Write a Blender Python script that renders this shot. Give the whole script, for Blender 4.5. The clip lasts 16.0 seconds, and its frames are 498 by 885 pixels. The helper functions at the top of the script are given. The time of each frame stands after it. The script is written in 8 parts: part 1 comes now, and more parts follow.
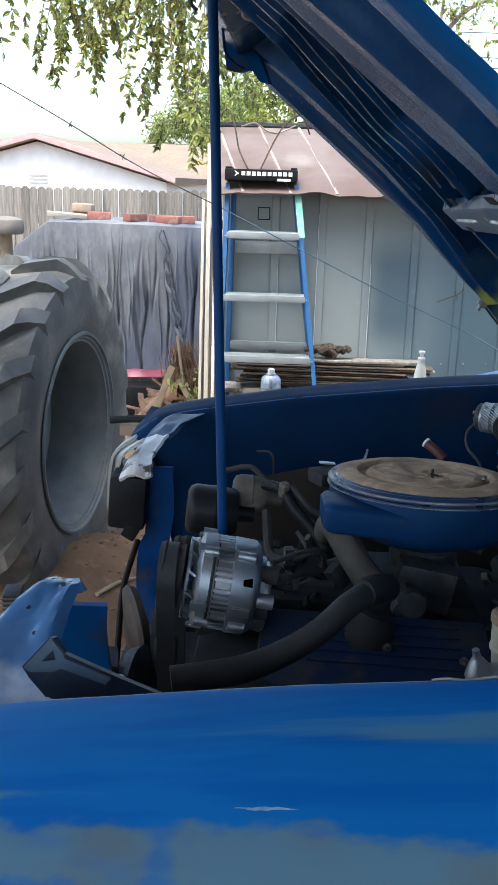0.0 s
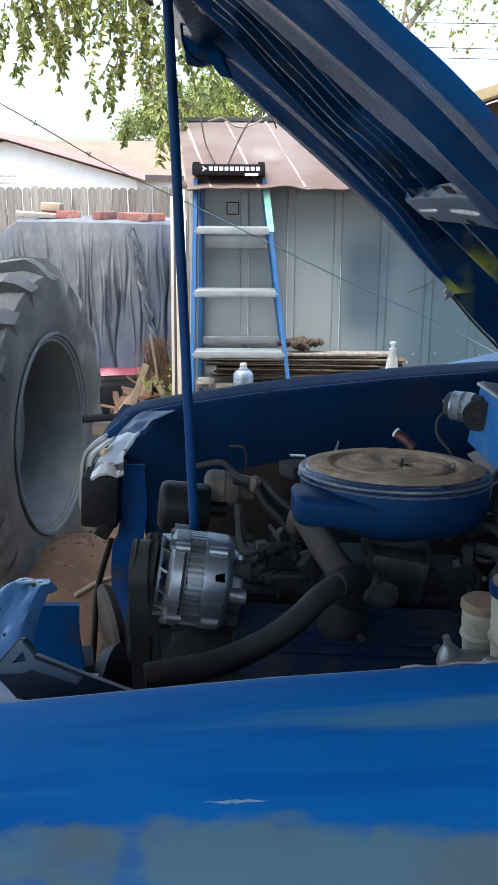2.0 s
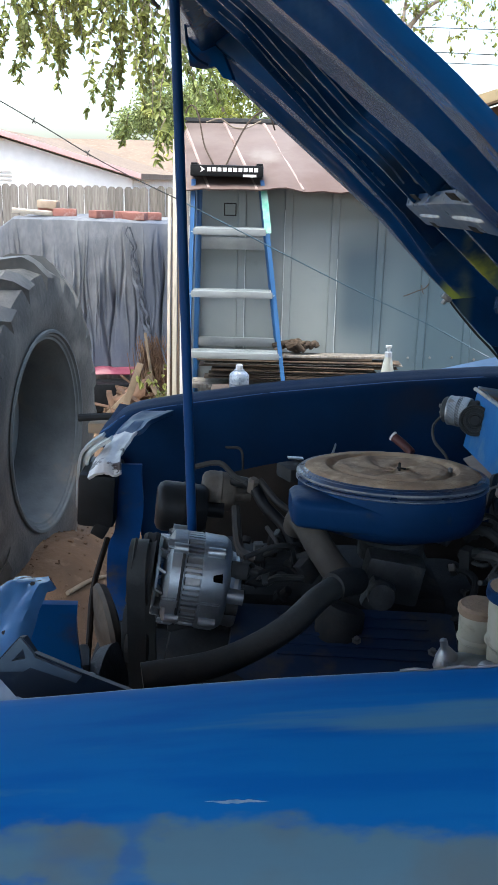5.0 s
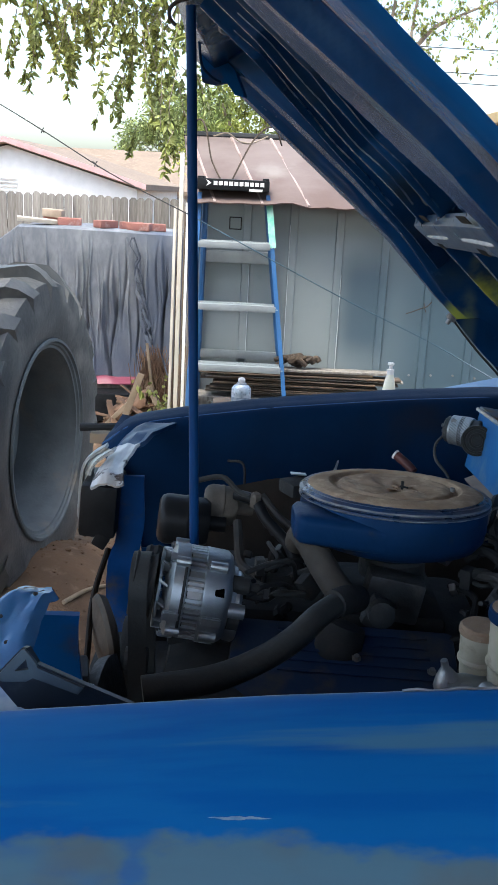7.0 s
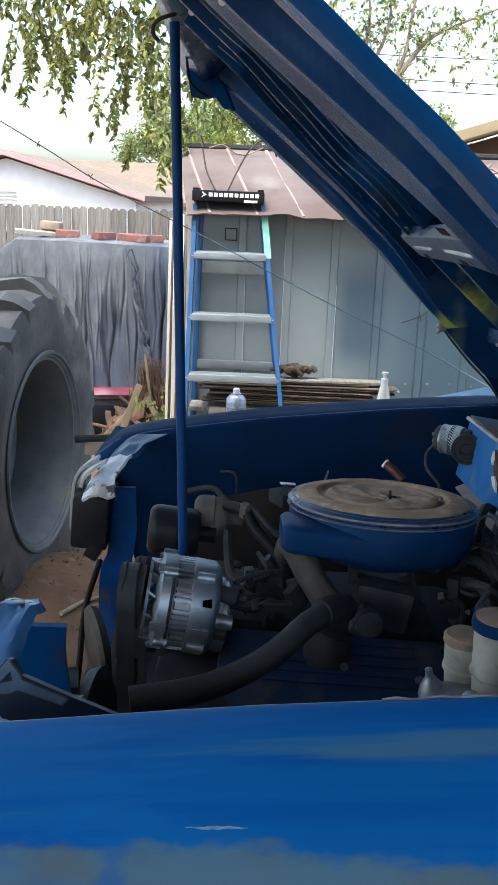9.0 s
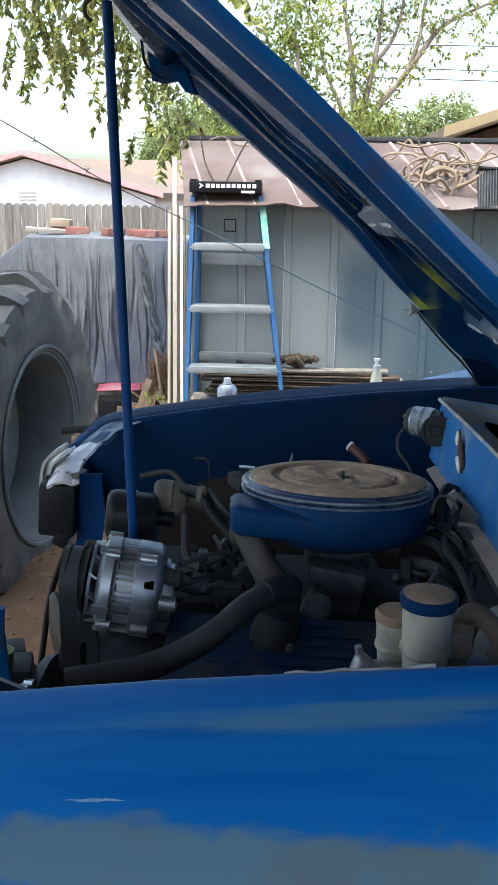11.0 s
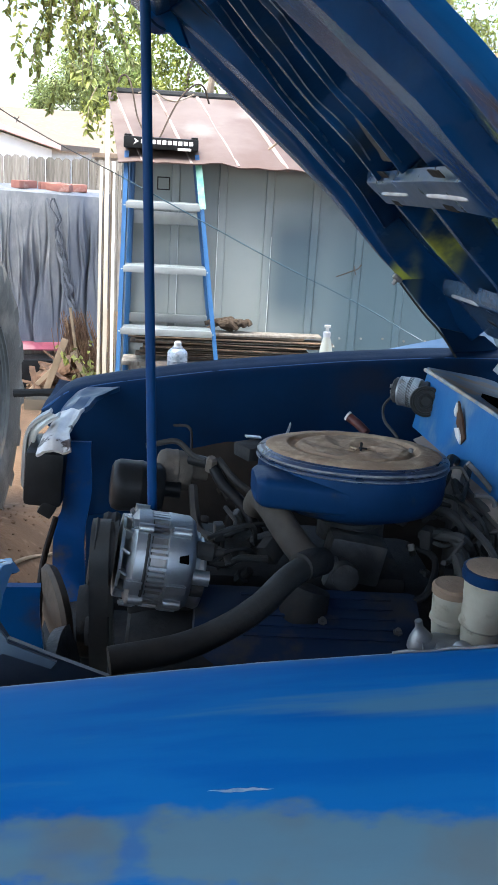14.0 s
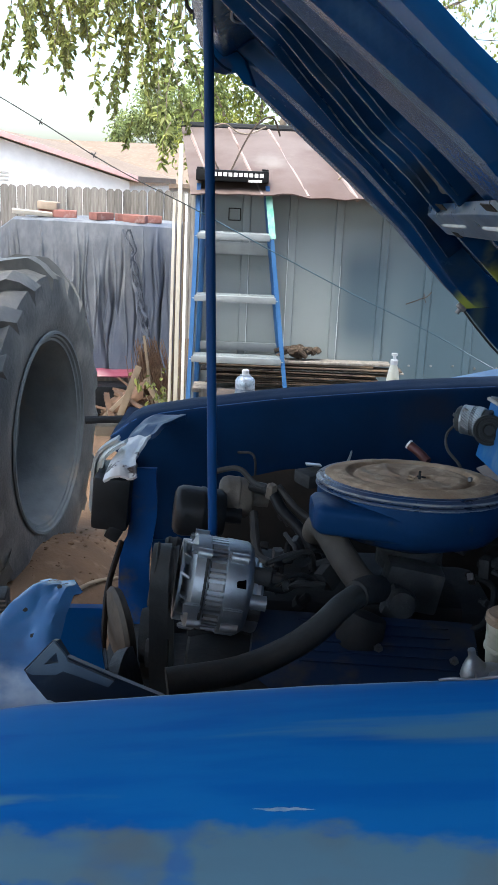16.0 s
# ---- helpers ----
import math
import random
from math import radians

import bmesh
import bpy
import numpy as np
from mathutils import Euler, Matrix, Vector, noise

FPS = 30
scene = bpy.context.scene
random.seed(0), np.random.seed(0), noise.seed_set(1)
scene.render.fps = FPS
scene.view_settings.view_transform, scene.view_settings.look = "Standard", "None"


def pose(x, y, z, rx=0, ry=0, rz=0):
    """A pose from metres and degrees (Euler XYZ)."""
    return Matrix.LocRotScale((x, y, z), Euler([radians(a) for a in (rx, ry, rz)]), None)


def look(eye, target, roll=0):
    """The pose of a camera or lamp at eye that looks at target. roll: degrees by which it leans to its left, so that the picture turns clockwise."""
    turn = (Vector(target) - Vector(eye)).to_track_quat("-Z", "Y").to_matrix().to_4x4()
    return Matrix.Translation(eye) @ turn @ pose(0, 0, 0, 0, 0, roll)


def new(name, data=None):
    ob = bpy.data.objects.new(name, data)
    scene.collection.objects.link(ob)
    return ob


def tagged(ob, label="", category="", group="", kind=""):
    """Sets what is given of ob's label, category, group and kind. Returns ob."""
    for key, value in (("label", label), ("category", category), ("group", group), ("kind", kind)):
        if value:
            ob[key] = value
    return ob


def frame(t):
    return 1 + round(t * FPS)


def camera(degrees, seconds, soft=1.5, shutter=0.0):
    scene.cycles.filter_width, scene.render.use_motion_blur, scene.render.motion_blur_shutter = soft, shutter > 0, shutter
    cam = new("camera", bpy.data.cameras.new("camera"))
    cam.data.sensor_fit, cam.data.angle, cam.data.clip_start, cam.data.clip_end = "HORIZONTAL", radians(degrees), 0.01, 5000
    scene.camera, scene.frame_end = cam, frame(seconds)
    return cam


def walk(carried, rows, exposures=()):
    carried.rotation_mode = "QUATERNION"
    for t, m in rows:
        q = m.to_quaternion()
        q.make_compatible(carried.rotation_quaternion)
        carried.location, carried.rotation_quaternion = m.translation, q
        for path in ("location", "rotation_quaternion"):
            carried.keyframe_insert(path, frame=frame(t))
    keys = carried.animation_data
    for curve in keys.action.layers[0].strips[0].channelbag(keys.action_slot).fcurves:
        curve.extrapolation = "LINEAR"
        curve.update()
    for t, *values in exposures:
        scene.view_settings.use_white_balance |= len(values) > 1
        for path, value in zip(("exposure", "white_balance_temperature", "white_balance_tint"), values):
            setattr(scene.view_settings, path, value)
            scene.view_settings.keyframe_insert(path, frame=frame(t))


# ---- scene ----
cam = camera(30.7, 16.0)
PATH = [
    (0, (0.082, -0.105, 1.69), (-0.003, 1.816, 1.141), 1.6),
    (0.5, (0.09, -0.111, 1.693), (0.023, 1.81, 1.141), 1.0),
    (1, (0.095, -0.114, 1.689), (0.048, 1.808, 1.139), 0.5),
    (1.5, (0.095, -0.111, 1.69), (0.056, 1.81, 1.134), 0.3),
    (2, (0.097, -0.105, 1.689), (0.059, 1.815, 1.131), 0.3),
    (2.5, (0.098, -0.109, 1.687), (0.057, 1.809, 1.123), 0.4),
    (3, (0.094, -0.111, 1.685), (0.058, 1.805, 1.113), 0.5),
    (3.5, (0.084, -0.118, 1.686), (0.057, 1.797, 1.109), 0.8),
    (6, (0.086, -0.105, 1.695), (0.066, 1.821, 1.156), 1.9),
    (6.5, (0.08, -0.109, 1.696), (0.062, 1.818, 1.161), 2.4),
    (7, (0.074, -0.114, 1.697), (0.06, 1.814, 1.167), 2.8),
    (7.5, (0.073, -0.123, 1.701), (0.06, 1.808, 1.18), 3.0),
    (8, (0.065, -0.118, 1.702), (0.042, 1.814, 1.185), 3.5),
    (8.5, (0.079, -0.123, 1.703), (0.049, 1.81, 1.191), 3.0),
    (9, (0.096, -0.121, 1.702), (0.077, 1.813, 1.192), 2.3),
    (11.3, (0.226, -0.113, 1.673), (0.141, 1.816, 1.151), 0.8),
    (11.5, (0.211, -0.116, 1.669), (0.168, 1.814, 1.145), 0.4),
    (12, (0.122, -0.089, 1.677), (0.182, 1.835, 1.133), 1.2),
    (12.5, (0.063, -0.086, 1.681), (0.166, 1.834, 1.13), 2.0),
    (13, (0.04, -0.075, 1.676), (0.216, 1.835, 1.111), 1.8),
    (13.5, (0.027, -0.052, 1.663), (0.305, 1.835, 1.063), 2.7),
    (14, (0.015, -0.082, 1.68), (0.181, 1.821, 1.087), 3.5),
    (14.5, (0.019, -0.103, 1.682), (0.078, 1.807, 1.091), 3.4),
    (15, (0.045, -0.124, 1.688), (0.089, 1.789, 1.104), 2.0),
    (15.5, (0.04, -0.107, 1.688), (0.074, 1.807, 1.111), 2.3),
    (16, (0.035, -0.11, 1.692), (0.038, 1.814, 1.146), 2.5),
]
# stops, white balance: the clip's camera opens up as it swings towards the cowl
EXPOSURES = [(0.0, 2.21, 6300, 4), (3.0, 2.28, 6300, 4), (6.0, 2.12, 6300, 4), (9.0, 2.1, 6300, 4), (11.5, 2.17, 6300, 4), (12.4, 2.4, 6300, 4), (13.1, 2.54, 6300, 4), (13.6, 3.03, 6300, 4), (14.1, 2.46, 6300, 4), (15.0, 2.2, 6300, 4), (16.0, 2.17, 6300, 4)]
walk(cam, [(t, look(eye, target, roll)) for t, eye, target, roll in PATH], EXPOSURES)

# ---- daylight ----
world = bpy.data.worlds.new("world")
scene.world = world
world.use_nodes = True
wt = world.node_tree
sky = wt.nodes.new("ShaderNodeTexSky")
sky.sky_type = "NISHITA"
sky.sun_disc = False
SUN_EL, SUN_AZ = 68.0, -30.0   # degrees above the horizon, turn of the sun about z
sky.sun_elevation, sky.sun_rotation = radians(SUN_EL), radians(180 - SUN_AZ)
sky.air_density, sky.dust_density, sky.ozone_density = 1.0, 4.0, 1.0
wt.nodes["Background"].inputs["Strength"].default_value = 0.15
wt.links.new(sky.outputs["Color"], wt.nodes["Background"].inputs["Color"])
sun = new("sun", bpy.data.lights.new("sun", "SUN"))
sun.data.energy, sun.data.angle, sun.data.color = 1.05, radians(24), (1.0, 0.95, 0.88)
sun.matrix_world = pose(0, 0, 8, 90 - SUN_EL, 0, SUN_AZ)

# ---- small builders ----
def mat(name, c1, c2=None, scale=8.0, c3=None, s3=2.0, t3=(0.52, 0.66), rough=0.55, rvar=0.15, metal=0.0, bump=0.15,
        bscale=70.0, coat=0.0, rnd=0.0, stretch=None, spec=0.5, trans=0.0, detail=6.0, tint=None):
    """A surface with two scales of colour, a stain of its own shape, fine relief and uneven gloss."""
    m = bpy.data.materials.new(name)
    m.use_nodes = True
    nt = m.node_tree
    nd, ln = nt.nodes, nt.links
    b = nd["Principled BSDF"]
    tc = nd.new("ShaderNodeTexCoord")
    src = tc.outputs["Object"]
    if stretch:
        mp = nd.new("ShaderNodeMapping")
        mp.inputs["Scale"].default_value = stretch
        ln.new(src, mp.inputs["Vector"])
        src = mp.outputs["Vector"]

    def tex(s, d=detail, r=0.55):
        n = nd.new("ShaderNodeTexNoise")
        n.inputs["Scale"].default_value, n.inputs["Detail"].default_value, n.inputs["Roughness"].default_value = s, d, r
        ln.new(src, n.inputs["Vector"])
        return n.outputs["Fac"]

    def ramp(f, lo, hi):
        r = nd.new("ShaderNodeMapRange")
        r.interpolation_type = "SMOOTHSTEP"
        for k, v in (("From Min", lo), ("From Max", hi)):
            r.inputs[k].default_value = v
        ln.new(f, r.inputs["Value"])
        return r.outputs["Result"]

    def mix(f, a, c):
        x = nd.new("ShaderNodeMix")
        x.data_type = "RGBA"
        ln.new(f, x.inputs["Factor"])
        for s, v in ((x.inputs[6], a), (x.inputs[7], c)):
            if isinstance(v, tuple):
                s.default_value = (*v, 1)
            else:
                ln.new(v, s)
        return x.outputs[2]

    c2 = c2 or tuple(v * 0.72 for v in c1)
    n1 = tex(scale)
    col = mix(ramp(n1, 0.3, 0.7), c1, c2)
    if c3:
        col = mix(ramp(tex(s3), *t3), col, c3)
    if rnd:
        oi = nd.new("ShaderNodeObjectInfo")
        hs = nd.new("ShaderNodeHueSaturation")
        mr = nd.new("ShaderNodeMapRange")
        mr.inputs["To Min"].default_value, mr.inputs["To Max"].default_value = 1 - rnd, 1 + rnd
        ln.new(oi.outputs["Random"], mr.inputs["Value"])
        ln.new(mr.outputs["Result"], hs.inputs["Value"])
        ln.new(col, hs.inputs["Color"])
        col = hs.outputs["Color"]
    ln.new(col, b.inputs["Base Color"])
    rr = nd.new("ShaderNodeMapRange")
    rr.inputs["To Min"].default_value, rr.inputs["To Max"].default_value = max(0.03, rough - rvar), min(1, rough + rvar)
    ln.new(tex(scale * 2.3), rr.inputs["Value"])
    ln.new(rr.outputs["Result"], b.inputs["Roughness"])
    b.inputs["Metallic"].default_value = metal
    b.inputs["Coat Weight"].default_value = coat
    b.inputs["Coat Roughness"].default_value = 0.15
    b.inputs["Specular IOR Level"].default_value = spec
    b.inputs["Transmission Weight"].default_value = trans
    if tint:
        b.inputs["Specular Tint"].default_value = (*tint, 1)
    if bump:
        bp = nd.new("ShaderNodeBump")
        bp.inputs["Strength"].default_value, bp.inputs["Distance"].default_value = bump, 0.01
        ln.new(tex(bscale), bp.inputs["Height"])
        ln.new(bp.outputs["Normal"], b.inputs["Normal"])
    return m


def thing(name, loc, label, category, group="", kind=""):
    ob = new(name)
    ob.empty_display_size = 0.05
    ob.location = loc
    return tagged(ob, label, category, group, kind)


def origin_of(ob):
    v = Vector((0, 0, 0))
    while ob:
        v += ob.location
        ob = ob.parent
    return v


def finish(name, bm, material, sharp=38):
    bmesh.ops.recalc_face_normals(bm, faces=bm.faces)
    me = bpy.data.meshes.new(name)
    bm.to_mesh(me)
    bm.free()
    me.materials.append(material)
    me.shade_smooth()
    me.set_sharp_from_angle(angle=radians(sharp))
    return me


def part(name, bm, material, parent, label="", sharp=38):
    off = origin_of(parent)
    bmesh.ops.translate(bm, verts=bm.verts, vec=-off)
    ob = new(name, finish(name, bm, material, sharp))
    ob.parent = parent
    return tagged(ob, label)


def solo(name, bm, material, label, category, group="", kind="", loc=(0, 0, 0), sharp=38):
    bmesh.ops.translate(bm, verts=bm.verts, vec=-Vector(loc))
    ob = new(name, finish(name, bm, material, sharp))
    ob.location = loc
    return tagged(ob, label, category, group, kind)


def box(bm, c, s, rot=(0, 0, 0), bev=0.0):
    m = Matrix.LocRotScale(Vector(c), Euler([radians(a) for a in rot]), Vector(s))
    r = bmesh.ops.create_cube(bm, size=1.0, matrix=m)
    if bev:
        es = list({e for v in r["verts"] for e in v.link_edges})
        bmesh.ops.bevel(bm, geom=es, offset=bev, segments=2, affect="EDGES", profile=0.6)
    return bm


def ring_frame(d):
    d = Vector(d).normalized()
    a = Vector((0, 0, 1)) if abs(d.z) < 0.9 else Vector((1, 0, 0))
    u = d.cross(a).normalized()
    return d, u, d.cross(u)


def lathe(bm, prof, base, axis, seg=32, squash=None):
    """prof: (radius, height along the axis); ends with radius 0 close."""
    d, u, w = ring_frame(axis)
    base = Vector(base)
    rings = []
    for r, h in prof:
        if r < 1e-6:
            rings.append([bm.verts.new(base + d * h)])
            continue
        rings.append([bm.verts.new(base + d * h + (u * math.cos(2 * math.pi * k / seg) + w * math.sin(2 * math.pi * k / seg)) * r)
                      for k in range(seg)])
    for a, b in zip(rings, rings[1:]):
        for k in range(seg):
            k2 = (k + 1) % seg
            q = [a[k % len(a)], a[k2 % len(a)], b[k2 % len(b)], b[k % len(b)]]
            f = list(dict.fromkeys(q))
            if len(f) > 2:
                bm.faces.new(f)
    return bm


def smooth_path(pts, n=6):
    p = [Vector(q) for q in pts]
    p = [p[0] * 2 - p[1]] + p + [p[-1] * 2 - p[-2]]
    out = []
    for i in range(1, len(p) - 2):
        a, b, c, d = p[i - 1:i + 3]
        for k in range(n):
            t = k / n
            out.append(0.5 * (2 * b + (c - a) * t + (2 * a - 5 * b + 4 * c - d) * t * t + (3 * b - a - 3 * c + d) * t ** 3))
    return out + [p[-2]]


def tube(bm, pts, r, seg=10, smooth=6, wob=0.0):
    """A round hose, wire or limb along pts; r one radius or one at each end."""
    path = smooth_path(pts, smooth) if smooth else [Vector(q) for q in pts]
    r0, r1 = r if isinstance(r, tuple) else (r, r)
    rings, u = [], None
    for i, q in enumerate(path):
        d = (path[min(i + 1, len(path) - 1)] - path[max(i - 1, 0)]).normalized()
        if u is None:
            _, u, w = ring_frame(d)
        u = (u - d * u.dot(d)).normalized()
        w = d.cross(u)
        rad = r0 + (r1 - r0) * i / (len(path) - 1)
        if wob:
            rad *= 1 + wob * noise.noise(q * 9)
        rings.append([bm.verts.new(q + (u * math.cos(2 * math.pi * k / seg) + w * math.sin(2 * math.pi * k / seg)) * rad) for k in range(seg)])
    for a, b in zip(rings, rings[1:]):
        for k in range(seg):
            bm.faces.new((a[k], a[(k + 1) % seg], b[(k + 1) % seg], b[k]))
    bm.faces.new(rings[0][::-1])
    bm.faces.new(rings[-1])
    return bm


def sheet(bm, f, nu, nv, thick=None):
    """A surface f(u, v), u and v from 0 to 1; thick: a vector or metres along the normal, to give it a back."""
    g = [[Vector(f(i / nu, j / nv)) for j in range(nv + 1)] for i in range(nu + 1)]
    top = [[bm.verts.new(p) for p in row] for row in g]
    for i in range(nu):
        for j in range(nv):
            bm.faces.new((top[i][j], top[i + 1][j], top[i + 1][j + 1], top[i][j + 1]))
    if thick is None:
        return bm
    if not isinstance(thick, (int, float)):
        off = lambda i, j: Vector(thick)
    else:
        def off(i, j):
            a = g[min(i + 1, nu)][j] - g[max(i - 1, 0)][j]
            b = g[i][min(j + 1, nv)] - g[i][max(j - 1, 0)]
            return a.cross(b).normalized() * thick
    bot = [[bm.verts.new(g[i][j] + off(i, j)) for j in range(nv + 1)] for i in range(nu + 1)]
    for i in range(nu):
        for j in range(nv):
            bm.faces.new((bot[i][j], bot[i][j + 1], bot[i + 1][j + 1], bot[i + 1][j]))
    rim = [(i, 0) for i in range(nu)] + [(nu, j) for j in range(nv)] + [(i, nv) for i in range(nu, 0, -1)] + [(0, j) for j in range(nv, 0, -1)]
    for (i, j), (k, l) in zip(rim, rim[1:] + rim[:1]):
        bm.faces.new((top[i][j], bot[i][j], bot[k][l], top[k][l]))
    return bm


def lerp(x, pts):
    return float(np.interp(x, [p[0] for p in pts], [p[1] for p in pts]))


def B():
    return bmesh.new()

# ---- surfaces ----
M_DIRT = mat("dirt", (0.125, 0.072, 0.038), (0.078, 0.046, 0.026), 3.0, (0.16, 0.105, 0.066), 14.0, (0.55, 0.75), 0.95, 0.04, bump=0.6, bscale=45)
# Truck blue with the engine bay's shade put into the colour.
M_BLUE_SHADE = mat("blue_in_shade", (0.004, 0.020, 0.060), (0.004, 0.016, 0.044), 6.0, (0.013, 0.018, 0.032), 3.2, (0.50, 0.72), 0.5, 0.12, bump=0.06, bscale=90, spec=0.04, tint=(0.35, 0.6, 1.0))
M_BLUE_ENG = mat("engine_blue", (0.006, 0.030, 0.092), (0.005, 0.023, 0.070), 12.0, (0.04, 0.04, 0.04), 18.0, (0.60, 0.76), 0.42, 0.12, bump=0.08, bscale=90, spec=0.12, tint=(0.35, 0.6, 1.0))
M_DUST = mat("dusty_lid", (0.46, 0.335, 0.225), (0.30, 0.205, 0.135), 16.0, (0.54, 0.41, 0.28), 40.0, (0.5, 0.7), 0.92, 0.06, bump=0.2, bscale=160, spec=0.2)
M_RUBBER = mat("black_rubber", (0.028, 0.031, 0.032), (0.040, 0.042, 0.042), 16.0, (0.055, 0.053, 0.048), 11.0, (0.6, 0.8), 0.5, 0.15, bump=0.12, bscale=120, spec=0.12)
M_BLACK = mat("grime_and_shade_black", (0.026, 0.028, 0.030), (0.036, 0.037, 0.038), 14.0, (0.045, 0.041, 0.036), 20.0, (0.55, 0.75), 0.75, 0.15, bump=0.3, bscale=60, spec=0.07)
M_ALU = mat("cast_aluminium", (0.37, 0.405, 0.43), (0.26, 0.285, 0.305), 18.0, (0.25, 0.24, 0.23), 30.0, (0.6, 0.78), 0.42, 0.12, 0.85, bump=0.1, bscale=200)
M_STEEL = mat("worn_steel", (0.32, 0.32, 0.32), (0.20, 0.19, 0.18), 20.0, (0.16, 0.09, 0.05), 12.0, (0.55, 0.7), 0.45, 0.15, 0.8, bump=0.1)
M_TYRE = mat("tyre_rubber", (0.055, 0.058, 0.059), (0.10, 0.099, 0.094), 5.0, (0.20, 0.193, 0.175), 4.0, (0.50, 0.72), 0.45, 0.15, bump=0.25, bscale=60, spec=0.4)
M_RIM = mat("rim_paint", (0.150, 0.165, 0.165), (0.105, 0.118, 0.122), 6.0, (0.22, 0.185, 0.145), 4.0, (0.52, 0.72), 0.75, 0.12, bump=0.15, spec=0.25)
M_SHED = mat("shed_sheet", (0.255, 0.285, 0.290), (0.215, 0.248, 0.257), 1.4, (0.18, 0.212, 0.222), 5.0, (0.6, 0.75), 0.5, 0.1, 0.1, bump=0.03, bscale=14)
M_ROOF = mat("rusty_roof", (0.155, 0.125, 0.117), (0.098, 0.068, 0.060), 2.2, (0.19, 0.165, 0.155), 2.6, (0.5, 0.68), 0.8, 0.1, 0.0, bump=0.06, bscale=40, spec=0.2)
M_WEATHER = mat("weathered_wood", (0.265, 0.245, 0.22), (0.15, 0.134, 0.118), 7.0, (0.10, 0.085, 0.07), 5.0, (0.56, 0.72), 0.9, 0.05, bump=0.5, bscale=30, rnd=0.32, stretch=(6, 6, 0.6))
M_WOOD = mat("split_wood", (0.15, 0.083, 0.048), (0.085, 0.05, 0.032), 9.0, (0.26, 0.17, 0.10), 6.0, (0.5, 0.7), 0.88, 0.08, bump=0.5, bscale=40, rnd=0.25)
M_GREASE = mat("greasy_metal", (0.070, 0.076, 0.080), (0.036, 0.040, 0.043), 26.0, (0.085, 0.080, 0.072), 18.0, (0.56, 0.74), 0.5, 0.15, 0.2, bump=0.25, bscale=90, spec=0.2)
M_DUSTYPART = mat("dusty_casting", (0.11, 0.092, 0.075), (0.065, 0.055, 0.046), 18.0, (0.16, 0.135, 0.105), 30.0, (0.55, 0.72), 0.8, 0.1, bump=0.2, bscale=90)
# Pale blue and pale blotches put the sky's sheen into the colour.
M_PANEL = mat("worn_sheen_panel", (0.06, 0.17, 0.35), (0.03, 0.12, 0.28), 7.0, (0.36, 0.45, 0.54), 5.0, (0.50, 0.68), 0.2, 0.08, bump=0.12, bscale=18, spec=0.9)
M_COWL = mat("scuffed_cowl", (0.10, 0.19, 0.30), (0.20, 0.21, 0.21), 9.0, (0.26, 0.19, 0.13), 12.0, (0.50, 0.64), 0.6, 0.12, bump=0.15)
M_STAKE = mat("pale_stake", (0.27, 0.205, 0.14), (0.18, 0.135, 0.09), 9.0, None, rough=0.85, bump=0.3)
M_DARKBARK = mat("dark_bark", (0.065, 0.045, 0.03), (0.032, 0.023, 0.017), 16.0, (0.11, 0.075, 0.05), 9.0, (0.54, 0.7), 0.92, 0.05, bump=0.6, bscale=45)
M_PLANK = mat("sawn_plank", (0.105, 0.075, 0.052), (0.06, 0.045, 0.034), 6.0, (0.16, 0.11, 0.07), 4.0, (0.55, 0.75), 0.85, 0.08, bump=0.3, bscale=50, rnd=0.25)
M_TOWEL = mat("grey_cloth", (0.215, 0.222, 0.235), (0.145, 0.153, 0.168), 14.0, (0.085, 0.100, 0.135), 1.1, (0.44, 0.66), 0.95, 0.04, bump=0.5, bscale=200, stretch=(1.3, 1, 0.6))
M_BRICK = mat("red_brick", (0.33, 0.14, 0.11), (0.27, 0.11, 0.088), 14.0, (0.46, 0.31, 0.27), 10.0, (0.55, 0.75), 0.9, 0.06, bump=0.4, bscale=90, rnd=0.2)
M_FIBRE = mat("blue_fibreglass", (0.022, 0.095, 0.25), (0.018, 0.08, 0.20), 9.0, None, rough=0.4, bump=0.08)
M_STEP = mat("step_aluminium", (0.40, 0.44, 0.46), (0.34, 0.375, 0.39), 12.0, (0.40, 0.40, 0.40), 9.0, (0.6, 0.8), 0.4, 0.1, 0.7, bump=0.06)
M_BLKPLAST = mat("black_plastic", (0.010, 0.011, 0.012), (0.015, 0.016, 0.018), 20.0, None, rough=0.4, bump=0.08, spec=0.12)
M_WHITE = mat("white_paint", (0.80, 0.79, 0.77), (0.72, 0.71, 0.69), 5.0, (0.60, 0.57, 0.52), 3.0, (0.6, 0.8), 0.55, 0.1, bump=0.06)
M_REDTRIM = mat("red_trim", (0.52, 0.33, 0.32), (0.46, 0.28, 0.27), 4.0, None, rough=0.7, bump=0.1)
M_TANROOF = mat("tan_shingle", (0.20, 0.148, 0.105), (0.165, 0.12, 0.085), 2.0, (0.24, 0.18, 0.135), 9.0, (0.5, 0.7), 0.9, 0.05, bump=0.3, bscale=8)
M_BROWN = mat("brown_siding", (0.11, 0.06, 0.032), (0.08, 0.045, 0.025), 3.0, None, rough=0.85, bump=0.2)
M_YELLOWTRIM = mat("pale_fascia", (0.34, 0.26, 0.14), (0.28, 0.21, 0.115), 3.0, None, rough=0.75, bump=0.1)
M_BARK = mat("bark", (0.24, 0.19, 0.14), (0.15, 0.12, 0.09), 14.0, (0.36, 0.30, 0.24), 7.0, (0.5, 0.7), 0.92, 0.05, bump=0.6, bscale=45)
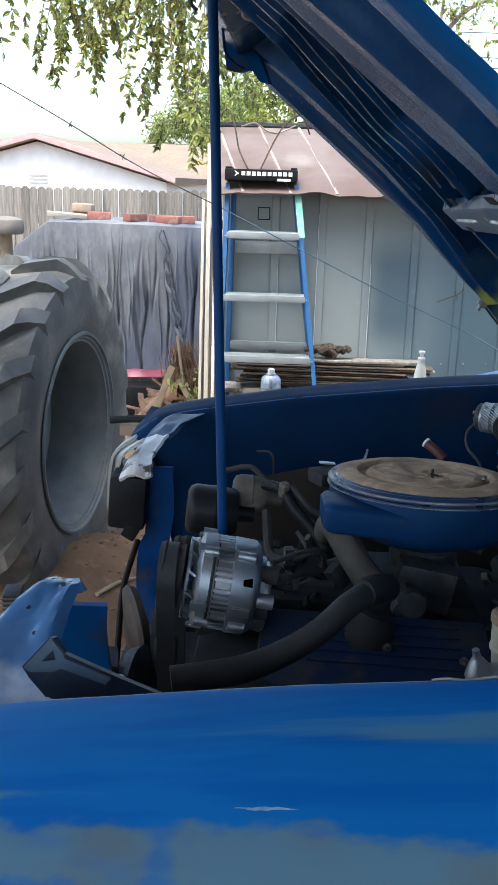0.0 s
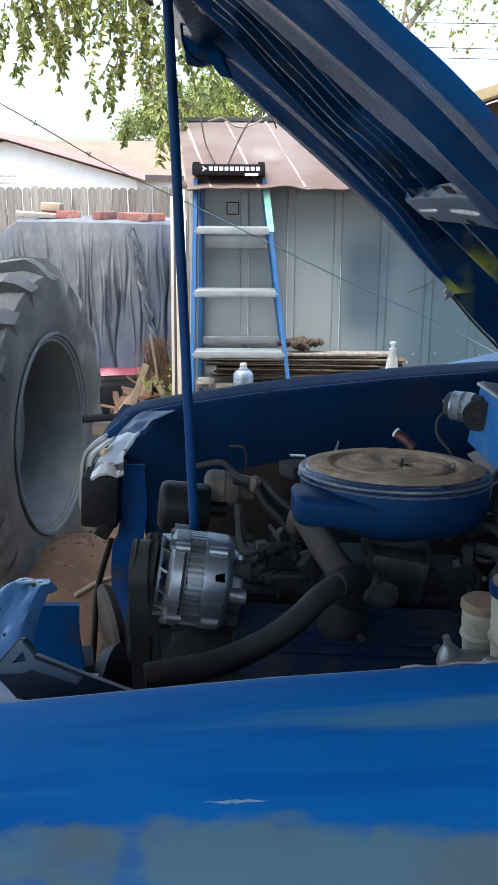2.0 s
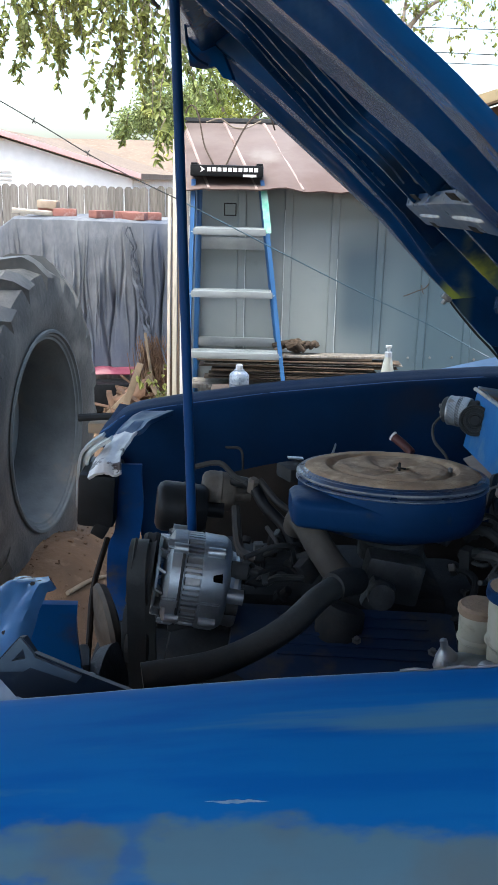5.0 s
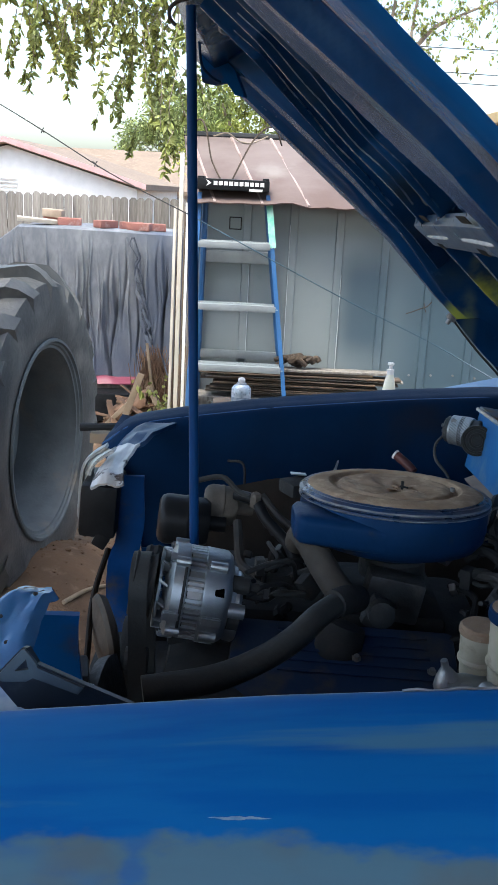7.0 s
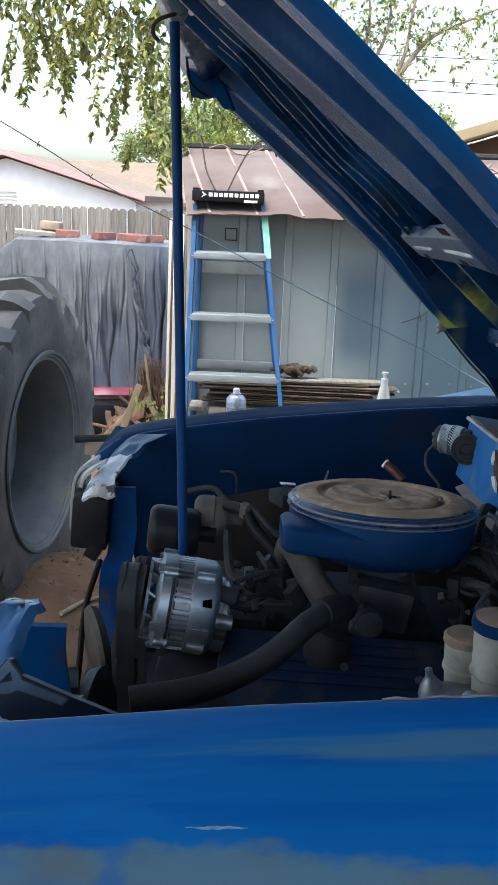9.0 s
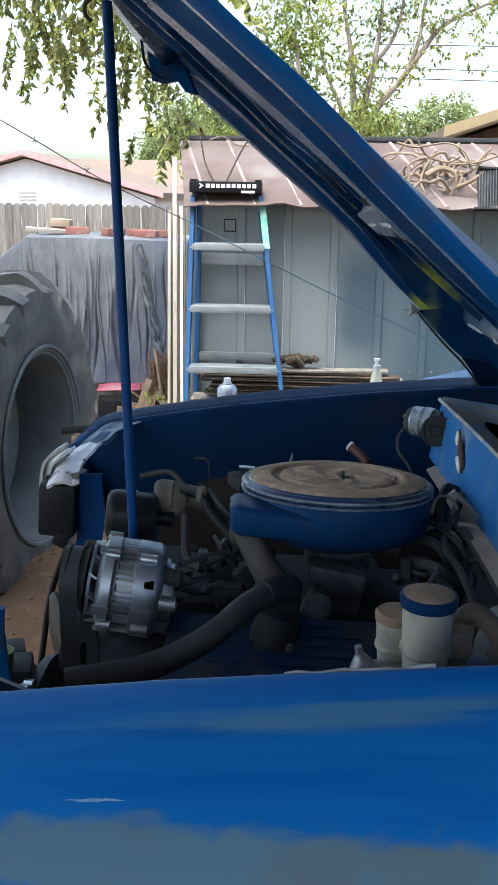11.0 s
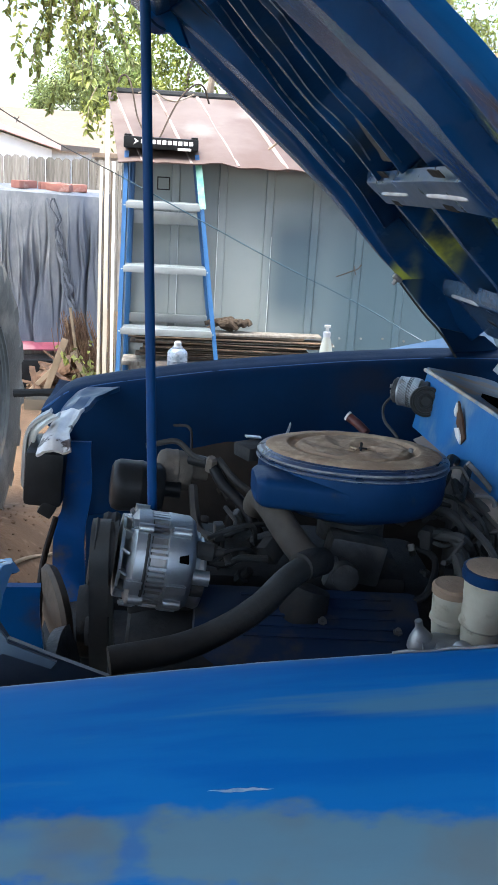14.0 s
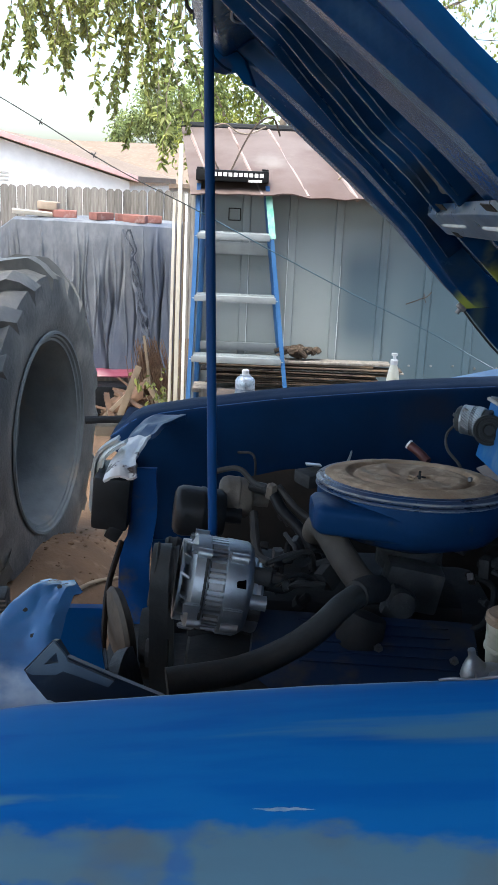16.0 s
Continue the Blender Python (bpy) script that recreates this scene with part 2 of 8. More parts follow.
M_PINK = mat("pink_plastic", (0.24, 0.055, 0.09), (0.19, 0.045, 0.07), 5.0, None, rough=0.45, bump=0.05)
M_WIRE = mat("dark_wire", (0.036, 0.038, 0.040), (0.060, 0.058, 0.055), 20.0, None, rough=0.6, bump=0.05, spec=0.15)
M_CREAM = mat("translucent_plastic", (0.34, 0.325, 0.26), (0.27, 0.255, 0.20), 22.0, (0.13, 0.11, 0.08), 30.0, (0.55, 0.72), 0.5, 0.12, bump=0.08)
M_RUST = mat("surface_rust", (0.26, 0.185, 0.125), (0.19, 0.13, 0.088), 24.0, (0.31, 0.24, 0.17), 14.0, (0.5, 0.7), 0.9, 0.06, bump=0.3, bscale=140)
M_HOSE_TAN = mat("tan_hose", (0.15, 0.105, 0.075), (0.10, 0.07, 0.05), 18.0, None, rough=0.7, bump=0.1)


M_WORN = mat("flaking_bracket", (0.64, 0.62, 0.60), (0.46, 0.45, 0.44), 15.0, (0.05, 0.035, 0.03), 26.0, (0.58, 0.64), 0.35, 0.12, 0.2, bump=0.2, bscale=60)


def shed_tones(m):
    """A broad soft-edged darker grey patch on the shed wall, and a darker, bluer far end."""
    nt = m.node_tree
    nd, ln = nt.nodes, nt.links
    b = nd["Principled BSDF"]
    tc, sep = nd.new("ShaderNodeTexCoord"), nd.new("ShaderNodeSeparateXYZ")
    ln.new(tc.outputs["Object"], sep.inputs[0])

    def hump(sock, c, half, soft):
        a = nd.new("ShaderNodeMath")
        a.operation = "SUBTRACT"
        ln.new(sock, a.inputs[0])
        a.inputs[1].default_value = c
        d = nd.new("ShaderNodeMath")
        d.operation = "ABSOLUTE"
        ln.new(a.outputs[0], d.inputs[0])
        r = nd.new("ShaderNodeMapRange")
        r.interpolation_type = "SMOOTHSTEP"
        r.inputs["From Min"].default_value, r.inputs["From Max"].default_value = half + soft, half - soft
        ln.new(d.outputs[0], r.inputs["Value"])
        return r.outputs["Result"]
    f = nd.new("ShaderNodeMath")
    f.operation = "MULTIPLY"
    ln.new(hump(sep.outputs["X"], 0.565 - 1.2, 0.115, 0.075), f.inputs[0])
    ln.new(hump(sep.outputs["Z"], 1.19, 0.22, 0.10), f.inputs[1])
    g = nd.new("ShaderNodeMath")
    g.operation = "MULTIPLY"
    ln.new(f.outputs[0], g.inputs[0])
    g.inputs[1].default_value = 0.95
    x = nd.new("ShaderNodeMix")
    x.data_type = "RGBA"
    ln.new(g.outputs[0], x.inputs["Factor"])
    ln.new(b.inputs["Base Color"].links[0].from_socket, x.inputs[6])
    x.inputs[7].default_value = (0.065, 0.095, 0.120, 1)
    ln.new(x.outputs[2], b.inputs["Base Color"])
    # darker and bluer towards the far end of the wall
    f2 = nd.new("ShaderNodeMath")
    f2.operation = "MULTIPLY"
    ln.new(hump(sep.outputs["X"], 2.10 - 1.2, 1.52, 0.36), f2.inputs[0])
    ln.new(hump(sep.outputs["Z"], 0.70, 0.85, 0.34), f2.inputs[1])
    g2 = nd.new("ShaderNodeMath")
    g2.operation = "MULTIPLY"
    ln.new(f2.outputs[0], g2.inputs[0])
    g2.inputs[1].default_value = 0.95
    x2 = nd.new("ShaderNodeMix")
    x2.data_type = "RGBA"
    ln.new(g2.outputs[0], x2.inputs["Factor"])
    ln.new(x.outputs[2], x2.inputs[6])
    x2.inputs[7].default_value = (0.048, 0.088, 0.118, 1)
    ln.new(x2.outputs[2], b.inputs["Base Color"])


shed_tones(M_SHED)


def leaf_mat(name, c1, c2):
    m = mat(name, c1, c2, 1.3, None, rough=0.5, bump=0.0)
    nt = m.node_tree
    b = nt.nodes["Principled BSDF"]
    geo = nt.nodes.new("ShaderNodeNewGeometry")
    hs = nt.nodes.new("ShaderNodeHueSaturation")
    mr = nt.nodes.new("ShaderNodeMapRange")
    mr.inputs["To Min"].default_value, mr.inputs["To Max"].default_value = 0.35, 1.6
    nt.links.new(geo.outputs["Random Per Island"], mr.inputs["Value"])
    nt.links.new(mr.outputs["Result"], hs.inputs["Value"])
    old = b.inputs["Base Color"].links[0].from_socket
    nt.links.new(old, hs.inputs["Color"])
    nt.links.new(hs.outputs["Color"], b.inputs["Base Color"])
    tr = nt.nodes.new("ShaderNodeBsdfTranslucent")
    nt.links.new(hs.outputs["Color"], tr.inputs["Color"])
    mx = nt.nodes.new("ShaderNodeMixShader")
    mx.inputs[0].default_value = 0.55
    nt.links.new(b.outputs[0], mx.inputs[1])
    nt.links.new(tr.outputs[0], mx.inputs[2])
    nt.links.new(mx.outputs[0], nt.nodes["Material Output"].inputs["Surface"])
    return m


M_LEAF = leaf_mat("leaf_green", (0.24, 0.28, 0.085), (0.40, 0.40, 0.13))
M_LEAF_Y = leaf_mat("leaf_yellow_green", (0.34, 0.35, 0.08), (0.20, 0.26, 0.075))
M_LEAF_F = leaf_mat("leaf_far", (0.28, 0.34, 0.14), (0.36, 0.40, 0.17))


def fender_paint():
    """Brushed-on blue over grey primer, which shows in worn patches low on the wing and in thin streaks."""
    m = mat("fender_paint", (0.010, 0.132, 0.39), (0.008, 0.110, 0.335), 4.0, None, rough=0.5, rvar=0.08, bump=0.03, bscale=40, coat=0.0, spec=0.12, stretch=(0.35, 1, 1), tint=(0.4, 0.7, 1.0))
    nt = m.node_tree
    nd, ln = nt.nodes, nt.links
    b = nd["Principled BSDF"]
    tc = nd.new("ShaderNodeTexCoord")
    wp = nd.new("ShaderNodeVectorMath")
    wp.operation = "ADD"
    wp.inputs[1].default_value = TRUCK
    ln.new(tc.outputs["Object"], wp.inputs[0])
    sep = nd.new("ShaderNodeSeparateXYZ")
    ln.new(wp.outputs[0], sep.inputs[0])

    def math_node(op, a, c):
        n = nd.new("ShaderNodeMath")
        n.operation = op
        for s, v in zip(n.inputs, (a, c)):
            if isinstance(v, (int, float)):
                s.default_value = v
            else:
                ln.new(v, s)
        return n.outputs[0]

    def noise_node(s, st):
        mp = nd.new("ShaderNodeMapping")
        mp.inputs["Scale"].default_value = st
        ln.new(wp.outputs[0], mp.inputs["Vector"])
        n = nd.new("ShaderNodeTexNoise")
        n.inputs["Scale"].default_value = s
        n.inputs["Detail"].default_value = 5
        ln.new(mp.outputs["Vector"], n.inputs["Vector"])
        return n.outputs["Fac"]

    def step(f, lo, hi):
        r = nd.new("ShaderNodeMapRange")
        r.interpolation_type = "SMOOTHSTEP"
        r.inputs["From Min"].default_value, r.inputs["From Max"].default_value = lo, hi
        ln.new(f, r.inputs["Value"])
        return r.outputs["Result"]

    # primer low on the outside of the wing, with a wavy upper border and a blue gap
    wave = math_node("MULTIPLY", math_node("SUBTRACT", noise_node(6.0, (0.8, 0.6, 1)), 0.5), 0.034)
    fine = math_node("MULTIPLY", math_node("SUBTRACT", noise_node(60.0, (0.45, 1, 1)), 0.5), 0.036)
    wave = math_node("ADD", wave, fine)
    slant = math_node("ADD", sep.outputs["Y"], math_node("MULTIPLY", math_node("SUBTRACT", sep.outputs["X"], 0.1), 0.075))
    low = step(math_node("ADD", slant, wave), PRIMER_Y + 0.009, PRIMER_Y - 0.006)
    gap = math_node("ABSOLUTE", math_node("SUBTRACT", sep.outputs["X"], -0.005), 0)
    open_gap = math_node("ADD", 0.45, math_node("MULTIPLY", 0.55, step(math_node("ADD", gap, math_node("MULTIPLY", wave, 1.1)), 0.002, 0.016)))
    patch = math_node("MULTIPLY", low, open_gap)
    edge = math_node("ADD", math_node("ADD", sep.outputs["Y"], math_node("MULTIPLY", sep.outputs["X"], 0.127)), math_node("MULTIPLY", wave, 0.8))
    patch = math_node("MULTIPLY", patch, step(edge, 0.446, 0.458))
    patch = math_node("MULTIPLY", patch, step(noise_node(9.0, (0.4, 1, 1)), 0.20, 0.40))
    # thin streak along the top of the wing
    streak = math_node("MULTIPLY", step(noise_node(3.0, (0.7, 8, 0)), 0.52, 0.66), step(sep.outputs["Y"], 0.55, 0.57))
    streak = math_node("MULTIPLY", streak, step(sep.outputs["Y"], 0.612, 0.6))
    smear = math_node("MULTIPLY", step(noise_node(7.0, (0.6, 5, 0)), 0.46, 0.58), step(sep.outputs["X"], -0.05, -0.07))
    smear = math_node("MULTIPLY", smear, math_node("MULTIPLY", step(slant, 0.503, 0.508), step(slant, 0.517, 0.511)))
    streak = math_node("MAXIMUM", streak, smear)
    fac = math_node("MAXIMUM", math_node("MULTIPLY", patch, 0.76), math_node("MULTIPLY", streak, 0.05))
    old = b.inputs["Base Color"].links[0].from_socket
    mx = nd.new("ShaderNodeMix")
    mx.data_type = "RGBA"
    ln.new(fac, mx.inputs["Factor"])
    ln.new(old, mx.inputs[6])
    tone = nd.new("ShaderNodeMix")
    tone.data_type = "RGBA"
    ln.new(step(noise_node(14.0, (0.7, 1, 1)), 0.40, 0.68), tone.inputs["Factor"])
    tone.inputs[6].default_value, tone.inputs[7].default_value = (0.108, 0.180, 0.185, 1), (0.125, 0.150, 0.112, 1)
    ln.new(tone.outputs[2], mx.inputs[7])
    # long brush marks
    brush = nd.new("ShaderNodeMix")
    brush.data_type = "RGBA"
    ln.new(math_node("MULTIPLY", step(noise_node(26.0, (0.06, 1.6, 1.6)), 0.40, 0.66), 0.55), brush.inputs["Factor"])
    ln.new(old, brush.inputs[6])
    brush.inputs[7].default_value = (0.004, 0.075, 0.30, 1)
    ln.new(brush.outputs[2], mx.inputs[6])
    ln.new(mx.outputs[2], b.inputs["Base Color"])
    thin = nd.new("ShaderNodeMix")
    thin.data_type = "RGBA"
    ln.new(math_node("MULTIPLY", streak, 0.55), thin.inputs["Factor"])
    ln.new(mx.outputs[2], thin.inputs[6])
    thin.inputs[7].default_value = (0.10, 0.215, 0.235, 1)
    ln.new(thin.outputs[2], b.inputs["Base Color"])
    return m


PRIMER_Y = 0.487
TRUCK = (0.3, 1.3, 0.0)
M_FENDER = fender_paint()

# ---- unseen roof on posts, added to shade the truck ----
CAR_L, CAR_R, CAR_B, CAR_F, CAR_Z = -1.7, 3.0, -2.0, 2.6, 2.55
bm = B()
box(bm, ((CAR_L + CAR_R) / 2, (CAR_B + CAR_F) / 2, CAR_Z + 0.06), (CAR_R - CAR_L, CAR_F - CAR_B, 0.12))
M_SHADE_ROOF = mat("shade_roof_boards", (0.50, 0.50, 0.48), (0.42, 0.42, 0.41), 3.0, None, rough=0.85, bump=0.2, stretch=(1, 6, 1))
solo("ceiling", bm, M_SHADE_ROOF, "pale board roof, unseen, added to shade the truck", "ceiling", kind="structure")
for x, y in ((CAR_L + 0.06, CAR_F - 0.06), (CAR_R - 0.06, CAR_F - 0.06), (CAR_L + 0.06, CAR_B + 0.06), (CAR_R - 0.06, CAR_B + 0.06)):
    bm = B()
    box(bm, (x, y, CAR_Z / 2), (0.10, 0.10, CAR_Z), (0, 0, 0), 0.006)
    solo("post", bm, M_SHADE_ROOF, "plain wooden post of the added shade roof", "post", kind="structure")

# ---- ground, shed, fence, houses ----
def ground_z(x, y):
    mound = 0.285 * math.exp(-((x + 0.85) / 0.42) ** 4 - ((y - 3.2) / 0.62) ** 2)
    return mound + 0.03 * noise.noise((x * 0.7, y * 0.7, 0.3)) + 0.014 * noise.noise((x * 5, y * 5, 1.7)) + 0.008 * noise.noise((x * 14, y * 14, 4.1)) 


def build_ground():
    bm = B()
    xs = [-400, -120, -40, -15] + [v * 0.12 for v in range(-50, -12)] + [-1.44 + v * 0.04 for v in range(72)] + [v * 0.12 for v in range(12, 51)] + [15, 40, 120, 400]
    ys = [-400, -60, -15] + [v * 0.12 for v in range(-30, 15)] + [1.8 + v * 0.04 for v in range(66)] + [v * 0.12 for v in range(37, 90)] + [15, 40, 120, 600]
    g = [[bm.verts.new((x, y, ground_z(x, y) if abs(x) < 7 and -4 < y < 11 else 0)) for y in ys] for x in xs]
    for i in range(len(xs) - 1):
        for j in range(len(ys) - 1):
            bm.faces.new((g[i][j], g[i + 1][j], g[i + 1][j + 1], g[i][j + 1]))
    solo("ground", bm, M_DIRT, "bare reddish-brown dirt yard with small clods", "ground", kind="structure")


build_ground()

WALL_Y, EAVE_Z, RIDGE_Y, RIDGE_Z, SHED_L, SHED_R = 4.294, 1.66, 5.0, 1.975, -0.262, 3.4


M_ROOFRIB = mat("worn_rib", (0.32, 0.25, 0.23), (0.24, 0.175, 0.155), 5.0, (0.14, 0.09, 0.07), 4.0, (0.55, 0.7), 0.7, 0.1, bump=0.06)


def build_shed():
    shed = thing("metal_shed", (1.2, 5.0, 0), "small blue-grey sheet-metal shed with a rusty ribbed roof", "shed")

    def ribbed(x0, x1, first, step):
        """Offsets of a pressed sheet: flat pans between narrow raised ribs."""
        xs = [x0]
        c = first
        while c < x1 - 0.06:
            xs += [c - 0.021, c - 0.016, c + 0.016, c + 0.021]
            c += step
        return xs + [x1]

    bm = B()
    xs = ribbed(SHED_L, SHED_R, -0.236, 0.2205)
    row = []
    for i, x in enumerate(xs):
        up = 0 < i < len(xs) - 1 and (i - 1) % 4 in (1, 2)
        y = WALL_Y - (0.011 if up else 0)
        row.append([bm.verts.new((x, y + dy, z)) for z in (0.0, 0.55, 1.1, EAVE_Z) for dy in (0,)])
    for a, b in zip(row, row[1:]):
        for k in range(3):
            bm.faces.new((a[k], b[k], b[k + 1], a[k + 1]))
    ext = bmesh.ops.extrude_face_region(bm, geom=bm.faces[:])
    bmesh.ops.translate(bm, verts=[v for v in ext["geom"] if isinstance(v, bmesh.types.BMVert)], vec=(0, 0.02, 0))
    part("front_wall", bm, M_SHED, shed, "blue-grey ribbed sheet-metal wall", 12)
    bm = B()
    for x in (SHED_L + 0.015, SHED_R - 0.015):
        box(bm, (x, 5.05, 0.82), (0.03, 1.46, 1.64))
        v = [bm.verts.new((x + dx, y, z)) for dx in (-0.015, 0.015) for y, z in ((4.32, 1.64), (5.78, 1.64), (RIDGE_Y, RIDGE_Z - 0.02))]
        bm.faces.new(v[:3]), bm.faces.new(v[3:])
    box(bm, (1.5, 5.77, 0.82), (3.7, 0.03, 1.64))
    part("side_walls", bm, M_SHED, shed)
    # roof: two slopes of ribbed sheet with a wavy drip edge
    for sgn, name in ((1, "roof"), (-1, "back_roof")):
        bm = B()
        y_e = 4.13 if sgn > 0 else 5.87

        def rf(u, v):
            left = SHED_L - 0.008 - 0.12 * v
            x = left + u * (SHED_R + 0.06 - left)
            y = y_e + (RIDGE_Y - y_e) * v
            z = EAVE_Z - 0.015 + (RIDGE_Z - EAVE_Z + 0.015) * v
            z += 0.009 * noise.noise((x * 3, v * 2, 0)) + (0.02 * noise.noise((x * 9, 2, 0)) if v < 0.05 else 0)
            return (x, y, z)
        sheet(bm, rf, 90, 8, 0.006)
        roof = part(name, bm, M_ROOF, shed, "rust-stained metal roof sheets")
        if sgn > 0:
            for k in range(16):
                bm = B()
                x0 = -0.165 + 0.215 * k + 0.01 * math.sin(k * 3.0)
                tube(bm, [(x0 - 0.19 * v, 4.14 + (RIDGE_Y - 4.14) * v, EAVE_Z - 0.013 + (RIDGE_Z - EAVE_Z + 0.018) * v) for v in (0.0, 0.33, 0.66, 1)], 0.010, 6, 2)
                part("roof_rib", bm, M_ROOFRIB, roof, "pale worn roof rib")
    bm = B()
    tube(bm, [(SHED_L - 0.128, RIDGE_Y, RIDGE_Z + 0.008), (1.0, RIDGE_Y, RIDGE_Z + 0.012), (SHED_R, RIDGE_Y, RIDGE_Z + 0.008)], 0.02, 8, 3)
    part("ridge_cap", bm, M_BLACK, shed, "dark weathered ridge cap")
    # pale strips that paint the highlights along the edges of the wall ribs
    m_glint = mat("rib_edge_glint", (0.62, 0.66, 0.68), (0.42, 0.46, 0.48), 12.0, (0.28, 0.31, 0.32), 7.0, (0.56, 0.7), 0.35, 0.1, 0.2, bump=0.04)
    for k, (z0, z1) in enumerate(((0.86, 1.62), (0.90, 1.45), (0.84, 1.56), (0.84, 1.34))):
        bm = B()
        x = -0.236 + 0.2205 * k + (0.0175 if k % 2 else -0.0175)
        tube(bm, [(x + 0.0008 * noise.noise((z * 9, k, 0)), WALL_Y - 0.0100, z) for z in (z0 + (z1 - z0) * i / 10 for i in range(11))], (0.0028, 0.0012), 6, 2)
        part("rubbed_edge", bm, m_glint, shed, "painted highlight along a wall rib")
    # small square outline on the wall, behind the ladder
    bm = B()
    cx, cz = -0.072, 1.556
    for dx, dz, sx, sz in ((0, 0.027, 0.058, 0.005), (0, -0.027, 0.058, 0.005), (-0.027, 0, 0.005, 0.05), (0.027, 0, 0.005, 0.05)):
        box(bm, (cx + dx, WALL_Y - 0.004, cz + dz), (sx, 0.006, sz))
    part("square_mark", bm, M_BLACK, shed, "thin black square outline")
    for k in range(17):
        bm = B()
        lathe(bm, [(0.006, 0), (0.006, 0.004), (0, 0.006)], (-0.16 + 0.2155 * k * 0.5, WALL_Y - 0.002, 0.87 + 0.004 * (k % 3)), (0, -1, 0), 8)
        part("rivet", bm, M_STEEL, shed)


build_shed()


def build_fence():
    fence = thing("picket_fence", (-1.5, 10.0, 0), "weathered grey wooden dog-ear picket fence", "fence")
    bm = B()
    for z in (0.4, 1.25):
        box(bm, (-1.0, 10.06, z), (8.0, 0.05, 0.09))
    part("rail", bm, M_WEATHER, fence)
    w = 0.084
    rng = random.Random(4)
    meshes = []
    for k in range(5):
        bm = B()
        h = 1.62 + rng.uniform(-0.035, 0.02)
        c = 0.026
        pts = [(-w / 2, 0), (w / 2, 0), (w / 2, h - c), (w / 2 - c, h), (-w / 2 + c, h), (-w / 2, h - c)]
        lo = [bm.verts.new((x, 0, z)) for x, z in pts]
        hi = [bm.verts.new((x, 0.02, z)) for x, z in pts]
        bm.faces.new(lo), bm.faces.new(hi[::-1])
        for i in range(6):
            bm.faces.new((lo[i], hi[i], hi[(i + 1) % 6], lo[(i + 1) % 6]))
        meshes.append(finish("picket", bm, M_WEATHER))
    for i in range(100):
        ob = new("picket", meshes[rng.randrange(5)])
        ob.parent = fence
        ob.location = (-3.4 + i * (w + 0.004) + rng.uniform(-0.003, 0.003), 0.014 * rng.uniform(-1, 1), 0.0)
        ob.rotation_euler = (radians(rng.uniform(-0.6, 0.6)), radians(rng.uniform(-0.2, 0.2)), 0)


build_fence()


def gable_house(name, loc, w, d, eave, ridge, mats, label, along="y", over=0.4):
    """A plain house: walls, two roof slopes with thickness, barge boards and a vent."""
    wall_m, roof_m, trim_m = mats
    h = thing(name, loc, label, "house")
    x, y, _ = loc
    bm = B()
    p = [(-w / 2, 0), (w / 2, 0), (w / 2, eave), (0, ridge), (-w / 2, eave)]
    f = lambda a, z, b: (x + a, y + b, z) if along == "y" else (x + b, y + a, z)
    lo = [bm.verts.new(f(a, z, 0)) for a, z in p]
    hi = [bm.verts.new(f(a, z, d)) for a, z in p]
    bm.faces.new(lo), bm.faces.new(hi[::-1])
    for i in range(5):
        bm.faces.new((lo[i], hi[i], hi[(i + 1) % 5], lo[(i + 1) % 5]))
    part("wall", bm, wall_m, h)
    sl = (ridge - eave) / (w / 2)
    for s in (-1, 1):
        bm = B()
        sheet(bm, lambda u, v: f(s * (w / 2 + over) * v, ridge + 0.03 - sl * (w / 2 + over) * v, -over + u * (d + 2 * over)), 2, 2, (0, 0, 0.12))
        part("roof", bm, roof_m, h)
        bm = B()
        sheet(bm, lambda u, v: f(s * (w / 2 + over + 0.02) * v, ridge + 0.05 - sl * (w / 2 + over) * v - 0.10 * u + 0.10, -over - 0.04), 1, 1, (0, -0.05, 0) if along == "y" else (-0.05, 0, 0))
        part("barge_board", bm, trim_m, h)
    if along == "y":
        bm = B()
        for k in range(5):
            box(bm, (x, y - 0.02, ridge - 0.62 - k * 0.07), (0.36, 0.03, 0.03), (25, 0, 0))
        part("gable_vent", bm, wall_m, h)
    return h


gable_house("neighbour_house", (-4.95, 18.0, 0), 5.0, 8.0, 1.66, 2.36, (M_WHITE, M_TANROOF, M_REDTRIM), "white house gable with dusty red barge boards", over=0.18)
gable_house("far_house", (-10.5, 31.0, 0), 8.0, 10.5, 1.6, 2.70, (M_WHITE, M_TANROOF, M_TANROOF), "low house with a tan shingle roof", along="x")
gable_house("brown_house", (5.6, 9.5, 0), 7.0, 5.0, 2.36, 3.5, (M_BROWN, M_TANROOF, M_YELLOWTRIM), "brown wooden house end with a pale fascia board", over=0.45)

# ---- the blue pickup ----
truck = thing("pickup_truck", TRUCK, "old blue pickup truck, hood open, engine bay dusty, grille removed", "truck")

NEAR_DZ = [(-0.40, -0.11), (-0.30, -0.066), (-0.16, -0.036), (0.0, -0.0158), (0.1, -0.0036), (0.275, 0.0128), (0.41, 0.0243), (0.6, 0.036), (1.1, 0.045)]
FAR_Z = [(-0.34, 1.08), (-0.29, 1.130), (-0.256, 1.160), (-0.20, 1.174), (-0.098, 1.194), (0.104, 1.2265), (0.396, 1.2605), (0.62, 1.279), (1.1, 1.29)]


def profile(pts, n=40):
    p = smooth_path([(a, b, 0) for a, b in pts], 6)
    out = []
    for i in range(n + 1):
        t = i / n * (len(p) - 1)
        k = min(int(t), len(p) - 2)
        q = p[k].lerp(p[k + 1], t - k)
        out.append((q.x, q.y))
    return out


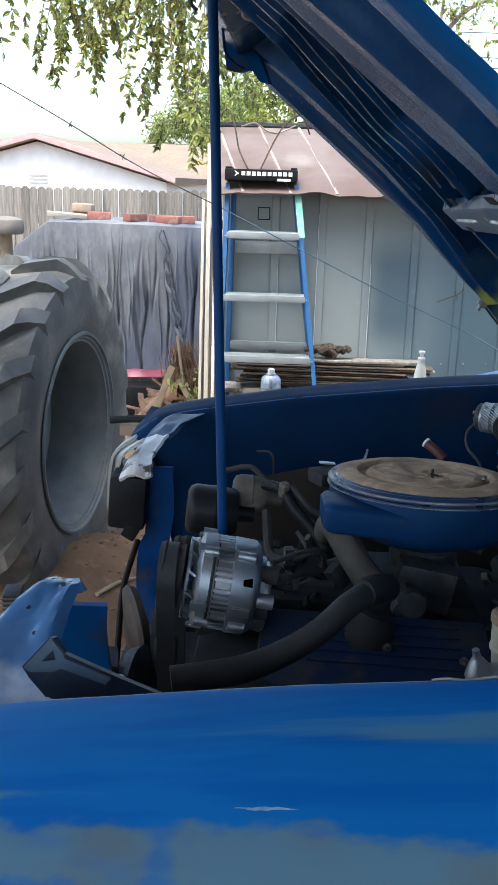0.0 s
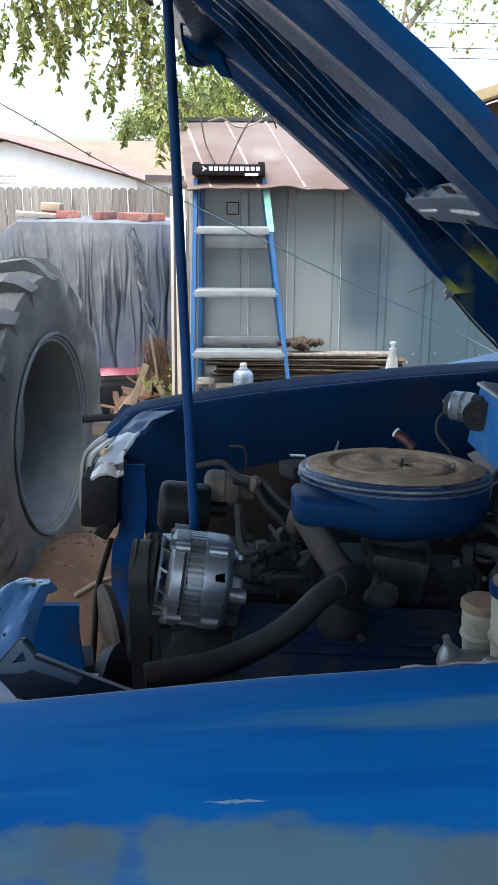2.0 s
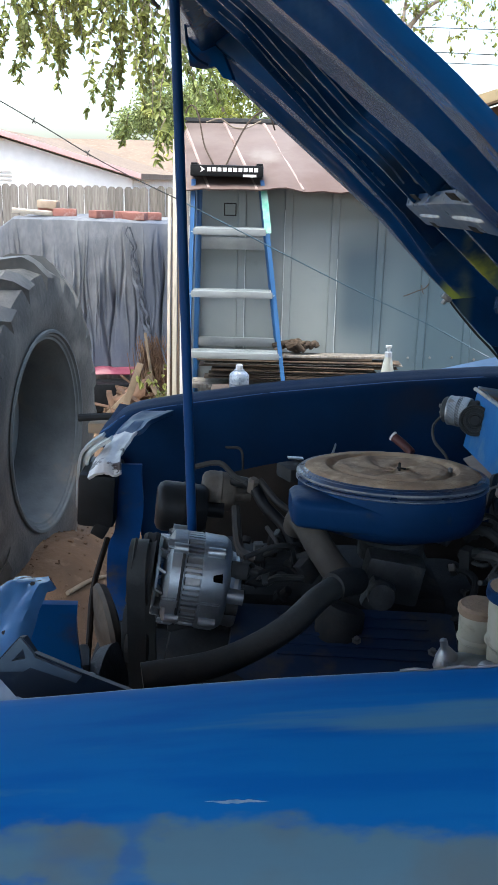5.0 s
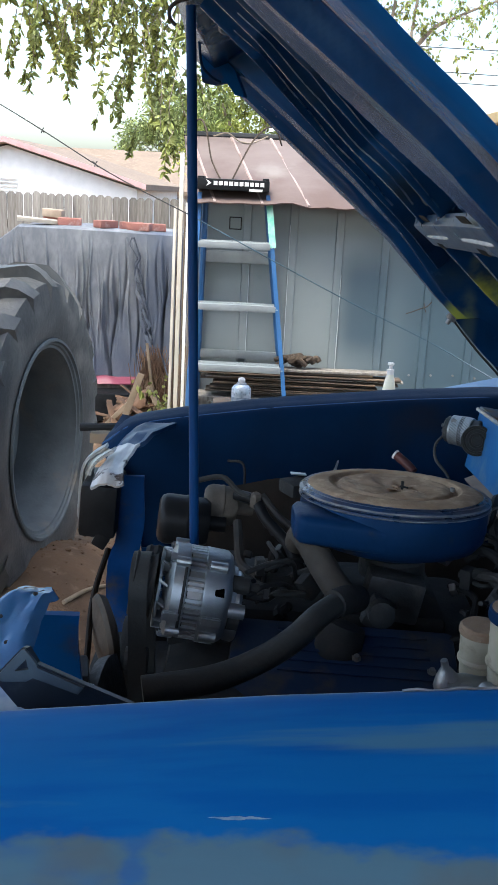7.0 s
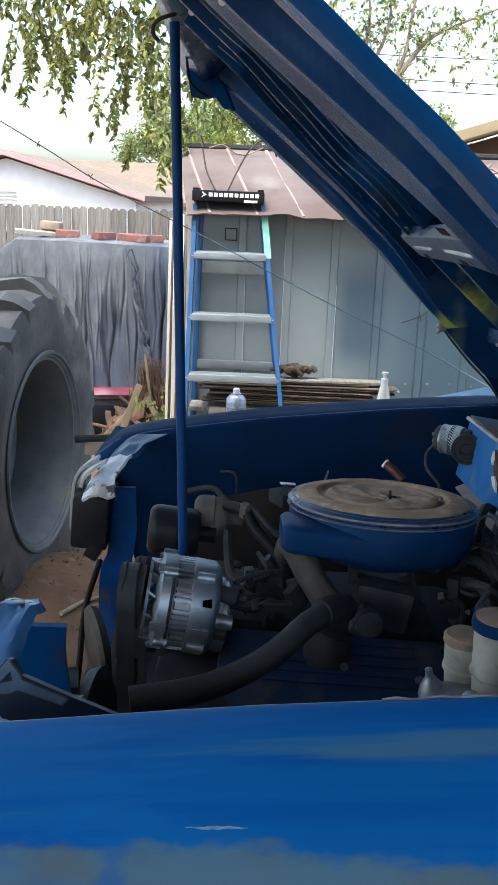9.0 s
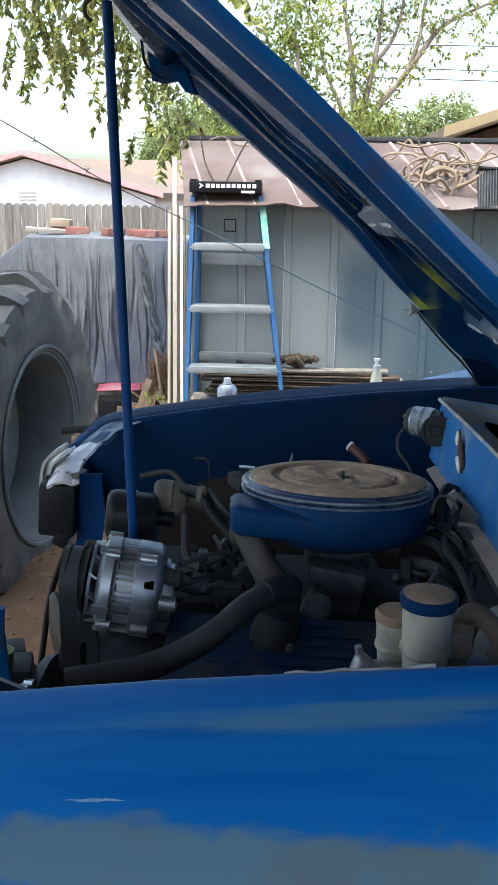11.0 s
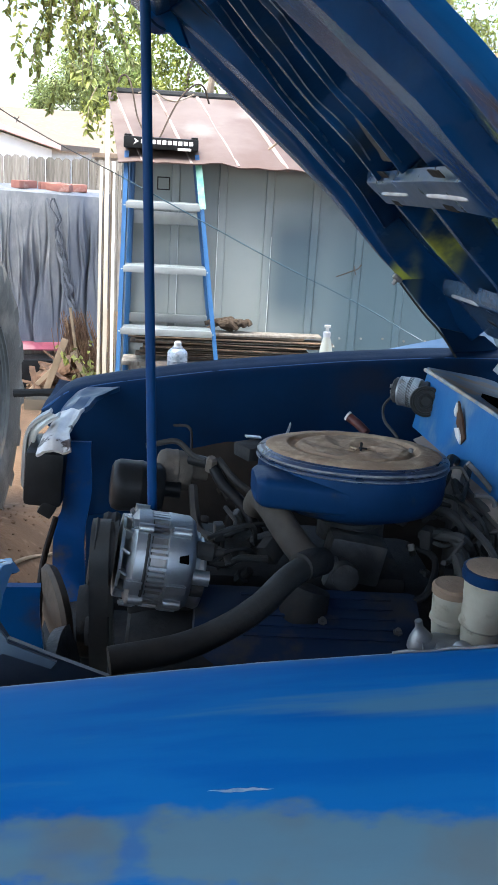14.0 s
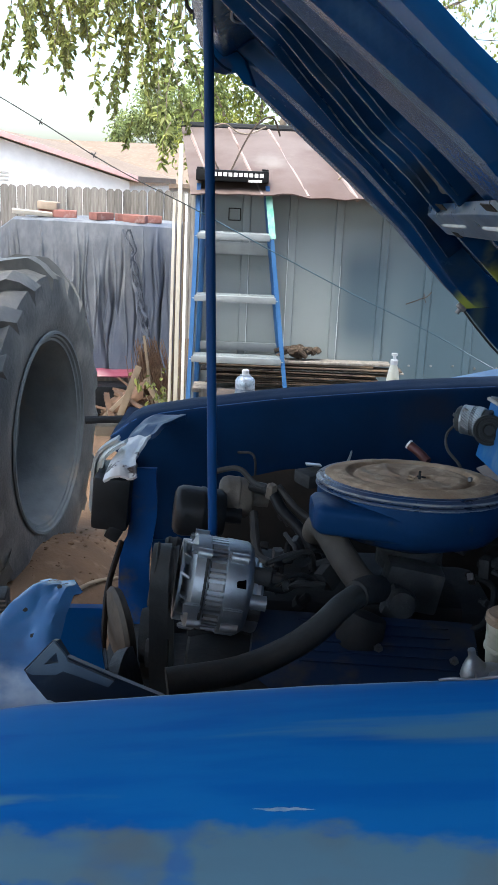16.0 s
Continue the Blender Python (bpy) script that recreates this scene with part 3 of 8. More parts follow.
M_HOODEDGE2 = mat("lip_highlight", (0.003, 0.05, 0.17), (0.003, 0.04, 0.13), 8.0, None, rough=0.4, bump=0.04, spec=0.2)


def build_near_fender():
    pr = profile([(0.668, 1.199), (0.665, 1.230), (0.650, 1.243), (0.63, 1.248), (0.56, 1.239), (0.503, 1.219), (0.45, 1.187), (0.405, 1.14),
                  (0.372, 1.06), (0.352, 0.93), (0.346, 0.78), (0.36, 0.60)], 44)

    def f(u, v):
        x = -0.40 + 1.5 * u
        y, z = pr[round(v * 44)]
        top = max(0.0, min(1.0, (z - 0.6) / 0.6))
        y += 0.05 * max(0, (-0.1 - x) / 0.3) ** 2 * (1.2 - top * 0.8)
        z += lerp(x, NEAR_DZ) * top
        # wheel arch
        if z < 0.95:
            r = math.hypot(x - 0.12, z - 0.42)
            if r < 0.45:
                z = min(0.95, 0.42 + math.sqrt(max(0.0, 0.45 ** 2 - (x - 0.12) ** 2)))
        z += 0.0015 * noise.noise((x * 5, y * 9, 0))
        return (x, y, z)
    bm = B()
    sheet(bm, f, 60, 44, 0.004)
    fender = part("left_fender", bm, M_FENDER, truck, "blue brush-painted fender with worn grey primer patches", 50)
    bm = B()
    sheet(bm, lambda u, v: (-0.30 + 1.0 * u, 0.672 + 0.14 * v ** 2, 1.19 + lerp(-0.30 + u, NEAR_DZ) - 0.42 * v), 20, 8, 0.004)
    part("inner_apron", bm, M_BLUE_SHADE, fender)
    # chipped pale edge where the paint has flaked
    bm = B()
    rng = random.Random(3)
    pts = []
    for k in range(11):
        x = 0.225 + k * 0.014
        pts.append((x, 0.654 + 0.005 * noise.noise((x * 40, 0, 0)), 1.242 + 0.0012 * math.sin(k * 2.2) + lerp(x, NEAR_DZ)))
    tube(bm, pts, (0.0012, 0.003), 6, 2, 1.2)
    part("flaked_edge", bm, M_STEP, fender, "flaked pale edge of bare filler")
    # Thin pale tube that paints the bright reflection along the crest.
    bm = B()
    tube(bm, [(x, 0.6572 + 0.0006 * noise.noise((x * 20, 1, 0)), 1.2386 + lerp(x, NEAR_DZ)) for x in (-0.30 + 0.02 * k for k in range(52))], 0.0011, 6, 1)
    part("worn_edge", bm, mat("edge_glint", (0.42, 0.50, 0.56), (0.10, 0.26, 0.46), 30.0, rough=0.4), fender, "pale painted highlight along the rolled edge")
    # long thin scratch
    bm = B()
    flat = [(y, z) for y, z in pr if 0.36 < y < 0.63][::-1]

    def sf(u, v):
        x = 0.050 + 0.052 * u
        y = 0.508 - 0.003 * u + 0.0008 * noise.noise((u * 5, 0, 0)) + (v - 0.5) * 0.0034 * math.sin(math.pi * min(1, max(0, u))) * (0.8 + 0.4 * noise.noise((u * 9, 3, 0)))
        return (x, y, lerp(y, flat) + lerp(x, NEAR_DZ) * (1.219 - 0.6) / 0.6 * 0.985 + 0.0006)
    sheet(bm, sf, 40, 2)
    part("scratch", bm, mat("scratched_paint", (0.22, 0.34, 0.44), (0.06, 0.19, 0.38), 90.0, rough=0.6), fender, "pale scratch through the paint")


def build_far_fender():
    pr = profile([(1.84, 0.86), (1.865, 1.0), (1.885, 1.10), (1.90, 1.18), (1.915, 1.210), (1.935, 1.221), (1.96, 1.224), (2.0, 1.2265), (2.04, 1.217), (2.10, 1.188), (2.18, 1.12),
                  (2.24, 1.0), (2.25, 0.8), (2.24, 0.62)], 44)

    def f(u, v):
        x = -0.285 + 1.385 * u
        y, z = pr[round(v * 44)]
        top = max(0.0, min(1.0, (z - 0.9) / 0.25))
        z += (lerp(x, FAR_Z) - 1.228) * top
        y += (2.05 - y) * 0.25 * max(0, (-0.2 - x) / 0.14) ** 2
        # cut back round the headlight opening
        z -= 0.045 * max(0.0, (-0.20 - x) / 0.085) ** 2 * top
        z = max(z, lerp(x, [(-0.29, 1.11), (-0.25, 1.10), (-0.21, 1.04), (-0.17, 0.86), (-0.14, 0.6)]))
        return (x, y, z)
    bm = B()
    sheet(bm, f, 60, 44, 0.004)
    fender = part("right_fender", bm, M_BLUE_SHADE, truck, "far blue fender with a rolled inner lip", 50)
    # Bead in lighter blue, standing for the highlight on the lip.
    bm = B()
    tube(bm, [f(k / 24, 16.4 / 44 - 0.0) for k in range(25)], 0.0045, 8, 2)
    part("lip_bead", bm, M_HOODEDGE2, fender, "rolled lip line with its highlight painted lighter")
    # Added dark sheet, standing for the shade below the inner fender.
    bm = B()
    sheet(bm, lambda u, v: (-0.175 + 0.85 * u, 1.81 + 0.02 * v, 0.20 + 0.70 * v + 0.006 * math.sin(u * 20)), 20, 6, 0.004)
    part("splash_apron", bm, M_BLUE_SHADE, fender, "dark blue sheet added for the shade below the fender")
    bm = B()

    def house(u, v):
        x = -0.05 + 0.66 * u
        top = lerp(x, [(-0.05, 1.0), (0.0, 1.06), (0.03, 1.095), (0.12, 1.118), (0.24, 1.125), (0.32, 1.11), (0.42, 1.04), (0.61, 0.95)])
        if v < 0.7:
            return (x, 1.715 + 0.006 * noise.noise((x * 9, v * 4, 1)), 0.80 + (top - 0.80) * v / 0.7)
        k = (v - 0.7) / 0.3
        return (x, 1.715 + 0.06 * k, top - 0.05 * k)
    sheet(bm, house, 30, 14, 0.004)
    part("wheel_house", bm, mat("dusty_wheel_house", (0.038, 0.032, 0.027), (0.022, 0.020, 0.019), 9.0, rough=0.85, spec=0.1), fender, "dusty grey inner wheel housing")


build_near_fender()
build_far_fender()

# hood: hinge line at the cowl, open at about 39 degrees
H0, HS, HN = Vector((0.735, 0, 1.268)), Vector((-0.7715, 0, 0.6362)), Vector((-0.6362, 0, -0.7715))
HOOD_Y0, HOOD_Y1, HOOD_L = 0.67, 1.99, 1.10


def hood_pt(s, w, h):
    """s along the hood from the hinge (m), w across it (0 near, 1 far), h from the outer skin towards the engine. The skin is crowned."""
    sag = lerp(s, [(0.0, 0.0125), (0.48, 0.0125), (0.55, 0.009), (0.60, 0.0062), (0.66, 0.0025), (0.72, 0.0)]) * (1 - ramp01(w, 0.0, 0.35))
    p = H0 + HS * s + HN * (h + sag - 0.062 - 0.04 * math.sin(math.pi * max(0.0, min(1.0, w))) + 0.006 * w)
    p.y = HOOD_Y0 + (HOOD_Y1 - HOOD_Y0) * w
    return p


def ramp01(x, lo, hi):
    t = max(0.0, min(1.0, (x - lo) / (hi - lo)))
    return t * t * (3 - 2 * t)


def member(d, half, slope=0.022):
    """1 on a pressed member of that half width, falling to 0 beside it."""
    return 1 - ramp01(abs(d), half - slope * 0.4, half + slope)


# members of the pressed panel that run along the hood: level under the rim, slope of the sides, then (s, near edge, far edge) of each stretch
MEMBERS = ((-0.044, 0.007, ((1.06, 0.15, 0.24), (0.90, 0.14, 0.24), (0.80, 0.12, 0.235), (0.70, 0.10, 0.225), (0.60, 0.100, 0.185), (0.50, 0.095, 0.168), (0.40, 0.09, 0.155), (0.20, 0.08, 0.15))),
           (-0.052, 0.010, ((1.04, 0.315, 0.33), (0.90, 0.31, 0.325), (0.84, 0.315, 0.33), (0.802, 0.345, 0.37), (0.727, 0.38, 0.395), (0.669, 0.385, 0.40), (0.575, 0.425, 0.44))),
           (-0.046, 0.010, ((1.04, 0.40, 0.42), (0.93, 0.40, 0.42), (0.86, 0.45, 0.475), (0.72, 0.515, 0.545), (0.64, 0.525, 0.55), (0.56, 0.57, 0.59))),
           (-0.040, 0.010, ((1.04, 0.51, 0.53), (0.93, 0.53, 0.545), (0.86, 0.575, 0.592), (0.708, 0.675, 0.695), (0.596, 0.712, 0.73), (0.525, 0.76, 0.78), (0.407, 0.90, 0.92))),
           (-0.050, 0.012, ((0.51, 0.625, 0.655), (0.36, 0.69, 0.715), (0.22, 0.715, 0.745))),
           (-0.052, 0.012, ((0.51, 0.425, 0.455), (0.40, 0.475, 0.505), (0.22, 0.54, 0.575))),
           (-0.052, 0.012, ((0.51, 0.215, 0.240), (0.42, 0.262, 0.290), (0.22, 0.40, 0.43))),
           (-0.062, 0.010, ((1.04, 0.66, 0.675), (0.86, 0.665, 0.68), (0.72, 0.755, 0.77), (0.60, 0.785, 0.80))),
           (-0.066, 0.016, ((0.74, 0.285, 0.335), (0.62, 0.245, 0.345), (0.56, 0.235, 0.36))))


def to_skin(off, w):
    """Height above the crowned skin of a point that lies off metres below the hinge plane."""
    return off + 0.062 + 0.04 * math.sin(math.pi * max(0.0, min(1.0, w))) - 0.006 * w


def hood_floor(w):
    """Bottom of the pans."""
    return to_skin(lerp(w, [(-0.05, -0.056), (0, -0.0605), (0.03, -0.064), (0.06, -0.067), (0.12, -0.075), (0.3, -0.093), (0.55, -0.098), (0.9, -0.080), (1, -0.072)]), w)


def strap_line(w):
    """Crest of the second cross strap, by the hinges."""
    return lerp(w, [(0.25, 0.262), (0.47, 0.252), (0.587, 0.241), (0.695, 0.232), (0.85, 0.212), (0.97, 0.19)])


def strap_foot(w):
    return lerp(w, [(0.25, 0.14), (0.40, 0.13), (0.60, 0.104), (0.80, 0.066), (0.97, 0.034)])


def hood_relief(s, w):
    """Height of the pressed inner panel: rims, slanting members and two cross bars, with pans between."""
    fl = hood_floor(w)
    twist = noise.noise((s * 2.4 + w * 3, w * 15 + s * 5, 7)) + 0.5 * noise.noise((s * 5 + w * 4, w * 31 + s * 9, 3))
    h = fl + 0.007 * twist * ramp01(w, 0.06, 0.2)
    wav = 0.005 * noise.noise((s * 11, w * 3, 4))
    for level, slope, knots in MEMBERS:
        ss = [k[0] for k in knots][::-1]
        if ss[0] <= s <= ss[-1]:
            lo = float(np.interp(s, ss, [k[1] for k in knots][::-1])) + wav
            hi = float(np.interp(s, ss, [k[2] for k in knots][::-1])) + wav
            mid, half = (lo + hi) / 2, (hi - lo) / 2
            f = member(w - mid, half, slope)
            dish = 0.006 * max(0.0, 1 - abs(w - mid) / half) if half > 0.03 else 0.0
            h = max(h, fl + (to_skin(level, w) - fl) * f - dish)
    # near rim, far rim, front rim, hinge end
    h = max(h, fl + (to_skin(-0.050, w) - fl) * ramp01(0.030 + wav - w, 0, 0.022))
    edge = float(np.interp(s, (0.2, 0.36, 0.46, 0.57, 0.67, 0.85, 1.05), (0.96, 0.93, 0.90, 0.86, 0.83, 0.83, 0.88)))
    rim = lerp(s, [(0.2, 0.050), (0.35, 0.045), (0.52, 0.028), (1.05, 0.024)])
    far = fl + (rim - fl) * ramp01(w - edge + wav, 0, 0.02) + 0.012 * ramp01(w - 0.93, 0, 0.04)
    far -= 0.012 * member(w - 0.5 * (edge + 1.0) + wav, 0.008, 0.012)
    h = max(h, far)
    h = max(h, fl + 0.062 * ramp01(s - 1.02 + 0.02 * math.sin(w * 9), 0, 0.03), fl)
    # seats of the two cross straps
    side = ramp01(w, 0.17, 0.21) * ramp01(0.80 - w, 0, 0.05)
    seat = ramp01(s, 0.535 - 0.057 * w, 0.545 - 0.057 * w) * ramp01(0.585 - 0.06 * w - s, 0, 0.018)
    h = max(h, fl + (to_skin(-0.058, w) - fl) * side * seat)
    h = max(h, fl + (to_skin(-0.060, w) - fl) * ramp01(w, 0.24, 0.30) * ramp01(strap_line(w) - s, 0, 0.02))
    return h


def hood_paint():
    """Dark blue with yellow-green overspray towards the hinges and rust along the near rim."""
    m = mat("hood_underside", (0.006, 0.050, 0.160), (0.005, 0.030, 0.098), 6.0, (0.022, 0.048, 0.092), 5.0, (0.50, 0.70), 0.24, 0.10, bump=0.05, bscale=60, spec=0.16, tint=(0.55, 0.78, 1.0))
    nt = m.node_tree
    nd, ln = nt.nodes, nt.links
    b = nd["Principled BSDF"]
    tc = nd.new("ShaderNodeTexCoord")
    sep = nd.new("ShaderNodeSeparateXYZ")
    ln.new(tc.outputs["Object"], sep.inputs[0])

    def band(sock, lo, hi):
        r = nd.new("ShaderNodeMapRange")
        r.interpolation_type = "SMOOTHSTEP"
        r.inputs["From Min"].default_value, r.inputs["From Max"].default_value = lo, hi
        ln.new(sock, r.inputs["Value"])
        return r.outputs["Result"]

    def times(a, c):
        n = nd.new("ShaderNodeMath")
        n.operation = "MULTIPLY"
        ln.new(a, n.inputs[0]), ln.new(c, n.inputs[1])
        return n.outputs[0]

    def nz(scale):
        n = nd.new("ShaderNodeTexNoise")
        n.inputs["Scale"].default_value, n.inputs["Detail"].default_value = scale, 4
        ln.new(tc.outputs["Object"], n.inputs["Vector"])
        return n.outputs["Fac"]

    def over(fac, colour):
        x = nd.new("ShaderNodeMix")
        x.data_type = "RGBA"
        ln.new(fac, x.inputs["Factor"])
        ln.new(b.inputs["Base Color"].links[0].from_socket, x.inputs[6])
        x.inputs[7].default_value = (*colour, 1)
        ln.new(x.outputs[2], b.inputs["Base Color"])

    def blob(x, y, r):
        d = nd.new("ShaderNodeVectorMath")
        d.operation = "DISTANCE"
        flat = nd.new("ShaderNodeVectorMath")
        flat.operation = "MULTIPLY"
        ln.new(tc.outputs["Object"], flat.inputs[0])
        flat.inputs[1].default_value = (1, 0.6, 0)
        ln.new(flat.outputs[0], d.inputs[0])
        d.inputs[1].default_value = (x - TRUCK[0], (y - TRUCK[1]) * 0.6, 0)
        return band(d.outputs["Value"], r, r * 0.35)

    for x, y, r in ((0.41, 0.98, 0.06), (0.49, 1.56, 0.06), (0.530, 1.99, 0.048), (0.30, 0.71, 0.05)):
        over(times(band(nz(11.0), 0.34, 0.56), blob(x, y, r)), (0.30, 0.36, 0.07))
    over(times(band(nz(6.0), 0.2, 0.5), band(sep.outputs["Y"], -0.58, -0.61)), (0.006, 0.090, 0.29))
    over(times(band(nz(7.0), 0.52, 0.66), band(sep.outputs["Y"], -0.57, -0.63)), (0.070, 0.048, 0.045))
    return m


M_HOOD = hood_paint()
# Bright colours that stand in for highlights on ridges and creases.
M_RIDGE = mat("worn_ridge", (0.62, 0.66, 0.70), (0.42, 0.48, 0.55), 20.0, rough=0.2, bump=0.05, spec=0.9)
M_CREASE = mat("crease_glint", (0.32, 0.40, 0.50), (0.10, 0.17, 0.27), 30.0, (0.004, 0.04, 0.14), 9.0, (0.45, 0.6), 0.28, 0.1, bump=0.05, spec=0.5)
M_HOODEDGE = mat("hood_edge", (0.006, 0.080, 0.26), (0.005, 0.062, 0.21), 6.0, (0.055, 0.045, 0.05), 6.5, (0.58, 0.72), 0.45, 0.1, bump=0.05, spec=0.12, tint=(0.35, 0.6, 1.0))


FOLDS = ((((1.014, 0.41), (1.037, 0.60), (1.033, 0.71), (1.01, 0.78), (0.98, 0.79)), 0.004, M_RIDGE), (((0.976, 0.29), (0.994, 0.50), (0.991, 0.65), (0.967, 0.72), (0.953, 0.80)), 0.004, M_CREASE),
         (((0.941, 0.18), (0.967, 0.44), (0.959, 0.61), (0.943, 0.71)), 0.004, M_RIDGE))


def build_hood():
    bm = B()
    sheet(bm, lambda u, v: hood_pt(HOOD_L * (0.045 + 0.955 * u), -0.05 + 1.05 * v, -0.003 + (hood_floor(-0.05 + 1.05 * v) - 0.003 * ramp01(v, 0, 0.1)) * ramp01(1 - v, 0, 0.05)), 24, 80, -0.0015)
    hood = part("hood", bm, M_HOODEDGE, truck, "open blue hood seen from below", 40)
    bm = B()
    sheet(bm, lambda u, v: hood_pt(HOOD_L * (0.05 + 0.946 * u), -0.044 + 1.04 * v, hood_relief(HOOD_L * (0.05 + 0.946 * u), -0.044 + 1.04 * v)), 220, 310)
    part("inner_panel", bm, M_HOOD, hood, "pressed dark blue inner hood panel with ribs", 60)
    # folded edge along the near side
    bm = B()
    sheet(bm, lambda u, v: hood_pt(HOOD_L * (0.04 + 0.96 * u), -0.053 + 0.014 * v ** 2, 0.001 + 0.012 * v + 0.0015 * noise.noise((u * 14, v * 2, 7))), 60, 8, 0.002)
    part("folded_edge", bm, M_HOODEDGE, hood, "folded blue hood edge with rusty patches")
    # two cross straps, each a folded plate with highlights painted on its pressed ridges
    m_strap = mat("strap_paint", (0.020, 0.052, 0.115), (0.010, 0.040, 0.10), 9.0, (0.004, 0.045, 0.15), 6.0, (0.5, 0.62), 0.30, 0.1, bump=0.04, spec=0.2, tint=(0.5, 0.75, 1.0))

    def strap_at(w, v, lift=0.0):
        lo, hi = 0.533 - 0.057 * w, 0.600 - 0.060 * w
        roll = 0.016 * (ramp01(0.10 - v, 0, 0.10) + ramp01(v - 0.86, 0, 0.14)) + 0.014 * (ramp01(0.19 - w, 0, 0.035) + ramp01(w - 0.67, 0, 0.04))
        return hood_pt(lo + (hi - lo) * v, w, to_skin(-0.046, w) - roll + lift)

    def strap2_at(w, v, lift=0.0):
        lo, hi = strap_foot(w), strap_line(w) + 0.022
        off = lerp(v, [(0, -0.050), (0.04, -0.043), (0.30, -0.046), (0.60, -0.049), (0.80, -0.041), (0.86, -0.039), (0.92, -0.044), (1, -0.062)])
        return hood_pt(lo + (hi - lo) * v, w, to_skin(off, w) + lift)
    bm = B()
    sheet(bm, lambda u, v: strap_at(0.155 + 0.565 * u, v), 60, 24, -0.0015)
    strap = part("cross_strap", bm, m_strap, hood, "grey-blue cross strap of the hood frame")
    bm = B()
    sheet(bm, lambda u, v: strap2_at(0.26 + 0.71 * u, v), 60, 30, -0.0015)
    # Paler than the first strap: its sheen is put into the colour.
    m_strap2 = mat("worn_strap_sheen", (0.070, 0.120, 0.190), (0.030, 0.075, 0.150), 7.0, (0.15, 0.13, 0.10), 9.0, (0.60, 0.72), 0.25, 0.1, bump=0.04, spec=0.45)
    strap2 = part("cross_strap", bm, m_strap2, hood, "worn cross strap beside the hinges, paler with painted sheen")

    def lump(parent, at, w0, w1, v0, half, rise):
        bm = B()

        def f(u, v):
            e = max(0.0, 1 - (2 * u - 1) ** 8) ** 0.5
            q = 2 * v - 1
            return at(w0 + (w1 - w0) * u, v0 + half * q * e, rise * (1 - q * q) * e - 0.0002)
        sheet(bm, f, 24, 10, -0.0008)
        part("worn_ridge", bm, M_RIDGE, parent, "ridge with its highlight painted on")
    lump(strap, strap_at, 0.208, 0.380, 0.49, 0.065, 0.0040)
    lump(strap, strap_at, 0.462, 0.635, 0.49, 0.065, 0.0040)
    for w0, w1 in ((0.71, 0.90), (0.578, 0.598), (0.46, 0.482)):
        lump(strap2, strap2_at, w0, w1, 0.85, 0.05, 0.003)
    # thin pale lines that paint the highlights along the edges of the pressed members
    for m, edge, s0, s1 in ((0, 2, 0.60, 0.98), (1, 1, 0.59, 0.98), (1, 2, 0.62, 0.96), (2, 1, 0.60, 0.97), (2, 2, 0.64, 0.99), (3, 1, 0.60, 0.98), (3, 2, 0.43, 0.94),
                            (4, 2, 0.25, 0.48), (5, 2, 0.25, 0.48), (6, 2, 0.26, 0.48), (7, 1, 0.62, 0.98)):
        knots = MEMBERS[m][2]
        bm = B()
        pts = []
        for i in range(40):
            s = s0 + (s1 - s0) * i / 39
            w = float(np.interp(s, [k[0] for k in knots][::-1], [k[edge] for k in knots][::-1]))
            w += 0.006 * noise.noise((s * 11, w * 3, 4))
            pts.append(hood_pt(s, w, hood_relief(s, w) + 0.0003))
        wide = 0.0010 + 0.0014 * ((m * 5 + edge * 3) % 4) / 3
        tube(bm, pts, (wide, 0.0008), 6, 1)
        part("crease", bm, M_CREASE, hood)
    # crumpled folds at the far front corner, coloured as highlights
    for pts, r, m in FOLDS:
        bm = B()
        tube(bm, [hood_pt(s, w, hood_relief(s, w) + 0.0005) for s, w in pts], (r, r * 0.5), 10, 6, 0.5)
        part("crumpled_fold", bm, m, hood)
    # torn folded plate hanging at the far front corner
    bm = B()
    ol = [(-0.094, 2.016), (-0.082, 1.979), (-0.07, 1.908), (-0.048, 1.904), (-0.021, 1.911), (-0.004, 1.889), (0.016, 1.885), (-0.005, 1.933), (-0.048, 1.997)]
    bm.faces.new([bm.verts.new((x, 1.86 + 0.25 * (x + 0.02), z)) for x, z in ol])
    ext = bmesh.ops.extrude_face_region(bm, geom=bm.faces[:])
    bmesh.ops.translate(bm, verts=[q for q in ext["geom"] if isinstance(q, bmesh.types.BMVert)], vec=(0.006, 0.01, 0.0))
    part("corner_flap", bm, M_HOODEDGE, hood, "bent dark plate at the hood corner")
    bm = B()
    tube(bm, [(-0.092, 1.70, 2.03), (-0.070, 1.70, 1.975), (-0.062, 1.70, 1.925), (-0.045, 1.71, 1.905), (-0.025, 1.71, 1.895)], 0.003, 8, 5, 0.9)
    part("rolled_tear", bm, M_BLUE_SHADE, hood, "rolled torn edge")
    bm = B()
    tube(bm, [(-0.045, 1.262, 1.955), (-0.056, 1.25, 1.949), (-0.066, 1.25, 1.945), (-0.074, 1.25, 1.937), (-0.074, 1.25, 1.925), (-0.066, 1.25, 1.916)], 0.0028, 8, 5)
    part("safety_hook", bm, M_WIRE, hood, "bent dark safety hook")
    # rolled front lip
    bm = B()
    sheet(bm, lambda u, v: hood_pt(HOOD_L + 0.022 * math.sin(1.6 * v), 0.02 + 0.9 * u, 0.035 * v * v), 30, 8, 0.003)
    part("front_lip", bm, M_BLUE_SHADE, hood, "rolled front edge of the hood")
    # slots in the cross member
    for sl, w in ((0.5255, 0.32), (0.5095, 0.59), (0.137, 0.80), (0.592, 0.245), (0.580, 0.50)):
        bm = B()
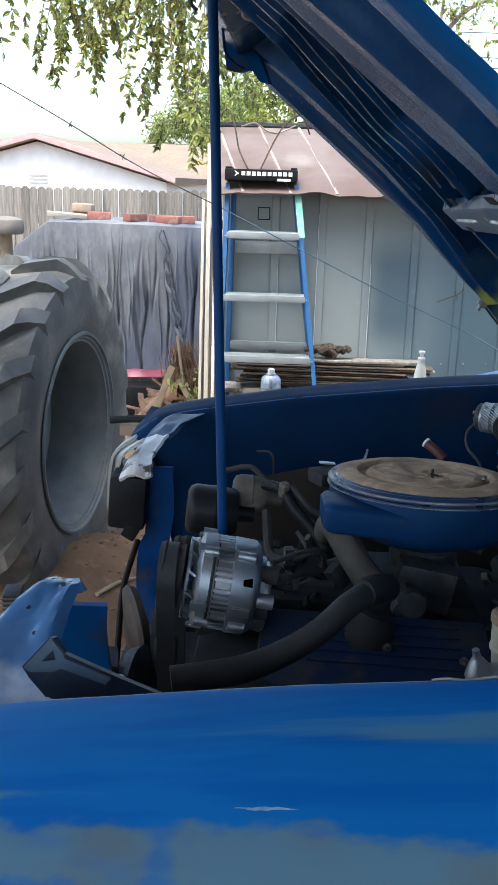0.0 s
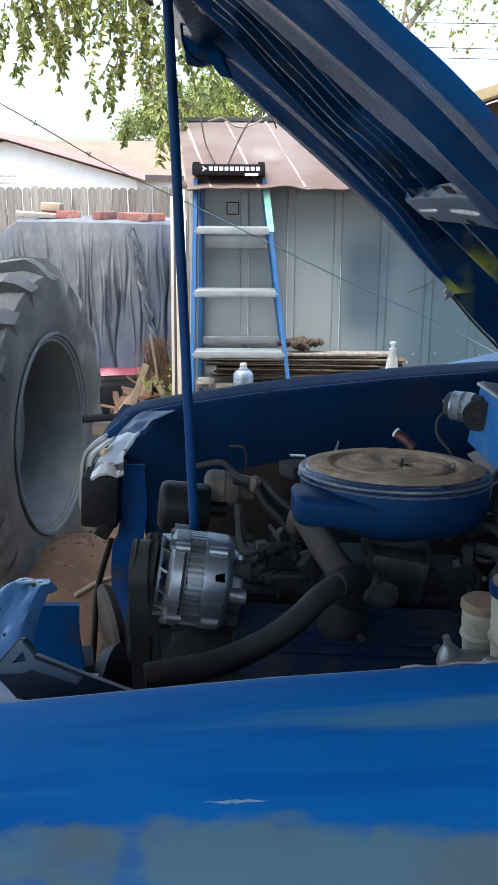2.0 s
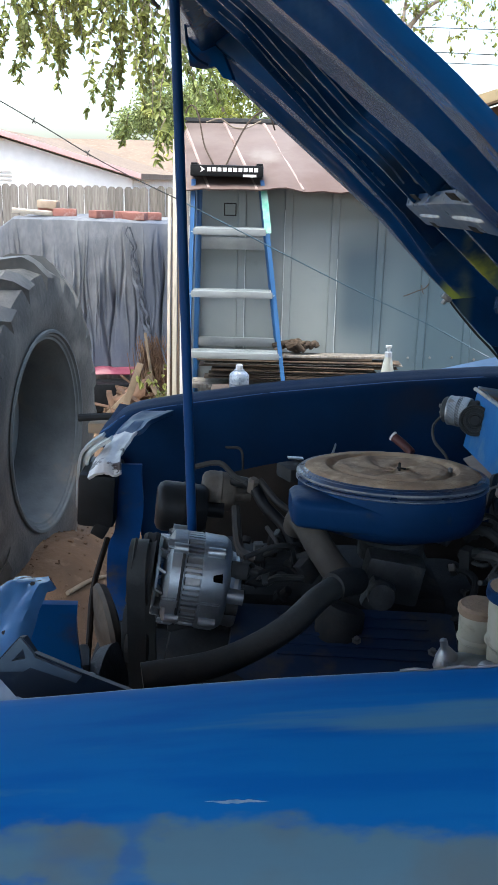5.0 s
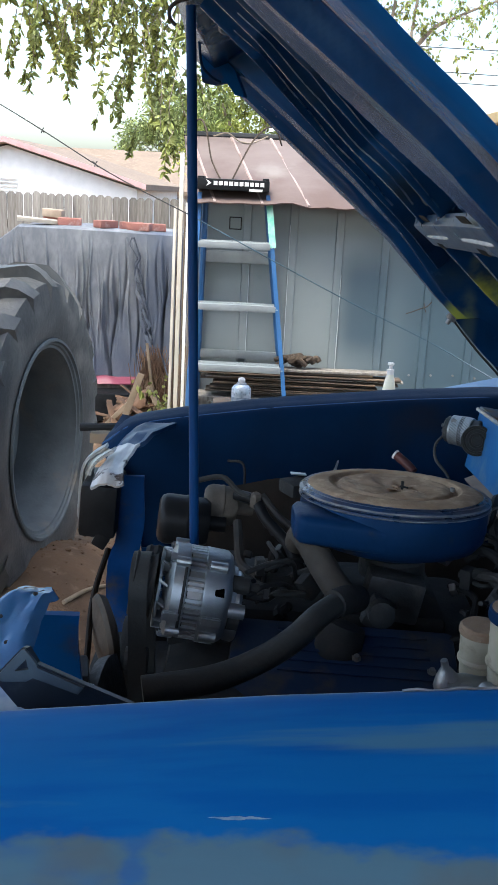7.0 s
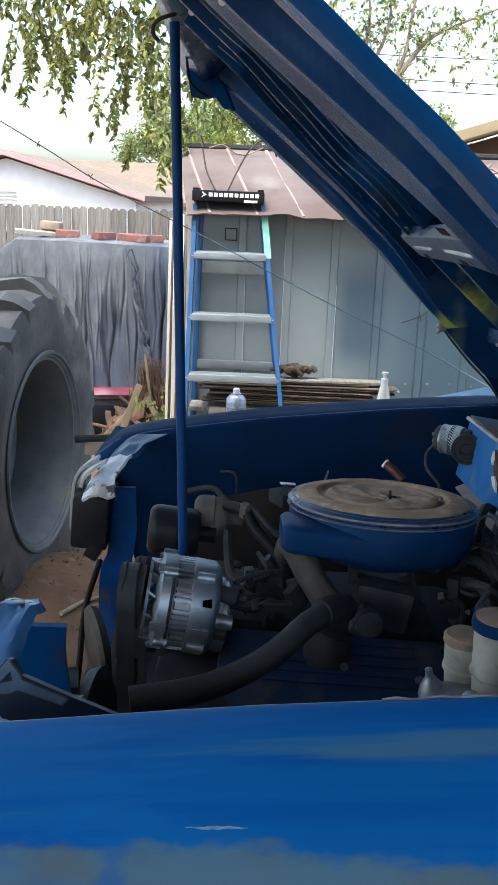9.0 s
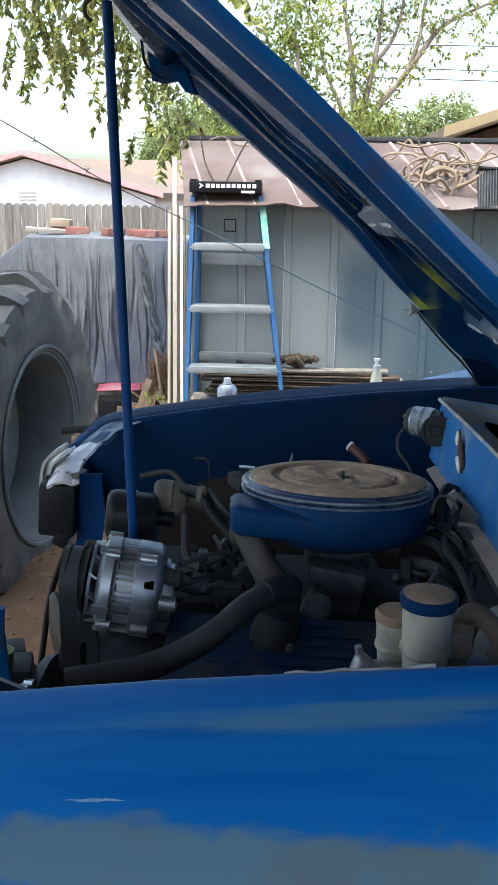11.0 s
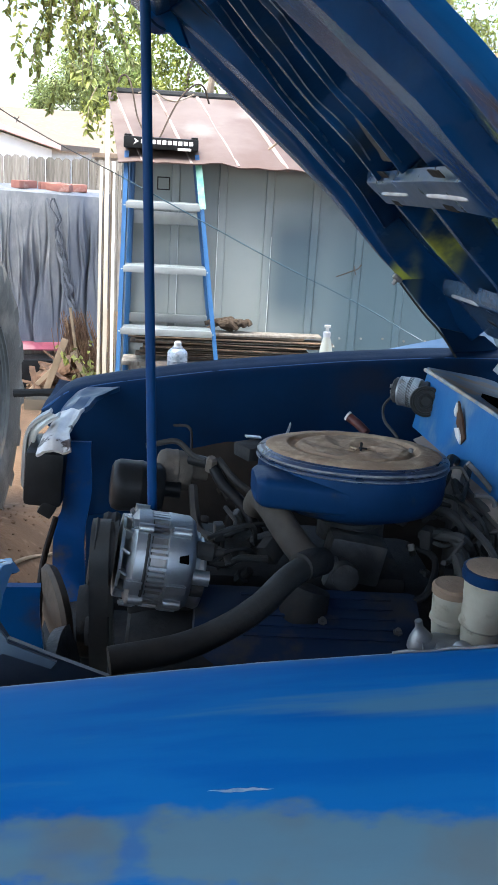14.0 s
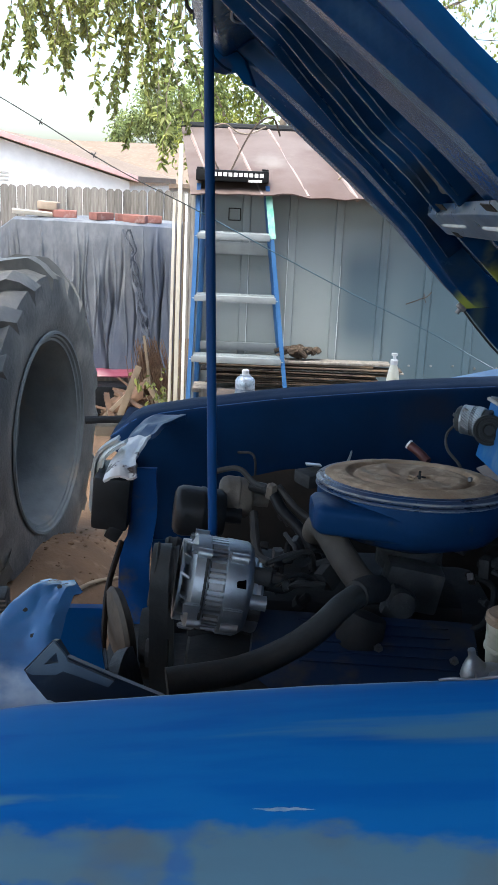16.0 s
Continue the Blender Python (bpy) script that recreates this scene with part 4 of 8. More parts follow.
        p = hood_pt(sl, w, to_skin(-0.0448, w))
        box(bm, p, (0.012, 0.050, 0.0014), (0, math.degrees(math.atan2(0.6362, 0.7715)), 0))
        part("slot", bm, M_BLACK, hood)
    bm = B()
    sheet(bm, lambda u, v: hood_pt(0.672 - 0.085 * u - 0.008 * (1 - v), 0.408 + 0.034 * u + (0.055 + 0.028 * u) * v, to_skin(-0.070 + 0.006 * v, 0.45) + 0.002 * noise.noise((u * 6, v * 6, 0))), 10, 8, 0.0015)
    part("filler_patch", bm, mat("pale_filler", (0.085, 0.098, 0.108), (0.05, 0.065, 0.08), 20.0, rough=0.5, spec=0.3), hood, "pale filler patch on the inner panel")
    # hinge stop
    bm = B()
    c = Vector((0.492, 1.90, 1.452))
    box(bm, c, (0.022, 0.014, 0.012), (0, 39, 0), 0.003)
    lathe(bm, [(0, 0), (0.005, 0), (0.005, 0.016), (0, 0.016)], c, (-0.5, 0, -0.8), 10)
    part("rubber_stop", bm, M_STEEL, hood)
    bm = B()
    tube(bm, [(0.500, 1.93, 1.450), (0.520, 1.93, 1.425), (0.567, 1.93, 1.374), (0.614, 1.93, 1.329), (0.640, 1.93, 1.297), (0.660, 1.93, 1.268)], 0.0026, 8, 4)
    part("hinge_rod", bm, M_BLACK, hood, "thin dark hinge rod along the hood edge")
    # bent skin, and a dark sheet added for shade, between hood and fender
    for name, m, dy, ol, label in (("corner_skin", M_HOOD, 0.0, ((0.505, 1.447), (0.540, 1.408), (0.585, 1.364), (0.620, 1.334), (0.700, 1.326), (0.730, 1.345), (0.650, 1.395), (0.565, 1.450)), "bent corner of the inner panel with yellow overspray"),
                                   ("hinge_plate", M_BLUE_SHADE, -0.004, ((0.612, 1.341), (0.640, 1.306), (0.662, 1.268), (0.770, 1.268), (0.775, 1.290), (0.735, 1.318), (0.670, 1.328)), "dark sheet added for the shade in the hood corner")):
        bm = B()
        bm.faces.new([bm.verts.new((x, 1.945 + dy + 0.3 * (x - 0.60), z)) for x, z in ol])
        ext = bmesh.ops.extrude_face_region(bm, geom=bm.faces[:])
        bmesh.ops.translate(bm, verts=[q for q in ext["geom"] if isinstance(q, bmesh.types.BMVert)], vec=(0.0, 0.006, 0.0))
        part(name, bm, m, hood, label)


build_hood()


def build_front():
    # far half of the radiator support
    def hdr(u, v):
        x0, x1 = lerp(v, [(0, -0.236), (0.22, -0.232), (0.5, -0.223), (0.78, -0.213), (1, -0.195)]), lerp(v, [(0, -0.174), (0.22, -0.184), (0.5, -0.175), (0.78, -0.151), (1, -0.107)])
        z = lerp(v, [(0, 1.150), (0.06, 1.162), (0.22, 1.165), (0.5, 1.173), (0.78, 1.178), (1, 1.183)]) + lerp(u, [(0, -0.008), (0.2, 0.0), (0.5, 0.004), (0.8, 0.0), (1, 0.004)]) + 0.005 * noise.noise((u * 3, v * 7, 2)) + 0.0012 * noise.noise((u * 9, v * 19, 5))
        return (x0 + (x1 - x0) * u, 1.52 + 0.36 * v, z )
    bm = B()
    sheet(bm, lambda u, v: (-0.222 + 0.062 * u + 0.022 * v + 0.003 * math.sin(v * 11) + 0.010 * ramp01(v, 0.5, 0.6) * (1 - u), 1.60 + 0.004 * math.sin(v * 14 + u * 3), 0.80 + 0.345 * v - 0.03 * (1 - v) ** 3 * u + 0.004 * u), 8, 24, 0.006)
    rs = part("radiator_support", bm, mat("support_blue", (0.003, 0.05, 0.19), (0.003, 0.035, 0.13), 8.0, (0.05, 0.05, 0.05), 9.0, (0.56, 0.70), 0.5, 0.12, bump=0.08, spec=0.1), truck, "blue sheet-metal radiator support post", 20)
    arc = profile([(-0.221, 1.192), (-0.250, 1.172), (-0.267, 1.146), (-0.274, 1.071), (-0.273, 1.043), (-0.254, 1.027)], 24)

    def bez(v, inset, u):
        x, z = arc[round(v * 24)]
        return (x + inset, 1.62 + 0.03 * u - inset * 0.3, z - inset * 0.3)
    bm = B()
    sheet(bm, lambda u, v: hdr(u, 0.56 * v + 0.03 * (u - 0.5) * v), 24, 34, -0.006)
    part("header_bracket", bm, M_WORN, rs, "bare shiny header bracket with flaking paint", 40)
    bm = B()
    sheet(bm, lambda u, v: hdr(u, 0.56 + 0.03 * (u - 0.5) * (1 - v) + 0.44 * v), 10, 12, -0.010)
    part("header_gusset", bm, mat("gusset_paint", (0.012, 0.055, 0.135), (0.008, 0.035, 0.095), 9.0, rough=0.35, bump=0.05, spec=0.2), rs, "blue gusset between header and fender", 16)
    bm = B()
    sheet(bm, lambda u, v: bez(v, 0.0, u), 4, 24, 0.006)
    sheet(bm, lambda u, v: bez(v, 0.001 + 0.014 * u, 0.3), 4, 24, 0.003)
    part("headlight_bezel", bm, M_STEP, truck, "pale headlight bezel")
    bm = B()
    sheet(bm, lambda u, v: bez(v, 0.016, u), 4, 24, 0.005)
    part("bezel_inner_rim", bm, M_STEP, truck)
    bm = B()
    box(bm, (-0.228, 1.62, 1.08), (0.075, 0.13, 0.11), (0, 4, 0), 0.012)
    box(bm, (-0.222, 1.57, 1.02), (0.03, 0.03, 0.03), (0, 30, 0), 0.005)
    part("headlight_housing", bm, M_BLKPLAST, truck, "black headlight housing")
    # near half of the support
    bm = B()

    def nf(u, v):
        xr = lerp(v, [(0, -0.118), (0.3, -0.150), (0.62, -0.180), (0.8, -0.182), (0.92, -0.178), (0.95, -0.170), (1, -0.176)])
        wd = lerp(v, [(0, 0.20), (0.4, 0.135), (0.62, 0.092), (0.8, 0.066), (0.93, 0.052), (1, 0.050)])
        z = lerp(v, [(0, 1.122), (0.25, 1.143), (0.62, 1.168), (0.9, 1.196), (1, 1.190)]) + lerp(u, [(0, -0.012), (0.12, -0.001), (0.25, 0.0), (0.88, 0.0), (1, -0.012)])
        return (xr - wd * (1 - u), 0.675 + 0.285 * v, z + 0.005 * noise.noise((u * 2.5, v * 5, 5)) + 0.002 * noise.noise((u * 6, v * 13, 8)))
    sheet(bm, nf, 24, 48, 0.005)
    nr = part("near_support", bm, M_PANEL, truck, "bent blue support panel with bolt holes", 40)
    for u, v in ((0.4, 0.75), (0.75, 0.9), (0.3, 0.4), (0.7, 0.62)):
        bm = B()
        lathe(bm, [(0.0032, 0), (0.0032, 0.001), (0, 0.001)], Vector(nf(u, v)) + Vector((0, -0.0005, 0.0047)), (0, -0.35, 1), 12)
        part("bolt_hole", bm, M_BLACK, nr)
    bm = B()
    sheet(bm, lambda u, v: (-0.245 + 0.100 * u + 0.003 * math.sin(v * 6), 0.965 + 0.012 * u, 1.0 + 0.158 * v - 0.004 * u), 8, 8, 0.012)
    part("side_plate", bm, M_HOODEDGE, nr)
    bm = B()
    # stamped bracket: a dark plate with a paler pressed frame round a triangular opening and a strip running from it
    ol = [(-0.193, 1.185), (-0.162, 1.221), (-0.157, 1.221), (-0.147, 1.203), (-0.099, 1.182), (-0.045, 1.160), (-0.045, 1.120), (-0.150, 1.125), (-0.186, 1.172)]
    bm.faces.new([bm.verts.new((x, 0.752, z)) for x, z in ol])
    ext = bmesh.ops.extrude_face_region(bm, geom=bm.faces[:])
    bmesh.ops.translate(bm, verts=[q for q in ext["geom"] if isinstance(q, bmesh.types.BMVert)], vec=(0.002, 0.008, -0.002))
    lb = part("latch_bracket", bm, mat("dark_enamel", (0.012, 0.022, 0.040), (0.016, 0.022, 0.034), 14.0, (0.04, 0.05, 0.06), 18.0, (0.58, 0.74), 0.4, 0.1, bump=0.06), truck, "dark stamped latch bracket with a triangular opening", 25)
    bm = B()
    ol = [(-0.1905, 1.186), (-0.161, 1.221), (-0.158, 1.221), (-0.147, 1.206), (-0.145, 1.200), (-0.096, 1.179), (-0.102, 1.171), (-0.150, 1.188), (-0.158, 1.183), (-0.183, 1.182)]
    tri = [(-0.170, 1.195), (-0.157, 1.210), (-0.155, 1.198)]
    front = [bm.verts.new((x, 0.747, z)) for x, z in ol]
    hole = [bm.verts.new((x, 0.747, z)) for x, z in tri]
    es = [bm.edges.new((l[i], l[(i + 1) % len(l)])) for l in (front, hole) for i in range(len(l))]
    bmesh.ops.triangle_fill(bm, use_beauty=True, edges=es)
    ext = bmesh.ops.extrude_face_region(bm, geom=bm.faces[:])
    bmesh.ops.translate(bm, verts=[q for q in ext["geom"] if isinstance(q, bmesh.types.BMVert)], vec=(0, 0.006, -0.001))
    part("pressed_frame", bm, mat("worn_enamel", (0.075, 0.105, 0.135), (0.05, 0.075, 0.105), 20.0, rough=0.4, bump=0.06), lb, "worn grey-blue pressed frame")
    bm = B()
    tube(bm, [(-0.20, 1.52, 1.02), (-0.215, 1.44, 0.95), (-0.207, 1.33, 0.87), (-0.205, 1.2, 0.76), (-0.19, 1.1, 0.68)], 0.006, 8)
    part("overflow_hose", bm, mat("dirty_hose", (0.016, 0.011, 0.008), (0.010, 0.008, 0.007), 24.0, rough=0.55, spec=0.1), truck)
    bm = B()
    lathe(bm, [(0, -0.02), (0.05, -0.022), (0.074, -0.016), (0.080, -0.004), (0.074, 0.004), (0.05, 0.010), (0.03, 0.014), (0, 0.015)], (-0.190, 1.40, 0.895), (-1, -0.42, -0.10), 40)
    part("horn", bm, mat("dusty_horn", (0.075, 0.064, 0.052), (0.040, 0.036, 0.032), 14.0, rough=0.7, spec=0.2), truck, "dusty grey horn disc")
    bm = B()
    sheet(bm, lambda u, v: (-0.17 + 0.03 * math.sin(math.pi * v), 1.02 + 0.30 * u, 0.58 + 0.32 * v + 0.05 * math.sin(math.pi * u)), 10, 8, 0.02)
    part("fan_shroud", bm, M_GREASE, truck, "dusty black fan shroud")
    # Three dark fillers added for the shade deep in the bay.
    bm = B()
    lathe(bm, [(0, -0.05), (0.10, -0.05), (0.115, -0.035), (0.115, 0.03), (0.10, 0.045), (0.05, 0.05), (0.045, 0.09), (0, 0.09)], (-0.05, 1.38, 0.86), (-1, 0, 0), 28)
    box(bm, (0.0, 1.36, 0.80), (0.08, 0.40, 0.22), (0, 0, 0), 0.02)
    part("water_pump", bm, M_BLACK, truck, "dark mass added to keep the bay in shade")
    bm = B()
    box(bm, (-0.13, 1.46, 0.70), (0.17, 0.28, 0.24), (0, -8, 0), 0.03)
    part("lower_crossmember", bm, M_BLACK, truck, "dark box added for the shade low in the bay")
    bm = B()
    box(bm, (0.10, 1.16, 0.93), (0.40, 0.30, 0.03), (0, 0, 0), 0.01)
    part("engine_shelf", bm, M_BLACK, truck)


build_front()


def build_cowl():
    bm = B()
    sheet(bm, lambda u, v: (0.535 + 0.02 * v - 0.01 * u, 0.66 + 1.10 * u, 1.200 - 0.045 * u ** 1.5 + (0.117 + 0.008 * u) * v), 24, 6, 0.004)
    cowl = part("firewall_panel", bm, mat("cowl_blue", (0.030, 0.165, 0.40), (0.02, 0.12, 0.33), 5.0, (0.17, 0.26, 0.34), 8.0, (0.52, 0.74), 0.45, 0.1, bump=0.06, spec=0.2), truck, "blue cowl panel with a torn rusty hole")
    bm = B()
    sheet(bm, lambda u, v: (0.552 + 0.19 * v, 0.62 + (1.17 + 0.13 * v) * u, 1.327 - 0.047 * u - 0.050 * v), 20, 6, 0.004)
    part("cowl_top", bm, M_COWL, cowl, "dusty scuffed cowl top")
    bm = B()
    tube(bm, [(0.551, 0.64, 1.325), (0.547, 1.10, 1.310), (0.544, 1.38, 1.300), (0.541, 1.70, 1.283), (0.541, 1.765, 1.279)], 0.0040, 8, 6, 0.3)
    part("cowl_flange", bm, mat("worn_flange", (0.46, 0.45, 0.44), (0.34, 0.27, 0.21), 16.0, (0.16, 0.26, 0.36), 12.0, (0.52, 0.66), 0.6, 0.1, bump=0.2), cowl, "worn grey flange along the cowl")
    bm = B()
    sheet(bm, lambda u, v: (0.532 - 0.022 * v, 0.70 + 0.98 * u, 1.199 - 0.010 * v - 0.042 * u ** 1.5), 18, 3, 0.004)
    part("cowl_ledge", bm, mat("dusty_ledge", (0.30, 0.25, 0.21), (0.20, 0.165, 0.14), 12.0, rough=0.9, spec=0.2), cowl, "rusty lower ledge")
    # Black box standing for the dark inside an uncut opening.
    bm = B()
    box(bm, (0.622, 1.42, 1.2775), (0.075, 0.22, 0.007), (0, 14.5, 0), 0.001)
    part("vent_opening", bm, mat("dark_void", (0.002, 0.002, 0.002), None, 10.0, rough=1.0, bump=0, spec=0.0), cowl)
    bm = B()
    v = [bm.verts.new(p) for p in ((0.538, 1.502, 1.280), (0.537, 1.468, 1.258), (0.536, 1.436, 1.228), (0.5355, 1.452, 1.212), (0.536, 1.492, 1.242))]
    bm.faces.new(v)
    ext = bmesh.ops.extrude_face_region(bm, geom=bm.faces[:])
    bmesh.ops.translate(bm, verts=[q for q in ext["geom"] if isinstance(q, bmesh.types.BMVert)], vec=(-0.004, 0, 0))
    part("torn_hole", bm, mat("dark_rust", (0.08, 0.04, 0.02), (0.05, 0.027, 0.016), 40.0, rough=0.9), cowl, "torn rust-edged hole")
    for pts in (((0.533, 1.499, 1.278), (0.531, 1.502, 1.262), (0.533, 1.497, 1.252), (0.534, 1.494, 1.264)), ((0.532, 1.490, 1.232), (0.530, 1.470, 1.222), (0.531, 1.447, 1.214), (0.531, 1.452, 1.228), (0.532, 1.472, 1.238))):
        bm = B()
        bm.faces.new([bm.verts.new(p) for p in pts])
        ext = bmesh.ops.extrude_face_region(bm, geom=bm.faces[:])
        bmesh.ops.translate(bm, verts=[q for q in ext["geom"] if isinstance(q, bmesh.types.BMVert)], vec=(-0.003, 0, 0))
        part("torn_edge", bm, M_WHITE, cowl, "bare white torn edge")
    bm = B()
    sheet(bm, lambda u, v: (0.62, 0.64 + 1.3 * u, 0.55 + 0.62 * v), 8, 6, 0.01)
    part("firewall", bm, M_BLACK, truck, "grimy dark firewall")
    bm = B()
    sheet(bm, lambda u, v: (0.735 + 0.36 * v + 0.01 * noise.noise((u * 9, v * 9, 3)), 0.70 + 1.25 * u, 1.262 - 0.012 * u + 0.40 * v + 0.012 * noise.noise((u * 12, v * 7, 0))), 40, 16, 0.006)
    part("windshield", bm, mat("sun_shade_cloth", (0.52, 0.54, 0.56), (0.40, 0.42, 0.44), 9.0, rough=0.5, rvar=0.1, bump=0.1), truck, "windshield covered by a pale grey sheet")
    # Corner piece whose pale blue carries the reflected sky.
    bm = B()
    sheet(bm, lambda u, v: (0.50 + 0.30 * u, 2.04 + 0.10 * v, 1.232 + 0.075 * u * (0.3 + 0.7 * v)), 10, 6, 0.004)
    part("fender_rear_corner", bm, mat("sky_sheen_blue", (0.10, 0.22, 0.36), (0.20, 0.30, 0.40), 9.0, rough=0.18, rvar=0.06, bump=0.03, spec=0.9), truck, "shiny corner behind the far fender, painted pale with sky sheen")
    # blower motor at the far end
    bm = B()
    lathe(bm, [(0, -0.05), (0.028, -0.05), (0.034, -0.045), (0.034, -0.006), (0.040, -0.006), (0.040, 0.004), (0.034, 0.004), (0.034, 0.03), (0.036, 0.035), (0.034, 0.045), (0, 0.05)], (0.49, 1.70, 1.245), (1, -0.25, 0.0), 24)
    bl = part("blower_motor", bm, M_GREASE, truck, "finned metal blower motor on the firewall")
    bax, bu, bw_ = ring_frame((1, -0.25, 0))
    bc = Vector((0.49, 1.70, 1.245))
    for k in range(34):
        bm = B()
        a = 2 * math.pi * k / 34
        rim = lambda da, r: (bu * math.cos(a + da) + bw_ * math.sin(a + da)) * r
        tube(bm, [bc + bax * -0.030 + rim(0, 0.036), bc + bax * -0.012 + rim(0.28, 0.037), bc + bax * 0.006 + rim(0.56, 0.038), bc + bax * 0.022 + rim(0.84, 0.036)], 0.0026, 6, 2)
        part("cooling_fin", bm, M_ALU, bl)
    bm = B()
    lathe(bm, [(0.034, -0.034), (0.039, -0.033), (0.039, -0.028), (0.034, -0.027)], bc, bax, 28)
    part("fin_ring", bm, M_STEP, bl)
    bm = B()
    lathe(bm, [(0.036, -0.05), (0.040, 0), (0.039, 0.005), (0.034, 0.005), (0.033, 0.001), (0.029, 0.001), (0.028, 0.007), (0.021, 0.007), (0.020, 0.003), (0.015, 0.003), (0.013, 0.011), (0, 0.012)], (0.530, 1.628, 1.243), (0.16, -1, 0.22), 32)
    part("motor_cover", bm, M_RUBBER, bl, "round black motor cover")
    bm = B()
    box(bm, (0.443, 1.70, 1.250), (0.008, 0.030, 0.024), (0, 20, 20), 0.002)
    box(bm, (0.452, 1.69, 1.236), (0.012, 0.016, 0.010), (30, 0, 10), 0.002)
    box(bm, (0.463, 1.685, 1.272), (0.016, 0.010, 0.014), (10, 25, 0), 0.002)
    lathe(bm, [(0, 0), (0.005, 0), (0.005, 0.014), (0, 0.015)], (0.446, 1.69, 1.258), (-1, -0.3, 0.1), 8)
    lathe(bm, [(0, 0), (0.004, 0), (0.004, 0.012), (0, 0.013)], (0.446, 1.69, 1.242), (-1, -0.3, 0.1), 8)
    part("terminal_block", bm, M_STEEL, bl)
    bm = B()
    tube(bm, [(0.44, 1.70, 1.23), (0.42, 1.70, 1.20), (0.43, 1.66, 1.17), (0.47, 1.62, 1.14), (0.48, 1.6, 1.1)], 0.004, 6)
    part("blower_wire", bm, M_WIRE, bl)
    shift = Matrix.Translation(Vector((0.512, 1.73, 1.235)) - Vector(TRUCK)) @ Matrix.Rotation(radians(-18), 4, "Z") @ Matrix.Scale(0.80, 4) @ Matrix.Translation(Vector(TRUCK) - Vector((0.495, 1.69, 1.245)))
    for ob in [bl, *bl.children]:
        ob.data.transform(shift)


build_cowl()


def rvec3(rng):
    return Vector((rng.uniform(-1, 1), rng.uniform(-1, 1), rng.uniform(-1, 1)))


def build_engine():
    # dark block and floor of the bay
    bm = B()
    box(bm, (0.22, 1.28, 0.80), (0.52, 0.46, 0.42), (0, 0, 0), 0.03)
    eng = part("engine_block", bm, M_BLACK, truck, "grimy engine block in deep shade")
    bm = B()
    box(bm, (0.22, 1.30, 1.02), (0.34, 0.22, 0.10), (0, 0, 0), 0.02)
    part("intake_manifold", bm, M_BLACK, eng)
    bm = B()
    box(bm, (0.02, 1.22, 0.86), (0.13, 0.60, 0.36), (0, 0, 0), 0.03)
    part("timing_cover", bm, M_BLACK, eng)
    bm = B()
    box(bm, (0.2, 1.28, 0.52), (0.95, 1.3, 0.04))
    part("splash_pan", bm, M_BLACK, truck)
    # valve cover
    bm = B()
    box(bm, (0.215, 1.055, 1.03), (0.33, 0.17, 0.055), (20, 0, -3), 0.014)
    M_COVER = mat("dusty_cover", (0.012, 0.030, 0.080), (0.020, 0.034, 0.066), 9.0, (0.05, 0.05, 0.052), 16.0, (0.52, 0.72), 0.55, 0.1, bump=0.08, spec=0.15)
    vc = part("valve_cover", bm, M_COVER, truck, "ribbed dark blue valve cover")
    for k in range(5):
        bm = B()
        box(bm, (0.23, 1.03 + 0.018 * k, 1.0535 + 0.0066 * k), (0.22, 0.005, 0.003), (20, 0, -3), 0.001)
        part("rib", bm, M_COVER, vc)
    for x, y, z in ((0.233, 1.052, 1.066), (0.338, 1.035, 1.06)):
        bm = B()
        lathe(bm, [(0, 0.002), (0.007, 0.002), (0.007, 0.0), (0.0042, 0.0), (0.0042, 0.007), (0, 0.0075)], (x, y, z), (0, -0.34, 0.94), 6)
        part("cover_bolt", bm, M_STEEL, vc)
    # carburettor
    bm = B()
    lathe(bm, [(0.055, 0), (0.055, 0.03), (0.05, 0.035), (0.065, 0.05), (0.065, 0.06)], (0.31, 1.29, 1.10), (0, 0, 1), 20)
    box(bm, (0.30, 1.20, 1.10), (0.09, 0.05, 0.07), (0, 10, 0), 0.008)
    box(bm, (0.275, 1.165, 1.085), (0.04, 0.03, 0.05), (0, 25, 0), 0.008)
    lathe(bm, [(0, 0), (0.02, 0), (0.02, 0.03), (0, 0.034)], (0.275, 1.15, 1.095), (0, -1, 0.2), 16)
    part("carburettor", bm, M_GREASE, eng, "grimy carburettor below the air cleaner")

    # air cleaner, tipped a little towards the near side
    ax = Vector((0.015, 0.095, 1)).normalized()
    c = Vector((0.304, 1.294, 1.171))
    bm = B()
    lathe(bm, [(r * 0.95, h) for r, h in [(0.05, -0.03), (0.11, -0.022), (0.145, -0.01), (0.157, 0.004), (0.160, 0.02), (0.160, 0.052), (0.157, 0.060), (0.05, 0.060)]], c, ax, 64)
    ac = part("air_cleaner", bm, M_BLUE_ENG, truck, "round blue air cleaner with a dusty brown lid")
    bm = B()
    lathe(bm, [(r * 0.95, h) for r, h in [(0.1585, 0.054), (0.1635, 0.056), (0.1635, 0.060), (0.1600, 0.0615), (0.1625, 0.063), (0.1625, 0.068), (0.158, 0.0715), (0.152, 0.0712), (0.149, 0.0735)]], c, ax, 64)
    part("lid_rim", bm, mat("rim_enamel", (0.045, 0.055, 0.085), (0.010, 0.035, 0.095), 14.0, rough=0.3, bump=0.0, spec=0.5), ac, "blue rolled lid rim")
    bm = B()
    lathe(bm, [(r * 0.95, h) for r, h in [(0.1625, 0.0640), (0.1634, 0.0652), (0.1632, 0.0672), (0.1622, 0.0678)]], c, ax, 64)
    lathe(bm, [(r * 0.95, h) for r, h in [(0.1630, 0.0560), (0.1642, 0.0566), (0.1642, 0.0576), (0.1630, 0.0580)]], c, ax, 64)
